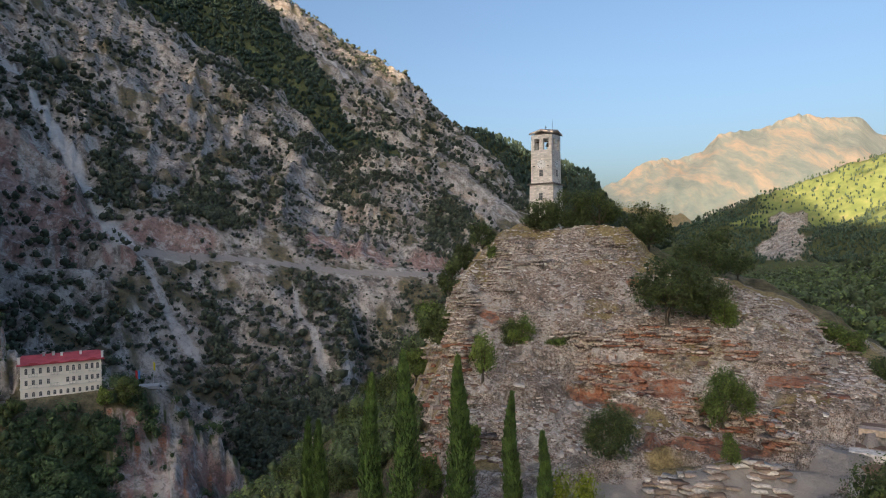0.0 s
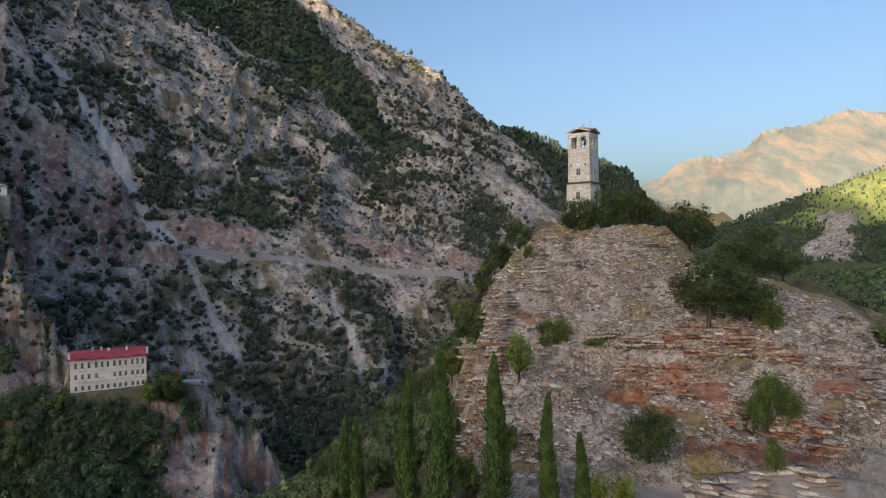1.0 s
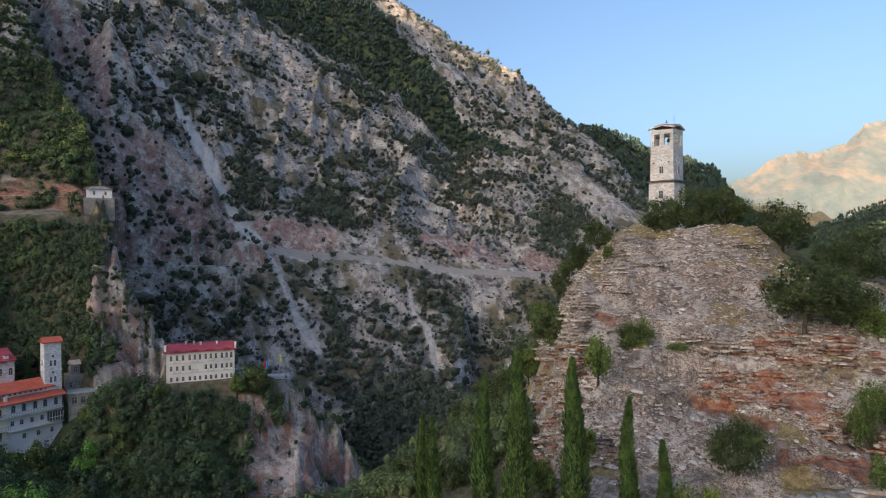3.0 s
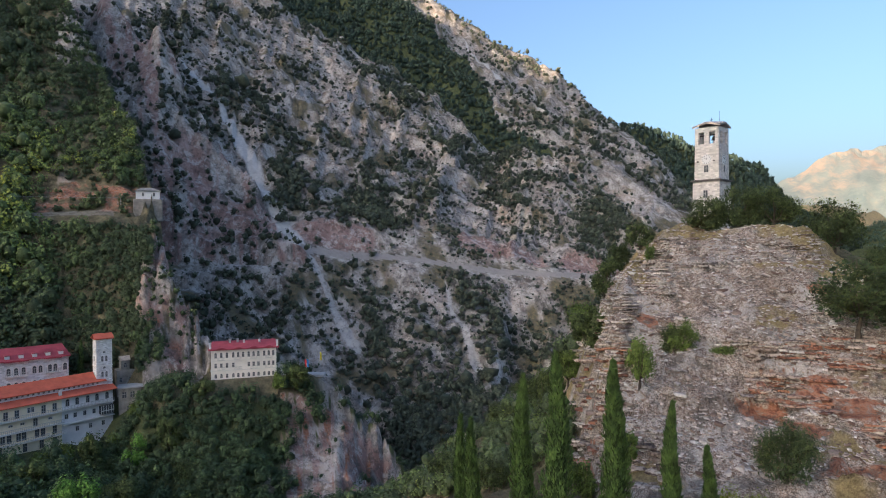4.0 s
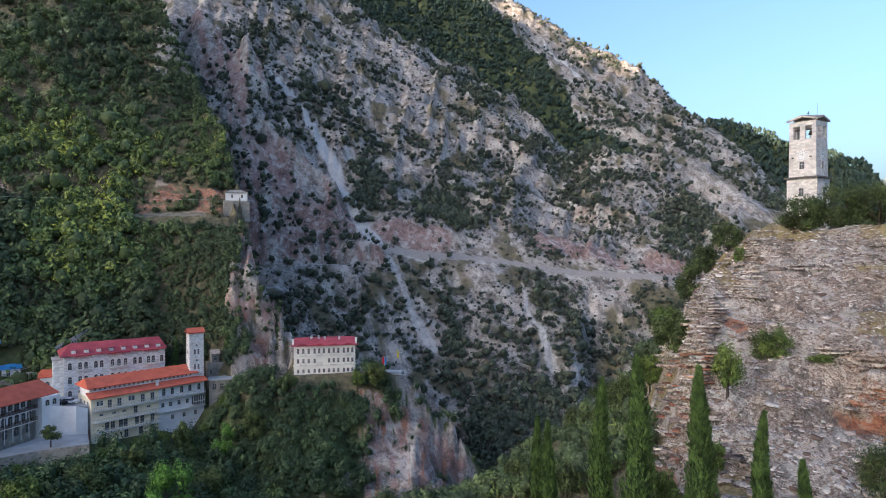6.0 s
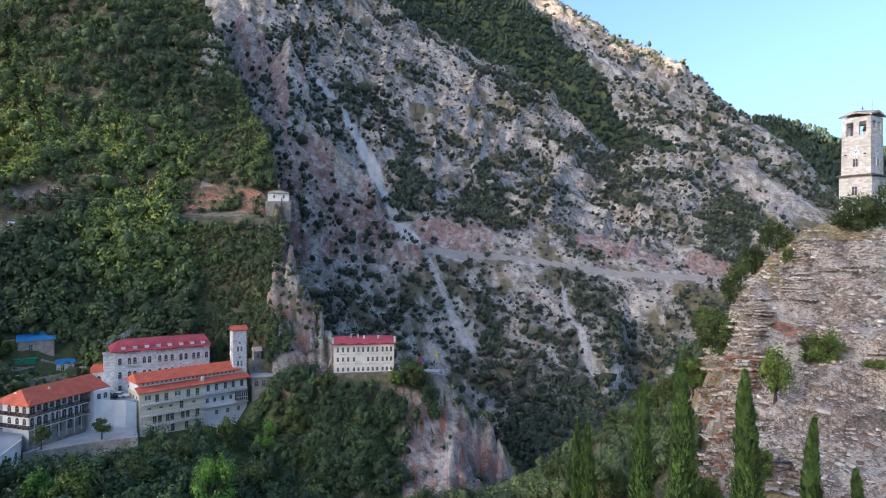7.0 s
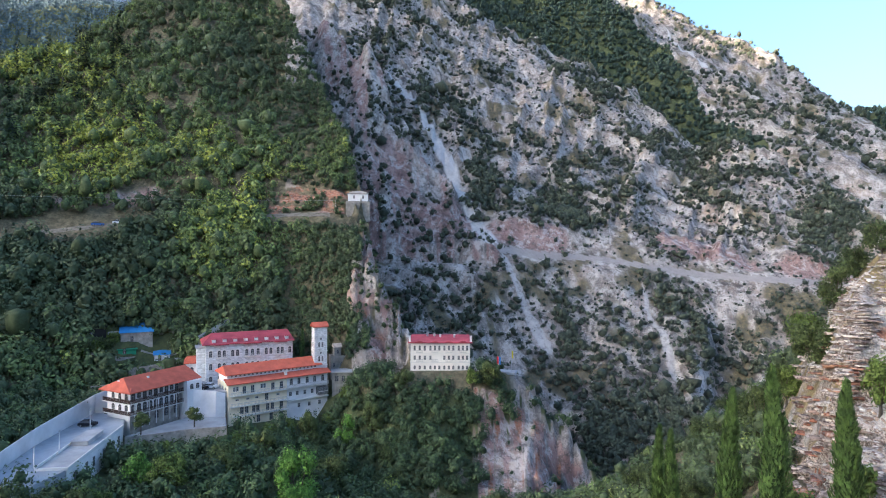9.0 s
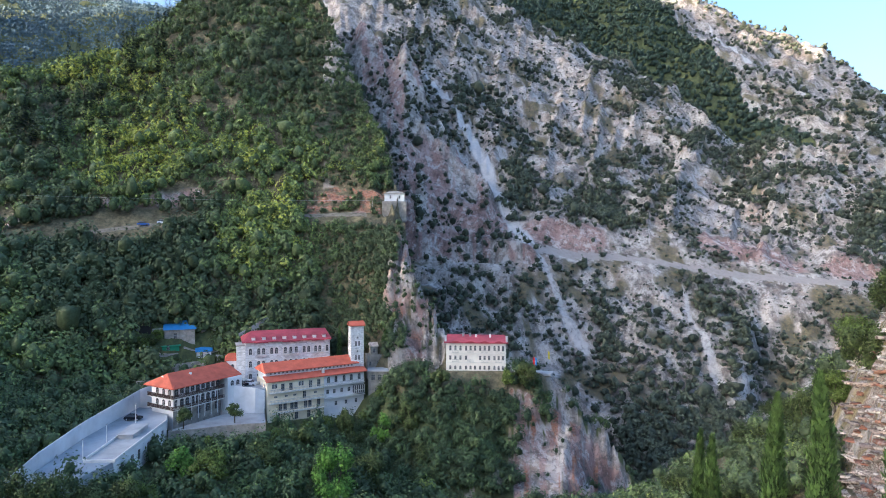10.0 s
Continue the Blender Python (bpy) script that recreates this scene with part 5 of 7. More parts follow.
def stone_house():
    """The long blue-grey stone house behind the court."""
    t, L = thing("stone_monastery_house", "long blue-grey stone monastery house with a dark red roof", "house", spot(52.0, 199), spot(44.75, 202), -46.0)
    H, W = 15.8, 11.0
    link("wall", boxes("wall", [(0, L, 0, W, -5, H)]), MAT["grey_stone"], t)
    link("cornice", boxes("cornice", [(-0.2, L + 0.2, -0.2, W + 0.2, H - 0.35, H)]), MAT["trim"], t)
    link("roof", gable_roof("roof", -1.0, L + 0.4, -0.9, W + 0.9, H + 0.2, 2.6, 0.25, 3.0, 1.0), MAT["roof_red"], t, "dark red sheet roof with dormers")
    k = window_meshes(0.9, 1.9, True, 0.2)
    for f in (0.055, 0.15, 0.205, 0.30, 0.355, 0.46, 0.525, 0.59, 0.685, 0.74, 0.825, 0.875, 0.965):
        for z in (12.0, 8.2, 4.4):
            put_window(k, t, L * f, z)
    for f, w in ((0.18, 1.6), (0.525, 2.4), (0.85, 1.6)):
        b = link("balcony", boxes("balcony", [(L * f - w, L * f + w, -1.1, 0, 11.6, 11.8)]), MAT["trim"], t)
        link("railing", railing("railing", L * f - w, L * f + w, -1.05, 11.8, 0.9, 0.4), MAT["sash"], b)
        pts = [(L * f + (w + 0.4) * math.cos(a), H - 0.15 + 0.5 * math.sin(a)) for a in np.linspace(0, math.pi, 9)]
        link("eave_arch", prism("eave_arch", pts, -1.5, -0.3), MAT["roof_red"], t)
    for f in (0.09, 0.21, 0.33, 0.45, 0.57, 0.69, 0.81, 0.93):
        d = link("dormer", boxes("dormer", [(L * f - 0.55, L * f + 0.55, 0.0, 2.2, H + 0.45, H + 1.4)]), MAT["trim"], t, "small white dormer")
        link("dormer_roof", boxes("dormer_roof", [(L * f - 0.65, L * f + 0.65, -0.1, 2.5, H + 1.4, H + 1.48)]), MAT["roof_red"], d)
    link("side_stair_tower", boxes("side_stair_tower", [(-2.4, -0.05, 2, 8, -5, H - 1.2)]), MAT["grey_stone"], t)
    link("side_roof", boxes("side_roof", [(-2.7, -0.1, 1.7, 8.3, H - 1.2, H - 1.0)]), MAT["concrete"], t)


def cream_house():
    """The stepped front house: clerestory roof, cream left half, white right half."""
    p1, p2, p3 = spot(50.16, 183.8), spot(45.25, 189.8), spot(41.46, 194.0)
    t, L = thing("guest_house", "long cream four-storey guest house with orange tiled roof and balconies", "house", p1, p2, -50.0)
    R = math.hypot(p3[0] - p2[0], p3[1] - p2[1])
    E, W = 10.7, 9.5
    link("wall", boxes("wall", [(0, L, 0, W, -4, E)]), MAT["cream"], t)
    link("wall", boxes("wall", [(L + 0.004, L + R, 0.5, W, -4, E)]), MAT["white"], t, "white rendered wall")
    n = L + R
    link("lower_roof", slab("lower_roof", [(-0.6, -0.9, E + 0.1), (n + 0.6, -0.9, E + 0.1), (n + 0.6, 2.2, E + 1.3), (-0.6, 2.2, E + 1.3)], 0.2), MAT["roof"], t)
    link("clerestory", boxes("clerestory", [(0.3, n - 2.0, 2.0, W, E, E + 2.4)]), MAT["white"], t, "white clerestory wall with small openings")
    link("upper_roof", gable_roof("upper_roof", -0.4, n - 1.2, 1.2, W + 1.4, E + 2.4, 2.0, 0.2, 0.8, 1.6), MAT["roof"], t)
    port = window_meshes(0.5, 0.45, False, 0.05)
    for x in np.linspace(1.6, n - 3.4, 22):
        put_window(port, t, float(x), E + 1.6, 2.0)
    k = window_meshes(0.8, 1.2, False, 0.07)
    door = window_meshes(1.0, 2.0, False, 0.07)
    wide = window_meshes(0.9, 0.5, False, 0.05)
    arch = window_meshes(0.9, 1.8, True, 0.12)
    for f in (0.10, 0.14, 0.56, 0.60):
        put_window(k, t, L * f, 8.6)
    for f in (0.26, 0.4, 0.75):
        put_window(door, t, L * f, 7.75, 0, 0, MAT["cream"])
    put_window(door, t, L * 0.9, 7.75, 0, 0, MAT["shutter"])
    for f in (0.14, 0.32, 0.47, 0.84):
        put_window(wide, t, L * f, 5.9)
    put_window(door, t, L * 0.64, 4.9, 0, 0, MAT["shutter"])
    for f in (0.22, 0.30, 0.42, 0.49, 0.66, 0.74, 0.90):
        put_window(door, t, L * f, 2.0, 0, 0, MAT["shutter"])
    for f in (0.18, 0.5, 0.72, 0.9):
        put_window(door, t, L * f, -0.9, 0, 0, MAT["wood"])
    for z, x0, x1 in ((7.35, 0.4, L - 0.3), (4.3, 0.4, L + 0.2), (1.5, 1.2, L + 0.2)):
        b = link("balcony", boxes("balcony", [(x0, x1, -1.25, 0, z, z + 0.22)]), MAT["trim"], t)
        link("railing", railing("railing", x0, x1, -1.2, z + 0.22, 0.95, 0.4), MAT["sash"], b)
    for f in (0.12, 0.3, 0.5, 0.68, 0.88):
        put_window(arch, t, L + R * f, 8.2, 0.5)
    for f in (0.10, 0.26, 0.44, 0.62):
        put_window(k, t, L + R * f, 4.9, 0.5)
    b = link("balcony", boxes("balcony", [(L + 0.3, L + R * 0.98, -0.8, 0.5, 7.3, 7.5)]), MAT["trim"], t)
    link("railing", railing("railing", L + 0.3, L + R * 0.98, -0.75, 7.5, 0.95, 0.35), MAT["sash"], b)
    b = link("glazed_bay", boxes("glazed_bay", [(L + R * 0.72, L + R * 0.97, -0.7, 0.5, 4.3, 6.6)]), MAT["glass"], t, "glazed veranda")
    link("bay_frame", boxes("bay_frame", [(L + R * (0.72 + 0.05 * i) - 0.05, L + R * (0.72 + 0.05 * i) + 0.05, -0.76, -0.7, 4.3, 6.6) for i in range(6)] + [(L + R * 0.72, L + R * 0.97, -0.78, -0.7, 5.1, 5.25)]), MAT["trim"], b)
    link("ledge", boxes("ledge", [(L + 0.2, L + R, -0.5, 0.5, 3.5, 3.75)]), MAT["trim"], t)
    for f in (0.3, 0.55, 0.8):
        put_window(k, t, L + R * f, 1.2, 0.5)
    # side front towards the car park
    for y in (2.2, 4.6, 7.2):
        for z in (8.4, 5.4, 2.4):
            put_window(k, t, 0.0, z, y, -90)
    link("chimney", boxes("chimney", [(L - 0.4, L + 0.3, 0.4, 1.1, E, E + 1.9)]), MAT["trim"], t)


def bell_tower():
    pm = Vector(spot(42.85, 196))
    right, ahead = Vector((math.cos(radians(42.5)), math.sin(radians(42.5)))), Vector((-math.sin(radians(42.5)), math.cos(radians(42.5))))
    p2 = pm + right * 3.85 + ahead * 0.9
    t, s = thing("bell_tower", "square white stone bell tower with an orange tiled roof", "tower", pm, p2, -42.0)
    H = 16.4
    link("wall", boxes("wall", [(0, s, 0, s, -6, H)]), MAT["white_stone"], t)
    link("string_course", boxes("string_course", [(-0.12, s + 0.12, -0.12, s + 0.12, 4.6, 4.82)]), MAT["trim"], t)
    for z in (8.9, H - 0.3):
        link("string_course", boxes("string_course", [(-0.12, s + 0.12, -0.12, s + 0.12, z, z + 0.22)]), MAT["trim"], t)
    o = 0.45
    link("roof", gable_roof("roof", -o, s + o, -o, s + o, H + 0.15, 1.25, 0.2, 0.0, 0.0), MAT["roof"], t)
    link("roof", gable_roof("roof", -o, s + o, -o, s + o, H + 0.16, 1.2, 0.2, (s + 2 * o) / 2 - 0.1, (s + 2 * o) / 2 - 0.1), MAT["roof"], t)
    k, oc, slit = window_meshes(0.55, 1.5, True, 0.1), window_meshes(0.6, 0.6, True, 0.08), window_meshes(0.6, 1.9, True, 0.12)
    for x, y, rz in ((s / 2, 0, 0), (0, s / 2, -90)):
        for dz in (10.2, 5.9):
            for d in (-0.5, 0.5):
                put_window(k, t, x + (d if rz == 0 else 0), dz, y + (d if rz else 0), rz)
            put_window(oc, t, x, dz + 2.3, y, rz)
        put_window(slit, t, x + (0.5 if rz == 0 else 0), 1.4, y, rz)
    for dz in (10.0, 5.7):
        pts = [(s / 2 + 1.5 * math.cos(a), dz + 1.9 + 1.5 * math.sin(a)) for a in np.linspace(0, math.pi, 13)]
        arc = tubes("arch_moulding", [([(x, -0.05, z) for x, z in pts], [0.12] * 13)], 5)
        link("arch_moulding", arc, MAT["trim"], t)


def lodge():
    """The three-storey lodge with galleries along its front."""
    t, L = thing("lodge", "white three-storey lodge with dark galleries and orange tiled roof", "house", spot(57.45, 176.2), spot(53.74, 185.8), -46.0)
    H, W, G = 8.3, 10.5, 1.8
    link("wall", boxes("wall", [(0, L, G, W, -4, H)]), MAT["white"], t)
    link("ground_wall", boxes("ground_wall", [(-0.02, L + 0.02, G - 0.06, G - 0.004, -4, 2.4)]), MAT["rubble"], t, "rubble stone ground floor")
    link("roof", gable_roof("roof", -1.9, L + 5.6, -0.7, W + 0.8, H + 0.15, 3.0, 0.22, 2.6, 0.5), MAT["roof"], t)
    link("gable_wall", prism("gable_wall", [(G + 0.3, H), (W - 0.3, H), ((G + W) / 2, H + 2.6)], -0.1, 0.1, "x"), MAT["white"], t)
    link("hip_skirt", slab("hip_skirt", [(-1.9, -0.7, H + 0.2), (-1.9, W + 0.8, H + 0.2), (-0.3, W - 0.4, H + 1.1), (-0.3, 0.6, H + 1.1)], 0.15), MAT["roof"], t)
    for z in (2.45, 5.35):
        g = link("gallery", boxes("gallery", [(-1.4, L, 0, G - 0.004, z, z + 0.2), (-1.4, -0.004, G, W, z, z + 0.2)]), MAT["trim"], t, "white gallery floor with dark railing")
        link("railing", railing("railing", -1.4, L, 0.08, z + 0.2, 1.0, 0.15), MAT["shutter"], g)
        side = railing("side_railing", 0.1, W - 0.1, 0.0, z + 0.2, 1.0, 0.15)
        link("side_railing", side, MAT["shutter"], g, "", (-1.35, W, 0), -90)
    for i in range(8):
        x = 0.1 + (L - 0.3) * i / 7
        link("gallery_post", boxes("gallery_post", [(x - 0.07, x + 0.07, 0.04, 0.18, -1, 5.35)]), MAT["trim"], t)
    k = window_meshes(1.0, 2.05, True, 0.06)
    kw = window_meshes(0.9, 1.4, True, 0.06)
    for z in (2.75, 5.65):
        for i in range(9):
            put_window(k if i % 2 == 0 or z < 3 else kw, t, L * (i + 0.55) / 9, z + (0 if i % 2 == 0 or z < 3 else 0.6), G - 0.01, 0, MAT["shutter"])
        for y in (3.2, 5.6, 8.2):
            put_window(kw, t, 0.0, z + 0.5, y, -90, MAT["shutter"])
    for i in range(5):
        put_window(k, t, L * (i + 0.6) / 5, -0.2, G - 0.07, 0, MAT["shutter"])
    put_window(window_meshes(0.5, 0.8, True, 0.05), t, -0.1, H + 0.7, 5.6, -90)
    put_window(window_meshes(0.5, 0.8, True, 0.05), t, -0.1, H + 0.7, 6.8, -90)
    link("chimney", boxes("chimney", [(L * 0.42, L * 0.42 + 0.5, 3.2, 3.7, H + 1.0, H + 2.6)]), MAT["trim"], t)


def wing():
    t, L = thing("lodge_wing", "white rendered end bay of the lodge beside the court", "house", spot(53.7, 186.2), spot(52.55, 188.6), -46.0)
    link("wall", boxes("wall", [(0, L, -1.5, 7, -4, 8.2)]), MAT["white"], t)
    k = window_meshes(0.8, 1.3, True, 0.07)
    for x in (L * 0.3, L * 0.7):
        put_window(k, t, x, 6.0, -1.5, 0, MAT["shutter"])
    t, L = thing("court_house", "small rendered house with an orange roof above the court", "house", spot(53.6, 205), spot(51.9, 205), -46.0)
    link("wall", boxes("wall", [(0, L, 0, 7, -4, 9.6)]), MAT["white"], t)
    link("roof", gable_roof("roof", -0.5, L + 0.5, -0.5, 7.5, 9.7, 1.6, 0.2, 1.0, 1.0), MAT["roof"], t)
    for f in (0.3, 0.7):
        put_window(k, t, L * f, 7.0, 0)


MAT["wood"] = plain("orange_wood_door", (0.36, 0.16, 0.05), 0.6, 0.15)
cell_house()
stone_house()
cream_house()
bell_tower()
lodge()
wing()

# ---- single trees and bushes ----
MAT["oak_leaf"] = leaf_material("holm_oak_leaves", (0.042, 0.060, 0.022), (0.12, 0.152, 0.046))
MAT["bush_leaf"] = leaf_material("bush_leaves", (0.07, 0.10, 0.025), (0.18, 0.24, 0.05))
MAT["lime_leaf"] = leaf_material("yellow_green_leaves", (0.13, 0.16, 0.012), (0.28, 0.32, 0.03))
MAT["bright_leaf"] = leaf_material("bright_green_leaves", (0.07, 0.15, 0.03), (0.17, 0.32, 0.05))
MAT["cypress_leaf"] = leaf_material("cypress_leaves", (0.045, 0.080, 0.024), (0.115, 0.18, 0.045))


def leaf_mesh(name, q, mat, tint):
    qi = np.arange(len(q)).reshape(-1, 4)
    me = quad_mesh(name, q, qi)
    mid = np.asarray(q).reshape(-1, 4, 3).mean(1)
    clump = lattice(np.floor(mid[:, 0] / 0.8) + 31 * np.floor(mid[:, 2] / 0.6), np.floor(mid[:, 1] / 0.8), 5) - 0.5
    t = np.repeat(np.clip(rng.normal(tint, 0.18, len(qi)) + 0.7 * clump, 0, 1), 4)
    me.attributes.new("tint", "FLOAT", "POINT").data.foreach_set("value", t.astype(np.float32))
    me.materials.append(mat)
    return me


def tree(name, label, az, r, width, crown, trunk_h, leaf=0.16, n=3200, mat="oak_leaf", lean=(0.0, 0.0), lobes=11, tint=0.5, group="", z=None, category="tree"):
    """A branching tree: width and height of its crown, clear height of its trunk."""
    x, y = spot(az, r)
    ground_z = height_at(x, y) if z is None else z
    t = new(name)
    t.matrix_world = pose(x, y, ground_z - 0.1)
    tagged(t, label, category, group)
    rad = Vector((width / 2, width / 2 * rng.uniform(0.8, 1.0), crown / 2))
    mid = Vector((lean[0], lean[1], trunk_h + crown * 0.5))
    cs, rs = [], []
    for i in range(lobes):
        a = 2.4 * i + rng.uniform(-0.4, 0.4)
        h = rng.uniform(-0.95, 0.9)
        q = math.sqrt(max(0.05, 1 - h * h)) * rng.uniform(0.45, 0.78)
        cs.append((mid.x + rad.x * q * math.cos(a), mid.y + rad.y * q * math.sin(a), mid.z + rad.z * h * 0.7))
        k = rng.uniform(0.36, 0.55)
        rs.append((rad.x * k, rad.y * k, rad.z * k * 1.25))
    cs, rs = np.array(cs), np.array(rs)
    q, shade = leaves(cs, rs * (1.36 if category == "bush" else 1.16), max(20, int(1.4 * n) // lobes), leaf * 1.08, 9, 0.6)
    stem = max(0.06, 0.028 * (trunk_h + crown))
    fork = Vector((lean[0] * 0.6, lean[1] * 0.6, max(0.3, trunk_h + crown * 0.12)))
    limbs = [([(0, 0, -0.3), (lean[0] * 0.15, lean[1] * 0.15, fork.z * 0.45), fork], [stem * 1.25, stem, stem * 0.75])]
    for c in cs:
        c = Vector(c)
        m = fork.lerp(c, 0.55) + Vector((rng.uniform(-0.2, 0.2), rng.uniform(-0.2, 0.2), -0.1 * rad.z))
        limbs.append(([fork, m, c, c + (c - m) * 0.4], [stem * 0.5, stem * 0.32, stem * 0.16, 0.02]))
    link("trunk", tubes("trunk", limbs), MAT["bark"], t, "grey-brown forked trunk and limbs")
    me = leaf_mesh("crown", q, MAT[mat], tint)
    soften(me, shade)
    c = link("crown", me, None, t)
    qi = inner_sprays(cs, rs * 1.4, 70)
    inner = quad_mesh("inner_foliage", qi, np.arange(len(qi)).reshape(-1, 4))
    # lowest leaf tint: shade painted into the crown's heart
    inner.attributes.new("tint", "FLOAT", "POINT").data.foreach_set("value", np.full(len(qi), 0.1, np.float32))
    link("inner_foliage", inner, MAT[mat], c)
    return t


def bush(label, az, r, width, tall, leaf=0.11, n=1800, mat="bush_leaf", tint=0.5, group="", z=None):
    return tree("bush", label, az, r, width, tall * 1.1, -0.1 * tall, leaf, n, mat, (0, 0), 13, tint, group, z, "bush")


def cypress(az, r, top, width, n=5600):
    """A narrow column of upright sprays."""
    x, y = spot(az, r)
    z0 = height_at(x, y)
    tall = top - z0
    t = new("cypress")
    t.matrix_world = pose(x, y, z0 - 0.1)
    tagged(t, "tall narrow dark green cypress on the bank", "tree", "row of cypresses")
    h = rng.uniform(0, 1, n) ** 0.85
    a = rng.uniform(0, 2 * math.pi, n)
    flute = 1 + 0.10 * np.sin(a * 5 + 9 * h) + 0.09 * np.sin(a * 3 - 23 * h) + 0.08 * np.sin(a * 2 + 51 * h)
    prof = np.minimum(1, (h + 0.03) / 0.14) ** 0.6 * (1 - h) ** 0.62 * 1.12
    rad = width / 2 * prof * flute * rng.uniform(0.55, 1.08, n)
    wander = 0.12 * np.sin(h * 7 + az)
    p = np.stack([rad * np.cos(a) + wander, rad * np.sin(a), 0.3 + h * (tall - 0.2)], 1)
    out = np.stack([np.cos(a), np.sin(a), 0 * a], 1)
    side = np.stack([-np.sin(a), np.cos(a), 0 * a], 1) + 0.5 * rng.normal(size=(n, 3))
    side /= np.linalg.norm(side, axis=1, keepdims=True)
    up = np.array([0, 0, 1.0]) + 0.35 * out + 0.22 * rng.normal(size=(n, 3))
    s = rng.uniform(0.07, 0.15, (n, 1))
    q = np.stack([p - side * s * 0.8, p - up * s * 1.2, p + side * s * 0.8, p + up * s * 2.6], 1).reshape(-1, 3)
    trunk = [([(0, 0, -0.3), (0, 0, tall * 0.5), (0, 0, tall * 0.93)], [0.22, 0.13, 0.03])]
    link("trunk", tubes("trunk", trunk), MAT["bark"], t, "straight brown trunk")
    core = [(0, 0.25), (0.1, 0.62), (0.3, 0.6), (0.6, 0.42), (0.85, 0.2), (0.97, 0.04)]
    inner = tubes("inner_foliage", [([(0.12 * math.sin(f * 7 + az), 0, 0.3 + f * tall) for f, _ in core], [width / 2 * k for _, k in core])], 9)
    # zero tint paints the column's inner shade
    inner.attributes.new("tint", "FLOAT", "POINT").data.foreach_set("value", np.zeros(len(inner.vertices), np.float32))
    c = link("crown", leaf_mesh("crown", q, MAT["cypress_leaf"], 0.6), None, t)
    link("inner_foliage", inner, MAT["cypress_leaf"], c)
    return t


def front_bushes():
    for az, r, w, h in ((57.9, 165, 4.5, 3.6), (56.6, 166, 5, 4.2), (55.2, 167, 4, 3.2), (54.0, 165, 5, 4.6), (52.4, 166, 4.4, 4), (51.2, 164, 5.6, 5.2), (49.6, 171, 4.4, 3.6), (48.2, 174, 4.2, 3.6), (46.6, 177, 4.2, 3.8), (45.0, 180, 4.0, 3.8), (43.2, 181, 4.2, 4.0), (41.6, 184, 4.0, 4.0), (40.0, 187, 4.4, 4.6)):
        bush("green bush against the terrace wall below the monastery", az, r, w, h, 0.16, 1500, "oak_leaf" if w > 4.8 else "bush_leaf", 0.6, group="bushes below the terrace")


def top_z(rise, r):
    return r * math.tan(radians(rise))


for az, r, rise, w in ((3.69, 55, -9.78, 3.0), (6.8, 57, -11.84, 2.4), (-1.33, 53, -10.35, 2.5), (-6.04, 52, -13.61, 1.6), (-8.97, 50, -16.9, 1.5), (12.39, 60, -15.29, 1.6), (11.4, 58, -15.63, 1.8)):
    cypress(az, r, top_z(rise, r), w)

OAKS = "holm oaks on the knoll"
tree("oak_tree", "dense dark green holm oak in front of the clock tower", -9.0, 104.5, 7.6, 5.0, 0.1, 0.115, 6500, group=OAKS)
tree("oak_tree", "dense dark green holm oak in front of the clock tower", -11.4, 105, 8.0, 7.2, 0.6, 0.115, 7600, group=OAKS)
tree("oak_tree", "open-crowned green holm oak beside the clock tower", -14.0, 106, 8.4, 7.8, 1.9, 0.115, 6800, tint=0.65, group=OAKS)
tree("oak_tree", "dark green holm oak on the knoll's top", -18.2, 108, 9.4, 8.4, 0.2, 0.115, 6400, tint=0.3, group=OAKS)
tree("oak_tree", "broad dark olive-green holm oak on the knoll", -22.6, 106, 11.0, 9.0, 0.6, 0.12, 7600, tint=0.45, group=OAKS)
tree("oak_tree", "olive-green oak half hidden behind the knoll", -25.2, 112, 6.0, 5.0, 0.6, 0.12, 3200, tint=0.45, group=OAKS)
tree("oak_tree", "spreading green oak with a leaning bare trunk on the ledge", -19.6, 79, 11.0, 6.8, 1.5, 0.085, 12500, lean=(0.7, 0.2), lobes=19, tint=0.6, group=OAKS)
tree("oak_tree", "low spreading green oak on the ledge", -22.8, 82, 6.4, 5.4, 0.2, 0.09, 6000, tint=0.6, group=OAKS)
bush("olive-green bush beside the spreading oak", -24.3, 81, 3.6, 4.0, group="bushes on the knoll")
bush("tall green bush on the red rock face", -24.0, 67, 4.4, 5.6, 0.075, 5200, tint=0.4, group="bushes on the knoll")
bush("grey-green bush on the red rock face", -25.6, 68, 2.4, 3.0, 0.1, 1000, tint=0.2, group="bushes on the knoll")
bush("dense dark green bush at the foot of the knoll", -14.8, 58.5, 5.0, 5.0, 0.07, 8000, "oak_leaf", 0.5, group="bushes on the knoll")
bush("green bush on the rock face", -7.0, 77.5, 3.6, 3.8, 0.1, 2200, group="bushes on the knoll")
bush("small dark bush on the rock face", -6.0, 78, 2.6, 3.0, 0.1, 1400, "oak_leaf", group="bushes on the knoll")
bush("small green bush on the rock ledge", -10.2, 77, 2.6, 1.3, 0.08, 900, group="bushes on the knoll")
bush("bright yellow-green bush by the path", -11.7, 52, 4.4, 5.2, 0.09, 3000, "lime_leaf", 0.9, group="bushes on the knoll")
bush("small green sapling by the path", -24.6, 57.5, 1.7, 2.6, 0.08, 900, group="bushes on the knoll")
bush("dark green bush above the steps", -36.0, 50, 5.0, 6.2, 0.10, 4200, "oak_leaf", 0.6, group="bushes on the knoll")
bush("green bush at the knoll's end", -31.8, 92, 3.6, 3.2, group="bushes on the knoll")
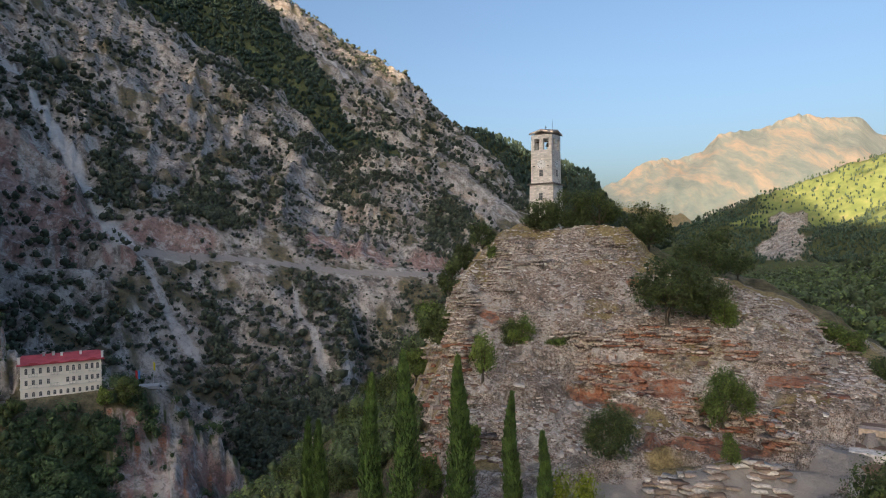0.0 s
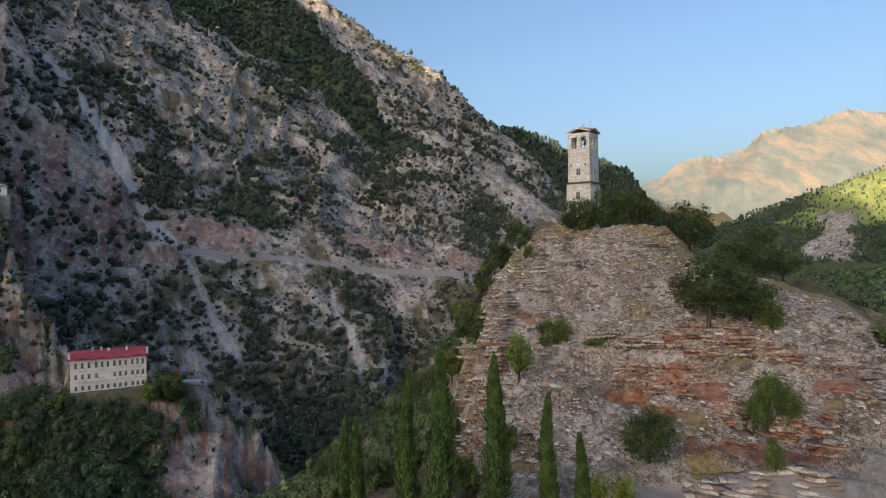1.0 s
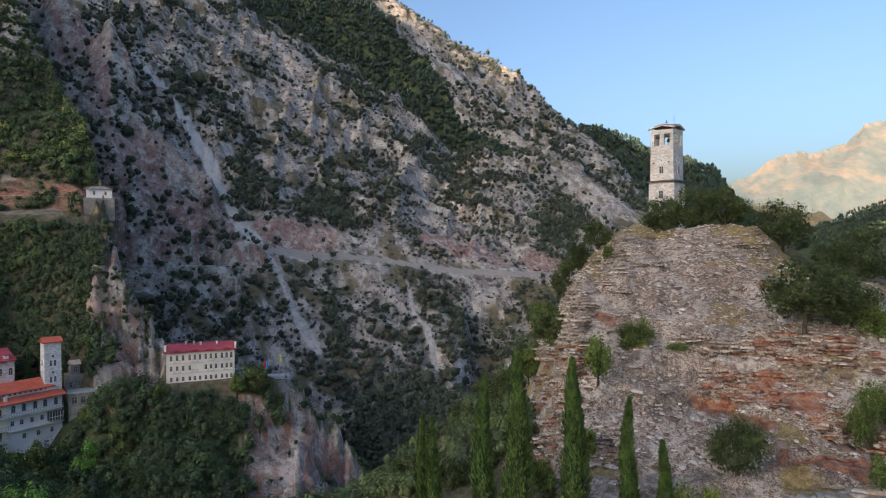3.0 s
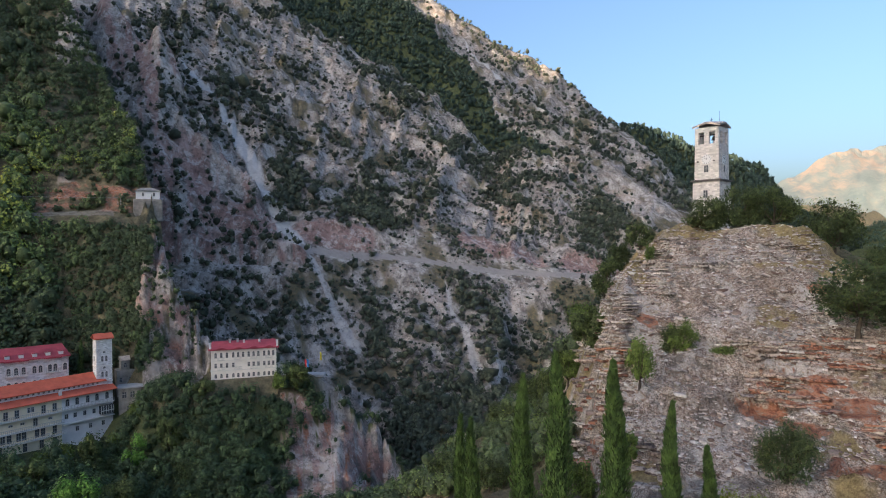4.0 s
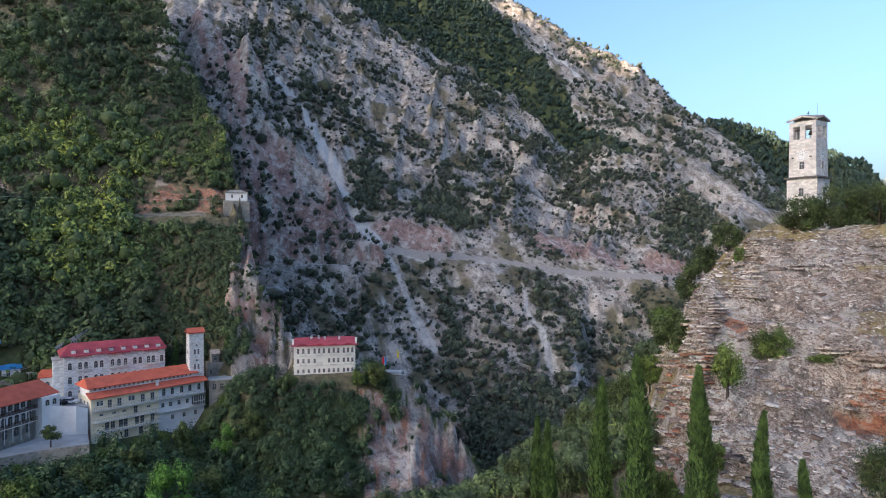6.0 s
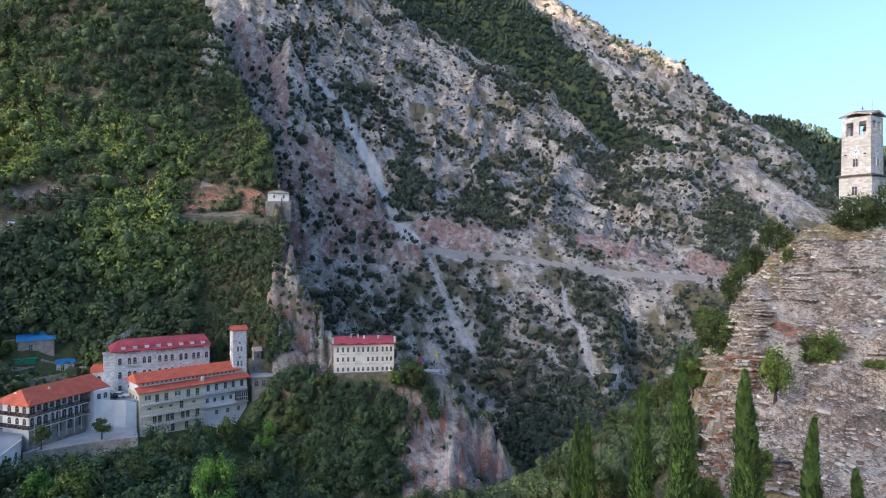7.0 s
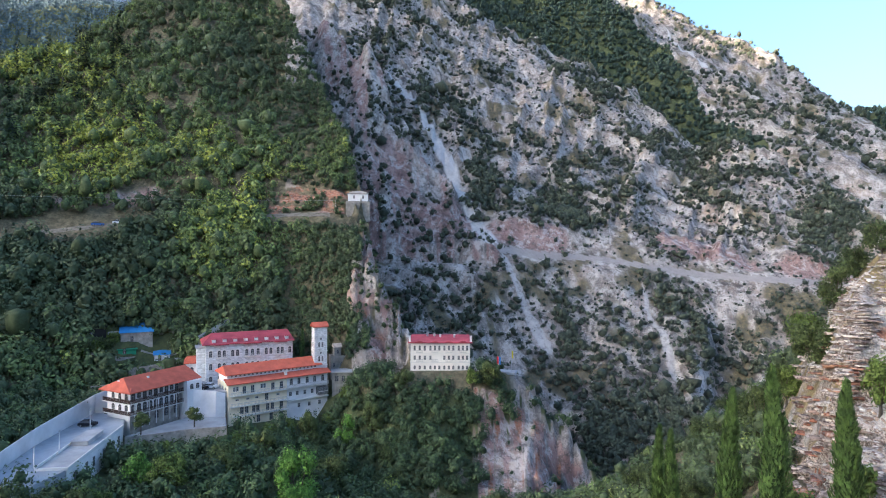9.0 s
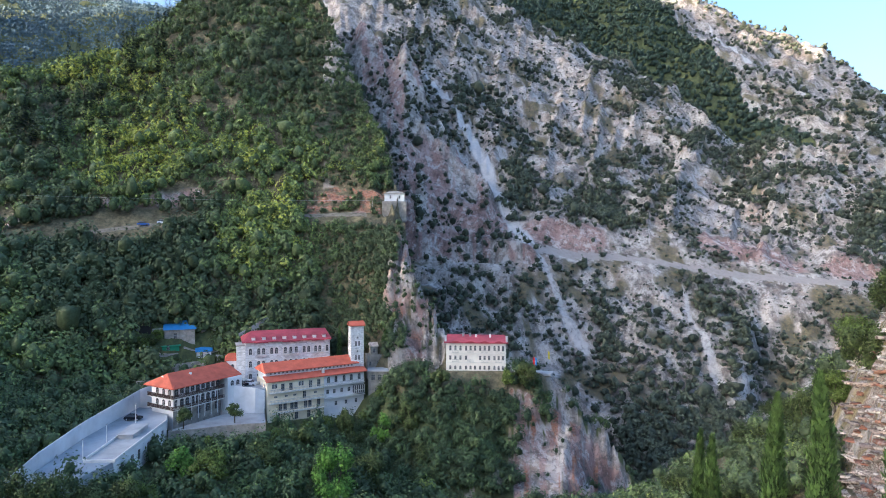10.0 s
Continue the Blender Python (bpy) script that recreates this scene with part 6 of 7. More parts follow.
bush("green bush at the knoll's end", -33.2, 96, 4.4, 3.0, tint=0.4, group="bushes on the knoll")
bush("dark bush at the knoll's end", -35.2, 88, 4.2, 3.6, mat="oak_leaf", group="bushes on the knoll")
bush("small bush on the knoll's shoulder", -4.4, 95, 1.8, 2.2, 0.09, 800, group="bushes on the knoll")
BANK = "trees on the bank"
for az, r, w, c, n, mat, tint in ((-3.6, 108, 5.2, 5.0, 2400, "oak_leaf", 0.6), (-1.9, 110, 4.0, 4.4, 1800, "oak_leaf", 0.5), (1.2, 104, 6.2, 6.6, 3000, "bush_leaf", 0.45), (-0.6, 103, 5.0, 7.0, 2600, "oak_leaf", 0.8),
                                  (0.6, 86, 6.0, 5.0, 3600, "oak_leaf", 0.9), (4.6, 96, 6.0, 6.0, 3000, "oak_leaf", 0.7), (2.6, 92, 4.4, 5.0, 2400, "bush_leaf", 0.5), (6.2, 104, 6.0, 5.0, 2600, "oak_leaf", 0.4),
                                  (8.6, 108, 5.6, 4.6, 2400, "oak_leaf", 0.5), (-3.5, 70, 2.6, 5.0, 2000, "bush_leaf", 0.8), (-2.4, 62, 2.6, 2.8, 1400, "bush_leaf", 0.7), (1.4, 60, 3.0, 4.2, 1800, "bush_leaf", 0.6),
                                  (9.8, 74, 4.0, 3.6, 2000, "oak_leaf", 0.4), (13.6, 84, 5.0, 4.6, 2400, "oak_leaf", 0.5)):
    tree("broadleaf_tree", "green broadleaf tree on the bank beside the knoll", az, r, w, c, 0.5, 0.14, n, mat, tint=tint, group=BANK)

front_bushes()
for az, r, w, h in ((43.4, 168, 6.4, 6.0), (42.9, 162, 6.0, 5.4), (42.3, 157, 5.6, 5.0), (44.2, 170, 5.0, 4.4), (43.7, 172, 4.6, 4.0), (42.0, 172, 4.6, 4.4), (41.6, 166, 5.6, 5.4), (36.2, 160, 6.0, 5.4), (35.4, 154, 6.0, 5.0), (34.6, 163, 5.6, 5.2), (37.0, 152, 6.4, 5.6), (38.4, 190, 4.6, 4.4), (37.2, 192, 4.0, 3.6)):
    bush("dark green bush on the slope below the guest house", az, r, w, h, 0.18, 1300, "oak_leaf", 0.35, group="bushes on the monastery slope")
VALLEY = "trees below the monastery"
for az, r, w, c, n, mat, tint in ((44.4, 132, 10.5, 13.0, 5200, "bright_leaf", 0.6), (40.2, 172, 6.0, 9.0, 2600, "bright_leaf", 0.7), (47.2, 162, 7.0, 6.5, 2800, "oak_leaf", 0.8), (43.4, 176, 6.0, 7.5, 2600, "oak_leaf", 0.7),
                                  (50.6, 150, 8.0, 7.0, 2800, "oak_leaf", 0.9), (41.2, 150, 9.0, 9.0, 2800, "oak_leaf", 0.6), (37.6, 172, 7.0, 8.0, 2600, "oak_leaf", 0.9), (54.8, 140, 9.0, 8.0, 3000, "bush_leaf", 0.5),
                                  (57.2, 146, 8.0, 7.0, 2800, "bright_leaf", 0.3), (60.5, 130, 10.0, 8.0, 3200, "bush_leaf", 0.3), (64.0, 122, 9.0, 9.0, 3000, "oak_leaf", 0.6), (34.8, 178, 6.0, 6.0, 2200, "oak_leaf", 0.6),
                                  (27.0, 180, 7.5, 6.5, 2800, "oak_leaf", 0.8), (28.6, 179, 4.0, 5.0, 1400, "bush_leaf", 0.6)):
    tree("broadleaf_tree", "tall green broadleaf tree on the slope below the monastery", az, r, w, c, 1.2, 0.24, n, mat, tint=tint, group=VALLEY)
for az, r, w, c in ((66.6, 117, 10.0, 12.0), (63.8, 119, 8.5, 9.5), (61.6, 126, 8.0, 8.0), (69.0, 118, 9.0, 11.0)):
    tree("broadleaf_tree", "dark green broadleaf tree below the car park", az, r, w, c, 1.5, 0.2, 2600, "oak_leaf", tint=0.45, group=VALLEY)
for az, r in ((57.0, 173.0), (52.9, 174.5)):
    tree("plane_tree", "small clipped round green tree on the terrace", az, r, 4.6, 3.8, 1.6, 0.16, 1800, "oak_leaf", tint=0.8, group="terrace trees", z=-47.5)
for az, r, top in ((39.75, 205, -28), (39.3, 205, -30), (43.9, 208, -27)):
    x, y = spot(az, r)
    c = cypress(az, r, top, 3.0, 2200)
    tagged(c, "tall dark cypress behind the bell tower", group="cypresses by the bell tower")


def conifers():
    """Dark firs that stand out of the broadleaf forest."""
    az = np.concatenate([rng.uniform(57, 69, 62), rng.uniform(50, 66, 22)])
    s = np.concatenate([rng.uniform(0.3, 0.85, 62), rng.uniform(0.94, 1.0, 22)])
    la, lb = LINES["LM"][2], LINES["LM"][-1]
    r = np.interp(az, la[:, 0], la[:, 1]) * (1 - s) + np.interp(az, lb[:, 0], lb[:, 1]) * s
    x, y = -r * np.sin(np.radians(az)), r * np.cos(np.radians(az))
    z = height(x, y)
    n, out, tints = 150, [], []
    for px, py, pz in zip(x, y, z):
        tall = rng.uniform(13, 20)
        h = rng.uniform(0.08, 1, n)
        a = rng.uniform(0, 6.283, n)
        rad = tall * 0.17 * (1 - h) * (0.75 + 0.25 * np.sin(h * 40)) * rng.uniform(0.5, 1.1, n) + 0.1
        p = np.stack([px + rad * np.cos(a), py + rad * np.sin(a), pz + h * tall], 1)
        o = np.stack([np.cos(a), np.sin(a), -0.35 + 0 * a], 1)
        sd = np.stack([-np.sin(a), np.cos(a), 0 * a], 1)
        w = 0.25 + 0.55 * (1 - h)[:, None]
        out.append(np.stack([p - sd * w, p - o * w * 0.5, p + sd * w, p + o * w * 1.2], 1).reshape(-1, 3))
    q = np.concatenate(out)
    tagged(new("firs", leaf_mesh("firs", q, MAT["fir"], 0.3)), "dark green firs among the broadleaf forest", "vegetation", kind="stuff")


conifers()

# ---- terraces, walls, sheds, vehicles, poles ----
def poly(points, z):
    return [(*spot(a, r), z) for a, r in points]


def wall_strip(name, label, line, low, thick=0.5, mat="concrete", parent=None, kind="structure"):
    """A wall along (bearing, distance, top height), down by low."""
    bm = bmesh.new()
    rows = []
    for a, r, z in line:
        x, y = spot(a, r)
        x2, y2 = spot(a, r + thick)
        rows.append([bm.verts.new(p) for p in ((x, y, z - low), (x, y, z), (x2, y2, z), (x2, y2, z - low))])
    for p, q in zip(rows, rows[1:]):
        for i in range(4):
            bm.faces.new((p[i], p[(i + 1) % 4], q[(i + 1) % 4], q[i]))
    bm.faces.new(rows[0][::-1])
    bm.faces.new(rows[-1])
    bmesh.ops.recalc_face_normals(bm, faces=bm.faces[:])
    me = baked(name, bm)
    me.materials.append(MAT[mat])
    return tagged(new(name, me), label, "wall", kind=kind)


def flat(name, label, points, z, thick, mat):
    me = slab(name, poly(points, z), thick)
    me.materials.append(MAT[mat])
    return tagged(new(name, me), label, "pavement", kind="structure")


flat("pavement_car_park", "pale blue-grey concrete car park beside the lodge", [(58.4, 173.2), (62.1, 145.5), (65.2, 137), (68.2, 124), (70.5, 128), (67.4, 147), (64.3, 166), (60.4, 190), (58.0, 184)], -45.0, 3.0, "paving")
wall_strip("retaining_wall", "tall pale concrete retaining wall above the car park", [(59.0, 192.5, -39.2), (60.3, 190.4, -40.3), (64.3, 166.4, -41.4), (67.4, 147.5, -41.8), (70.4, 128.5, -42.0)], 6, 0.6, "pale_wall")
wall_strip("retaining_wall_court", "grey concrete retaining wall under the terrace", [(58.2, 170.6, -47.2), (56.0, 170.8, -47.3), (53.7, 172, -47.4), (50.3, 171.5, -47.4)], 7, 0.5, "rubble")
flat("pavement_terrace", "pale concrete terrace in front of the lodge", [(58.2, 173), (58.2, 171.0), (56.0, 171.2), (53.7, 172.4), (50.3, 171.9), (50.4, 182), (53.6, 185)], -47.6, 4.0, "concrete")
flat("pavement_court", "pale paved court with parked cars", [(53.4, 187.5), (50.3, 185), (50.2, 198), (53.2, 204)], -41.2, 6.0, "paving")
wall_strip("court_wall", "white rendered wall round the court", [(53.6, 186.9, -40.2), (51.2, 183.2, -40.6), (50.4, 183.8, -41.6)], 8, 0.3, "white")
wall_strip("slope_wall", "pale concrete ramp wall on the slope behind", [(52.6, 214, -29.5), (51.0, 217, -26.4), (49.0, 221, -22.5), (47.6, 224, -20.6), (46.9, 224, -22.6)], 7, 0.6, "concrete")
wall_strip("crag_wall", "low stone parapet along the path to the white house", [(38.8, 196, -38.2), (37.0, 191, -38.0), (35.0, 188, -37.9), (34.4, 187, -37.9)], 2.2, 0.5, "rubble")
wall_strip("foot_wall", "pale stone footing under the white house", [(34.3, 188.2, -38.3), (31.5, 187.6, -38.5), (28.6, 188, -38.5)], 3, 0.8, "rubble")
flat("pavement_lookout", "small concrete lookout platform with flags", [(26.7, 186), (24.7, 184.5), (24.5, 188.5), (26.6, 190)], -37.6, 0.7, "concrete")


def annex():
    """The flat-roofed white building that carries the end of the car park."""
    t, L = thing("terrace_building", "white flat-roofed building under the car park edge", "building", spot(62.2, 144.9), spot(58.3, 172.6), -49.2)
    link("wall", boxes("wall", [(0, L, 0, 3.5, -5, 4.0)]), MAT["white"], t)
    link("parapet", boxes("parapet", [(-0.2, L + 0.2, -0.2, 0.1, 4.0, 4.75), (-0.2, 0.1, 0.1, 6.0, 4.0, 4.75)]), MAT["trim"], t)
    link("flat_roof", boxes("flat_roof", [(0.3, L * 0.8, 0.3, 6.0, 4.22, 4.4)]), MAT["concrete"], t, "grey concrete roof deck")
    link("parapet", boxes("parapet", [(0.3, L * 0.8, 6.0, 6.25, 4.22, 4.9)]), MAT["trim"], t)
    link("stair_head", boxes("stair_head", [(L * 0.5, L * 0.78, 2.2, 5.6, 4.4, 5.3), (L * 0.49, L * 0.79, 2.0, 5.8, 5.3, 5.45)]), MAT["concrete"], t, "low concrete stair head")
    k = window_meshes(0.9, 2.0, False, 0.06)
    for f in (0.12, 0.3, 0.42, 0.6, 0.78, 0.9):
        put_window(k, t, L * f, 0.6, 0.0, 0, MAT["shutter"])
    for f, h in ((0.06, 4.2), (0.42, 4.2), (0.95, 4.6)):
        p = new("lamp_post")
        p.matrix_world = t.matrix_world @ pose(L * f, 7.0, 4.2)
        tagged(p, "thin white lamp post on the car park", "lamp post", "car park lamps")
        link("post", tubes("post", [([(0, 0, 0), (0, 0, h)], [0.09, 0.06])]), MAT["trim"], p)
        link("lamp_head", boxes("lamp_head", [(-0.15, 0.45, -0.12, 0.12, h, h + 0.12)]), MAT["sash"], p)


annex()


def car(label, x, y, z, rz, paint):
    t = new("car")
    t.matrix_world = pose(x, y, z, 0, 0, rz)
    tagged(t, label, "car", "parked cars")
    side = [(-2.05, 0.35), (2.05, 0.35), (2.1, 0.75), (1.9, 0.9), (1.05, 0.98), (-1.95, 1.0), (-2.1, 0.8)]
    link("body", prism("body", side, -0.85, 0.85), MAT[paint], t)
    cab = [(-1.85, 0.99), (1.0, 0.97), (0.35, 1.45), (-1.3, 1.48)]
    c = link("cabin_glass", prism("cabin_glass", cab, -0.74, 0.74), MAT["glass"], t)
    link("car_roof", prism("car_roof", [(-1.32, 1.47), (0.36, 1.44), (0.25, 1.5), (-1.2, 1.54)], -0.72, 0.72), MAT[paint], t)
    bm = bmesh.new()
    bmesh.ops.create_cone(bm, cap_ends=True, segments=14, radius1=0.33, radius2=0.33, depth=0.22)
    w = baked("wheel", bm)
    w.transform(Matrix.Rotation(radians(90), 4, "X"))
    bm = bmesh.new()
    bmesh.ops.create_cone(bm, cap_ends=True, segments=10, radius1=0.19, radius2=0.19, depth=0.24)
    rim = baked("rim", bm)
    rim.transform(Matrix.Rotation(radians(90), 4, "X"))
    for wx in (-1.3, 1.3):
        for wy in (-0.8, 0.8):
            o = link("wheel", w, MAT["iron"], t, "", (wx, wy, 0.33))
            link("rim", rim, MAT["sash"], o)


MAT["paint_black"] = plain("black_car_paint", (0.02, 0.02, 0.025), 0.25, 0.02)
MAT["paint_white"] = plain("white_car_paint", (0.75, 0.76, 0.78), 0.3, 0.02)
MAT["paint_blue"] = plain("blue_car_paint", (0.06, 0.14, 0.40), 0.3, 0.02)
car("black car parked on the concrete car park", *spot(60.8, 177), -45.0, 35, "paint_black")
car("white car parked in the monastery court", *spot(51.6, 190), -41.2, 25, "paint_white")
car("dark car parked in the monastery court", *spot(52.4, 189.5), -41.2, 25, "paint_black")
for az, r, paint, name in ((60.1, 252, "paint_blue", "blue"), (58.6, 252, "paint_white", "white")):
    x, y = spot(az, r)
    car(f"{name} car parked on the upper road", x, y, height_at(x, y), 60, paint)


def flag_pole(label, az, r, z, tall, mats):
    t = new("flagpole")
    x, y = spot(az, r)
    t.matrix_world = pose(x, y, z, 0, 0, az)
    tagged(t, label, "flag", "flags on the lookout")
    link("pole", tubes("pole", [([(0, 0, 0), (0, 0, tall)], [0.07, 0.04])]), MAT["sash"], t)
    for i, mname in enumerate(mats):
        x0 = -0.05 - 0.55 * (len(mats) - 1) + 0.6 * i
        xs = np.linspace(0, 1, 7)
        v, f = [], []
        for j, u in enumerate(xs):
            for dy in (-0.02, 0.02):
                v += [(x0 + 0.55 * u, 0.14 * math.sin(u * 7) + dy, tall - 0.1 - 0.5 * u), (x0 + 0.55 * u, 0.14 * math.sin(u * 7 + 0.6) + dy, tall - 2.4 - 0.3 * u)]
        for j in range(6):
            a = 4 * j
            f += [(a, a + 4, a + 5, a + 1), (a + 3, a + 7, a + 6, a + 2), (a, a + 2, a + 6, a + 4), (a + 1, a + 5, a + 7, a + 3)]
        f += [(0, 1, 3, 2), (24, 26, 27, 25)]
        me = bpy.data.meshes.new("flag_cloth")
        me.from_pydata(v, [], f)
        link("flag_cloth", me, MAT[mname], t)


flag_pole("red and blue flags hanging on a pole", 26.15, 187.5, -37.6, 4.4, ("flag_red", "flag_blue"))
flag_pole("yellow flag hanging on a tall pole", 25.0, 187, -37.6, 6.4, ("flag_yellow",))


def shed(label, az, r, w, d, h, roof, wall="rubble", rise=0.4):
    x, y = spot(az, r)
    z = height_at(x, y)
    a = radians(az)
    p1, p2 = (x - w / 2 * math.cos(a), y - w / 2 * math.sin(a)), (x + w / 2 * math.cos(a), y + w / 2 * math.sin(a))
    t, L = thing("shed", label, "shed", p1, p2, z, "sheds above the lodge")
    link("wall", boxes("wall", [(0, L, 0, d, -2.5, h)]), MAT[wall], t)
    link("roof", slab("roof", [(-0.4, -0.4, h + 0.1), (L + 0.4, -0.4, h + 0.1), (L + 0.4, d + 0.4, h + 0.1 + rise), (-0.4, d + 0.4, h + 0.1 + rise)], 0.08), MAT[roof], t)
    k = window_meshes(0.8, 1.6, False, 0.05)
    put_window(k, t, L * 0.35, 0.2, 0, 0, MAT["shutter"])
    return t


shed("low shed with a bright blue sheet roof", 57.3, 218, 9.0, 5.0, 3.0, "blue_sheet", "rubble", 2.6)
shed("dark sheet-roofed shed among the trees", 60.3, 219, 6.0, 4, 3.0, "iron", "iron", 1.6)
shed("low shed with blue sheeting", 55.4, 215, 4.4, 3.0, 2.0, "blue_sheet", "white", 1.4)
shed("green netted pen beside the shed", 58.0, 215.5, 5.0, 3.4, 1.4, "green_sheet", "green_sheet", 0.4)
shed("small grey concrete shed", 53.8, 214, 4.0, 3.0, 1.8, "concrete", "concrete", 0.3)
wall_strip("garden_wall", "grey rubble terrace wall above the lodge", [(60.6, 203, -40.5), (57.6, 202, -40.0), (55.2, 203, -39.6), (53.6, 205, -39.0)], 3, 0.5, "rubble")
wall_strip("garden_wall_upper", "grey rubble terrace wall below the sheds", [(60.2, 209, -37.4), (57.6, 208.5, -37.2), (55.0, 209.5, -36.6)], 3, 0.5, "rubble")


GARDEN = "garden bushes by the sheds"
for i in range(26):
    az, r = 53.2 + 8.2 * ((i * 0.618) % 1.0), 213.5 + 11.5 * ((i * 0.377 + 0.1) % 1.0)
    if 56.0 < az < 58.8 and r < 220.5:
        continue
    h = 2.0 + 2.4 * ((i * 0.271) % 1.0) + (1.6 if r > 221 else 0.0)
    bush("green garden bush among the sheds above the lodge", az, r, h * 1.15, h, 0.2, 520, "oak_leaf" if i % 3 else "bush_leaf", 0.45, group=GARDEN)
for az, r, n in ((60.6, 214.5, 3.2), (57.0, 216.0, 3.4), (59.4, 219.5, 2.6), (55.6, 220.5, 2.4)):
    line = [(az - n * k / 4, r + 0.5 * math.sin(2.1 * k), height_at(*spot(az - n * k / 4, r)) + 0.8) for k in range(5)]
    wall_strip("garden_wall_low", "low grey rubble garden wall", line, 2.6, 0.5, "rubble")


def chapel():
    x, y = spot(39.0, 240)
    # height fitted to the camera's view; the ground lies lower
    z = 16.4
    t, L = thing("chapel", "small grey stone chapel on the spur beside the road", "chapel", (x - 3.0, y - 2.3), (x + 2.9, y + 2.5), z)
    link("wall", boxes("wall", [(0, L, 0, 5, -0.2, 2.7)]), MAT["white"], t)
    # block added to fill the gap between chapel and ground
    link("gap_block", boxes("gap_block", [(-0.8, L + 0.8, -0.8, 5.8, -8, -0.2)], 0.2), MAT["rubble"], t, "rough stone block added under the chapel")
    link("roof", gable_roof("roof", -0.4, L + 0.4, -0.4, 5.4, 2.7, 1.2, 0.2, 2.4, 2.4), MAT["rubble"], t, "low stone slab roof")
    k = window_meshes(0.6, 1.2, True, 0.1)
    for f in (0.3, 0.75):
        put_window(k, t, L * f, 0.8)


chapel()


def ruins():
    """Old rubble walls and terraces beside the bell tower."""
    t, L = thing("old_stone_house", "old rubble stone building on a terrace below the cliff", "house", spot(41.3, 196), spot(39.6, 196), -48.0)
    link("wall", boxes("wall", [(0, L, 0, 5, -6, 8.2)]), MAT["rubble"], t)
    link("terrace_edge", boxes("terrace_edge", [(-0.3, L + 0.4, -0.4, 5.2, 8.2, 8.5)]), MAT["concrete"], t)
    k = window_meshes(1.1, 1.6, False, 0.08)
    for f, z in ((0.25, 5.6), (0.6, 5.6), (0.45, 1.6)):
        put_window(k, t, L * f, z, 0, 0, MAT["rubble"])
    t, L = thing("old_stone_house", "old stone shrine with a small roof against the cliff", "house", spot(41.4, 203), spot(39.8, 204), -40.5)
    link("wall", boxes("wall", [(0, L, 0, 4, -6, 4.6), (1.2, 3.4, 0.4, 4, 4.6, 7.4)]), MAT["rubble"], t)
    link("roof", gable_roof("roof", 0.9, 3.7, 0.1, 4.2, 7.4, 1.0, 0.15), MAT["tower_roof"], t)
    for x, z in ((1.0, 1.2), (3.4, 1.2), (2.3, 5.3)):
        put_window(window_meshes(0.7, 1.3, True, 0.08), t, x, z, 0.0 if z < 4 else 0.4, 0, MAT["rubble"])


ruins()


def mountain_hut():
    x, y = spot(-3.25, 505)
    t, L = thing("mountain_hut", "small hut with an orange roof on the far slope", "hut", (x - 3.4, y), (x + 3.4, y), height_at(x, y))
    link("wall", boxes("wall", [(0, L, 0, 5, -2, 2.6)]), MAT["rubble"], t)
    link("roof", gable_roof("roof", -0.5, L + 0.5, -0.5, 5.5, 2.7, 2.0, 0.2, 1.0, 1.0), MAT["roof"], t)
    put_window(window_meshes(0.8, 1.2), t, L * 0.5, 0.8)


mountain_hut()


def cable():
    a, b = spot(73.5, 240), spot(41.0, 243)
    pts = []
    for u in np.linspace(0, 1, 24):
        pts.append((a[0] + (b[0] - a[0]) * u, a[1] + (b[1] - a[1]) * u, 14.6 + 2.0 * u - 3.0 * 4 * u * (1 - u) * 0.25))
    for i, (x, y, z) in enumerate((pts[0], pts[-1])):
        p = new("utility_pole")
        g = height_at(x, y)
        p.matrix_world = pose(x, y, g)
        tagged(p, "thin grey pole that carries a cable above the road", "pole", "cable poles")
        link("pole", tubes("pole", [([(0, 0, -0.5), (0, 0, max(1.0, z - g))], [0.12, 0.08])]), MAT["sash"], p)
    me = tubes("cable", [(pts, [0.03] * len(pts))], 4)
    me.materials.append(MAT["sash"])
    tagged(new("cable", me), "thin pale cable strung above the valley road", "cable")


cable()

# ---- loose stones and ledges of the knoll ----


def stone_material():
    m, n, k, b = material("pale_bedded_limestone", 0.95)
    co = n.new("ShaderNodeTexCoord").outputs["Object"]
    info = n.new("ShaderNodeObjectInfo").outputs["Random"]
    isl = n.new("ShaderNodeNewGeometry").outputs["Random Per Island"]
    pick = calc(m, "FRACT", calc_free(m, "ADD", info, isl))
    c = ramp(m, pick, [(0.0, (0.16, 0.10, 0.075)), (0.35, (0.42, 0.31, 0.235)), (0.7, (0.62, 0.53, 0.45)), (1.0, (0.80, 0.75, 0.69))])
    c = mix(m, calc(m, "MULTIPLY", ramp(m, noise_node(m, 3.0, 6, 0.7, co), [(0.4, grey(1)), (0.55, grey(0))]), 0.5), c, (0.20, 0.15, 0.12))
    k.new(c, b.inputs["Base Color"])
    bump(m, noise_node(m, 6.0, 5, 0.7, co), 0.6, 0.05)
    return m


def calc_free(m, op, a, b):
    o = calc(m, op, a, b)
    o.node.use_clamp = False
    return o


MAT["stone"] = stone_material()
SLAB_V = np.array([(-1, -1, -1), (1, -1, -1), (1, 1, -1), (-1, 1, -1), (-1, -1, 1), (1, -1, 1), (1, 1, 1), (-1, 1, 1)], float) * 0.5
SLAB_F = np.array([(0, 3, 2, 1), (4, 5, 6, 7), (0, 1, 5, 4), (1, 2, 6, 5), (2, 3, 7, 6), (3, 0, 4, 7)])


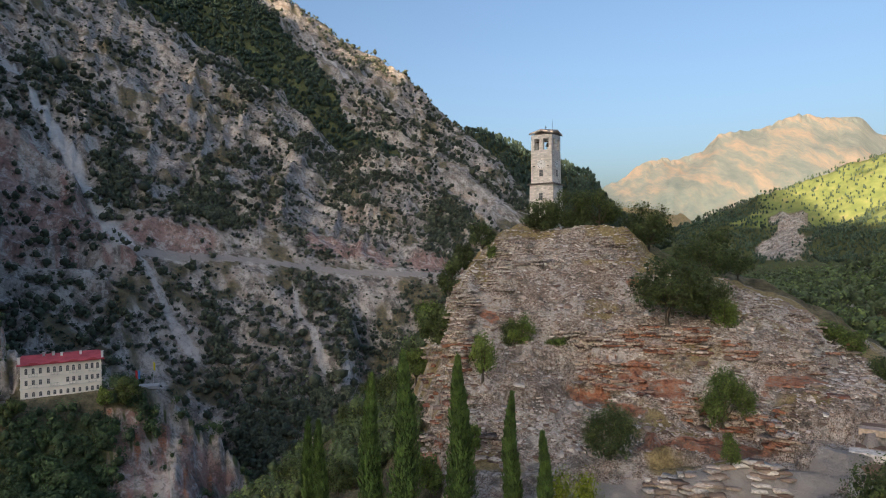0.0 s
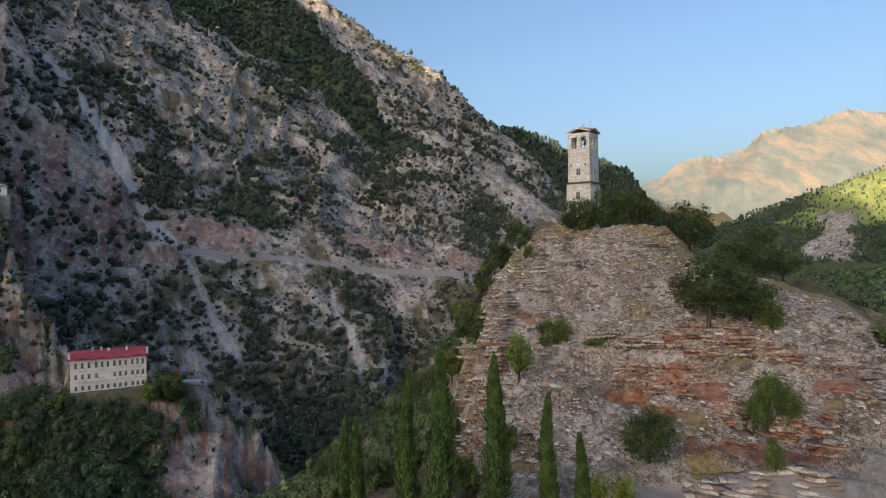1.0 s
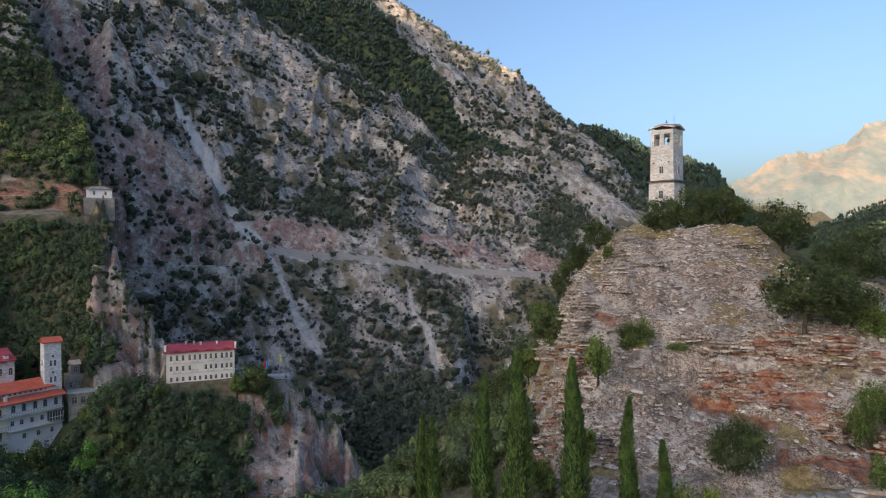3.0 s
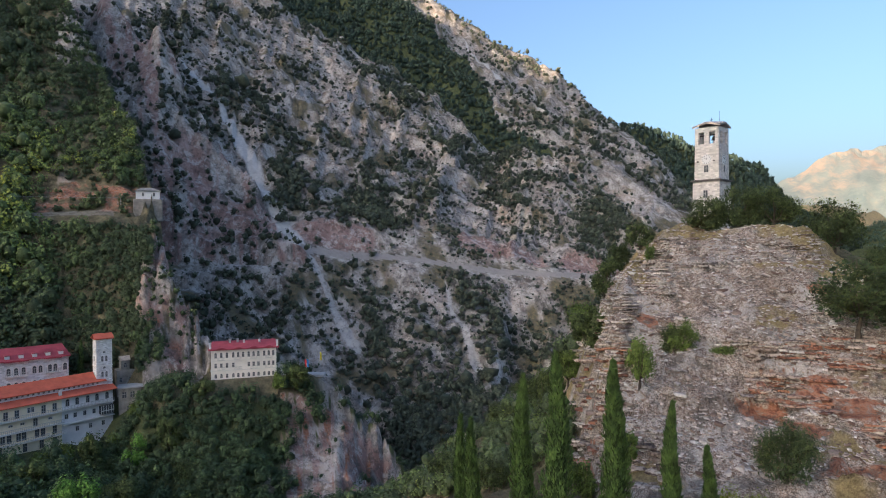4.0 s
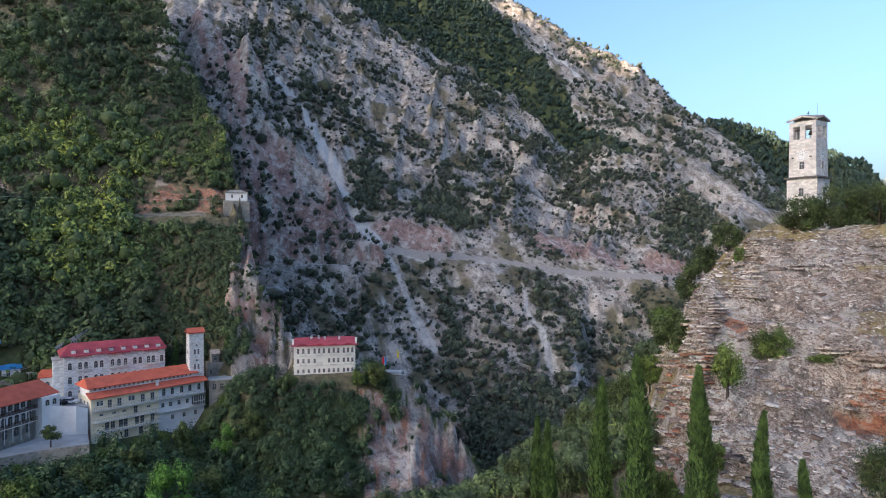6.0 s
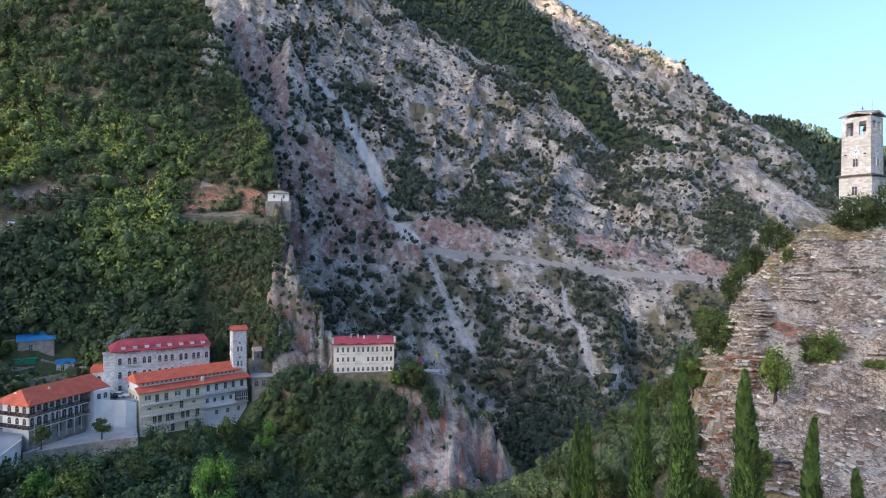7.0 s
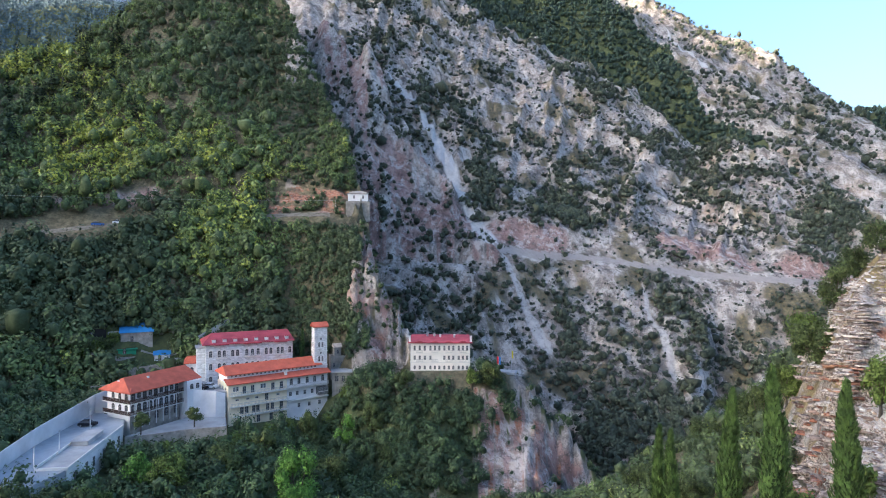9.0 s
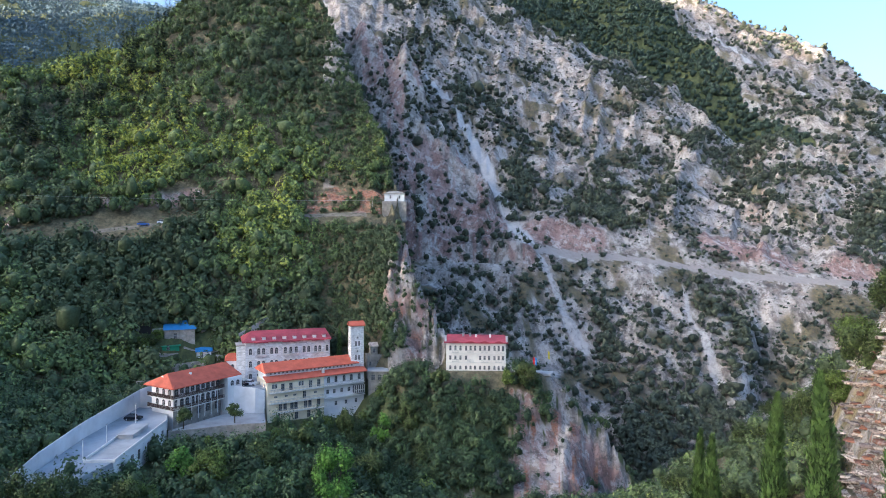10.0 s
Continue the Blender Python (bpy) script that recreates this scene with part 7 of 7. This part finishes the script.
def slabs(n, size, seed_az):
    """Corners of n flat broken stones laid along the beds of the knoll."""
    az = rng.uniform(seed_az[0], seed_az[1], n)
    s = rng.uniform(0, 1, n)
    la, lb = LINES["TH"][1], LINES["TH"][5]
    r = np.interp(az, la[:, 0], la[:, 1]) * (1 - s) + (np.interp(az, lb[:, 0], lb[:, 1]) + 3) * s
    x, y = -r * np.sin(np.radians(az)), r * np.cos(np.radians(az))
    z = height(x, y)
    bare = zones(x, y, z)[0]["red"] < 0.4
    az, r, x, y, z = az[bare], r[bare], x[bare], y[bare], z[bare]
    n = len(x)
    w = size * rng.gamma(2.2, 0.45, n)
    dims = np.stack([w * rng.uniform(0.8, 1.6, n), w * rng.uniform(0.6, 1.1, n), w * rng.uniform(0.18, 0.42, n)], 1)
    v = SLAB_V[None] * dims[:, None, :] * rng.uniform(0.72, 1.2, (n, 8, 3))
    yaw = rng.uniform(0, 6.283, n)
    c, sn = np.cos(yaw)[:, None], np.sin(yaw)[:, None]
    tilt = 0.18 * rng.normal(size=(n, 2))
    vx, vy = v[:, :, 0] * c - v[:, :, 1] * sn, v[:, :, 0] * sn + v[:, :, 1] * c
    vz = v[:, :, 2] + vx * (tilt[:, :1] - 0.05) + vy * (tilt[:, 1:] + 0.12)
    return np.stack([vx, vy, vz], 2), np.stack([x, y, z + dims[:, 2] * 0.12], 1)


def knoll_stones():
    v, p = slabs(17000, 0.2, (-36, 0.2))
    verts = (v + p[:, None, :]).reshape(-1, 3)
    faces = (SLAB_F[None] + 8 * np.arange(len(v))[:, None, None]).reshape(-1, 4)
    me = quad_mesh("rubble", verts, faces)
    me.materials.append(MAT["stone"])
    tagged(new("rubble", me), "loose pale stones scattered over the knoll", "stones", kind="stuff")
    v, p = slabs(360, 0.34, (-35, -0.5))
    shapes = []
    for i in range(24):
        me = quad_mesh("stone", v[i].reshape(-1, 3), SLAB_F)
        me.materials.append(MAT["stone"])
        shapes.append(me)
    for i in range(min(300, len(p))):
        o = new("stone", shapes[i % 24])
        o.parent = ground
        o.matrix_local = pose(*p[i], 0, 0, float(rng.uniform(-25, 25)))
    # broad paving slabs of bare rock beside the path, and the steps at the end of the knoll
    flats = []
    for i in range(12):
        me = quad_mesh("stone", SLAB_V * np.array([1.2, 0.9, 0.16]) * (rng.uniform(0.65, 1.3, (8, 3)) * np.array([1, 1, 0]) + np.array([0, 0, 1])), SLAB_F)
        me.materials.append(MAT["stone"])
        flats.append(me)
    for i in range(70):
        az = rng.uniform(-29, -18)
        r = np.interp(az, LINES["TH"][0][:, 0], LINES["TH"][0][:, 1]) + rng.uniform(-1.6, 1.6)
        x, y = spot(az, r)
        o = new("stone", flats[i % 12])
        o.parent = ground
        o.matrix_local = pose(x, y, height_at(x, y) + 0.02, float(rng.uniform(-2, 2)), float(rng.uniform(-2, 2)), float(rng.uniform(-40, 40)))
    for i in range(9):
        az = -34.2 - 0.18 * i
        r = 61 + 1.15 * i
        x, y = spot(az, r)
        z = height_at(x, y)
        me = boxes("step", [(-1.6, 1.6, -0.6, 0.6, -0.4, 0.18)], 0.03)
        me.materials.append(MAT["stone"])
        o = new("step", me)
        o.parent = ground
        o.matrix_local = pose(x, y, z, 0, 0, az)


knoll_stones()


def ledge_material(name, stops):
    m, n, k, b = material(name, 0.95)
    co = n.new("ShaderNodeTexCoord").outputs["Object"]
    c = ramp(m, n.new("ShaderNodeNewGeometry").outputs["Random Per Island"], stops)
    # shade of the gaps between beds, painted in as dark blotches
    c = mix(m, calc(m, "MULTIPLY", ramp(m, noise_node(m, 2.5, 7, 0.75, co), [(0.44, grey(1)), (0.52, grey(0))]), 0.85), c, (0.07, 0.045, 0.035))
    c = mix(m, calc(m, "MULTIPLY", ramp(m, noise_node(m, 1.1, 7, 0.7, co), [(0.52, grey(0)), (0.62, grey(1))]), 0.5), c, (0.52, 0.44, 0.37))
    k.new(c, b.inputs["Base Color"])
    bump(m, noise_node(m, 7.0, 5, 0.7, co), 0.7, 0.05)
    return m


MAT["red_ledge"] = ledge_material("red_bedded_rock", [(0.0, (0.15, 0.075, 0.055)), (0.25, (0.36, 0.15, 0.085)), (0.5, (0.46, 0.22, 0.13)), (0.7, (0.42, 0.30, 0.23)), (1.0, (0.58, 0.49, 0.41))])
MAT["pale_ledge"] = ledge_material("pale_bedded_rock", [(0.0, (0.20, 0.14, 0.11)), (0.35, (0.44, 0.36, 0.30)), (0.7, (0.58, 0.51, 0.45)), (1.0, (0.60, 0.54, 0.48))])


def ledges(name, label, bands, mat):
    """Thin beds of rock that stand proud of the knoll's face: bands of (bearing 1, bearing 2, low, high, cover)."""
    rs = np.arange(56, 108, 0.3)
    vs, n = [], 0
    for a0, a1, z0, z1, cover in bands:
        azs = np.arange(min(a0, a1), max(a0, a1), 0.25)
        A, R = np.meshgrid(np.radians(azs), rs, indexing="ij")
        H = height(-R * np.sin(A), R * np.cos(A))
        z = z0
        while z < z1:
            th = rng.uniform(0.10, 0.30)
            i = 0
            while i < len(azs):
                w = rng.gamma(2.5, 0.5) + 0.25
                r_hit = rs[int(np.argmax(H[i] > z + 0.02 * i))]
                if rng.uniform() < cover and H[i].max() > z and r_hit > np.interp(azs[i], LINES["TH"][0][:, 0], LINES["TH"][0][:, 1]) + 3.6:
                    a = azs[i]
                    x, y = spot(a, r_hit + 0.5 - rng.uniform(0.0, 1.0))
                    v = SLAB_V * np.array([w, rng.uniform(0.9, 1.6), th * rng.uniform(0.75, 1.0)]) * rng.uniform(0.72, 1.2, (8, 3))
                    t = radians(a + rng.uniform(-26, 26))
                    vx, vy = v[:, 0] * math.cos(t) - v[:, 1] * math.sin(t), v[:, 0] * math.sin(t) + v[:, 1] * math.cos(t)
                    vs.append(np.stack([vx + x, vy + y, v[:, 2] + z + vx * rng.normal(0.03, 0.03)], 1))
                i += max(1, int(w * 0.8 / (0.25 * 0.0175 * r_hit)))
            z += th * rng.uniform(1.0, 1.7)
    v = np.concatenate(vs)
    f = (SLAB_F[None] + 8 * np.arange(len(vs))[:, None, None]).reshape(-1, 4)
    me = quad_mesh(name, v, f)
    me.materials.append(MAT[mat])
    tagged(new(name, me), label, "rock", kind="stuff")


ledges("red_ledges", "rust-red layered rock ledges across the knoll", [(-13, -22.5, -12.9, -10.3, 0.85), (-12.5, -17.5, -16.4, -13.8, 0.8), (-18.5, -28.5, -19.2, -16.6, 0.8), (0.6, -1.8, -15.0, -11.5, 0.75), (1.5, -0.6, -22.0, -15.5, 0.45), (-22.5, -26, -13.2, -11.2, 0.5), (-28, -33, -15.2, -13.2, 0.5)], "red_ledge")
ledges("pale_ledges", "pale grey layered limestone ledges on the knoll", [(-29, -34.4, -13.4, -10.8, 0.8), (0.6, -2.6, -11.0, -6.5, 0.8), (2.2, -2.4, -25, -11.5, 0.45), (-2.4, -5.6, -24, -18.5, 0.8), (-1.8, -5.6, -6.5, 1.0, 0.7), (-10, -15.5, -12.6, -10.6, 0.6), (-5.5, -17, -3.5, 1.6, 0.4), (-25, -31, -9.6, -6.2, 0.6), (-4, -13, -20, -13, 0.06), (-5, -24, -10, -4, 0.10), (-18, -30, -16.4, -13, 0.12)], "pale_ledge")
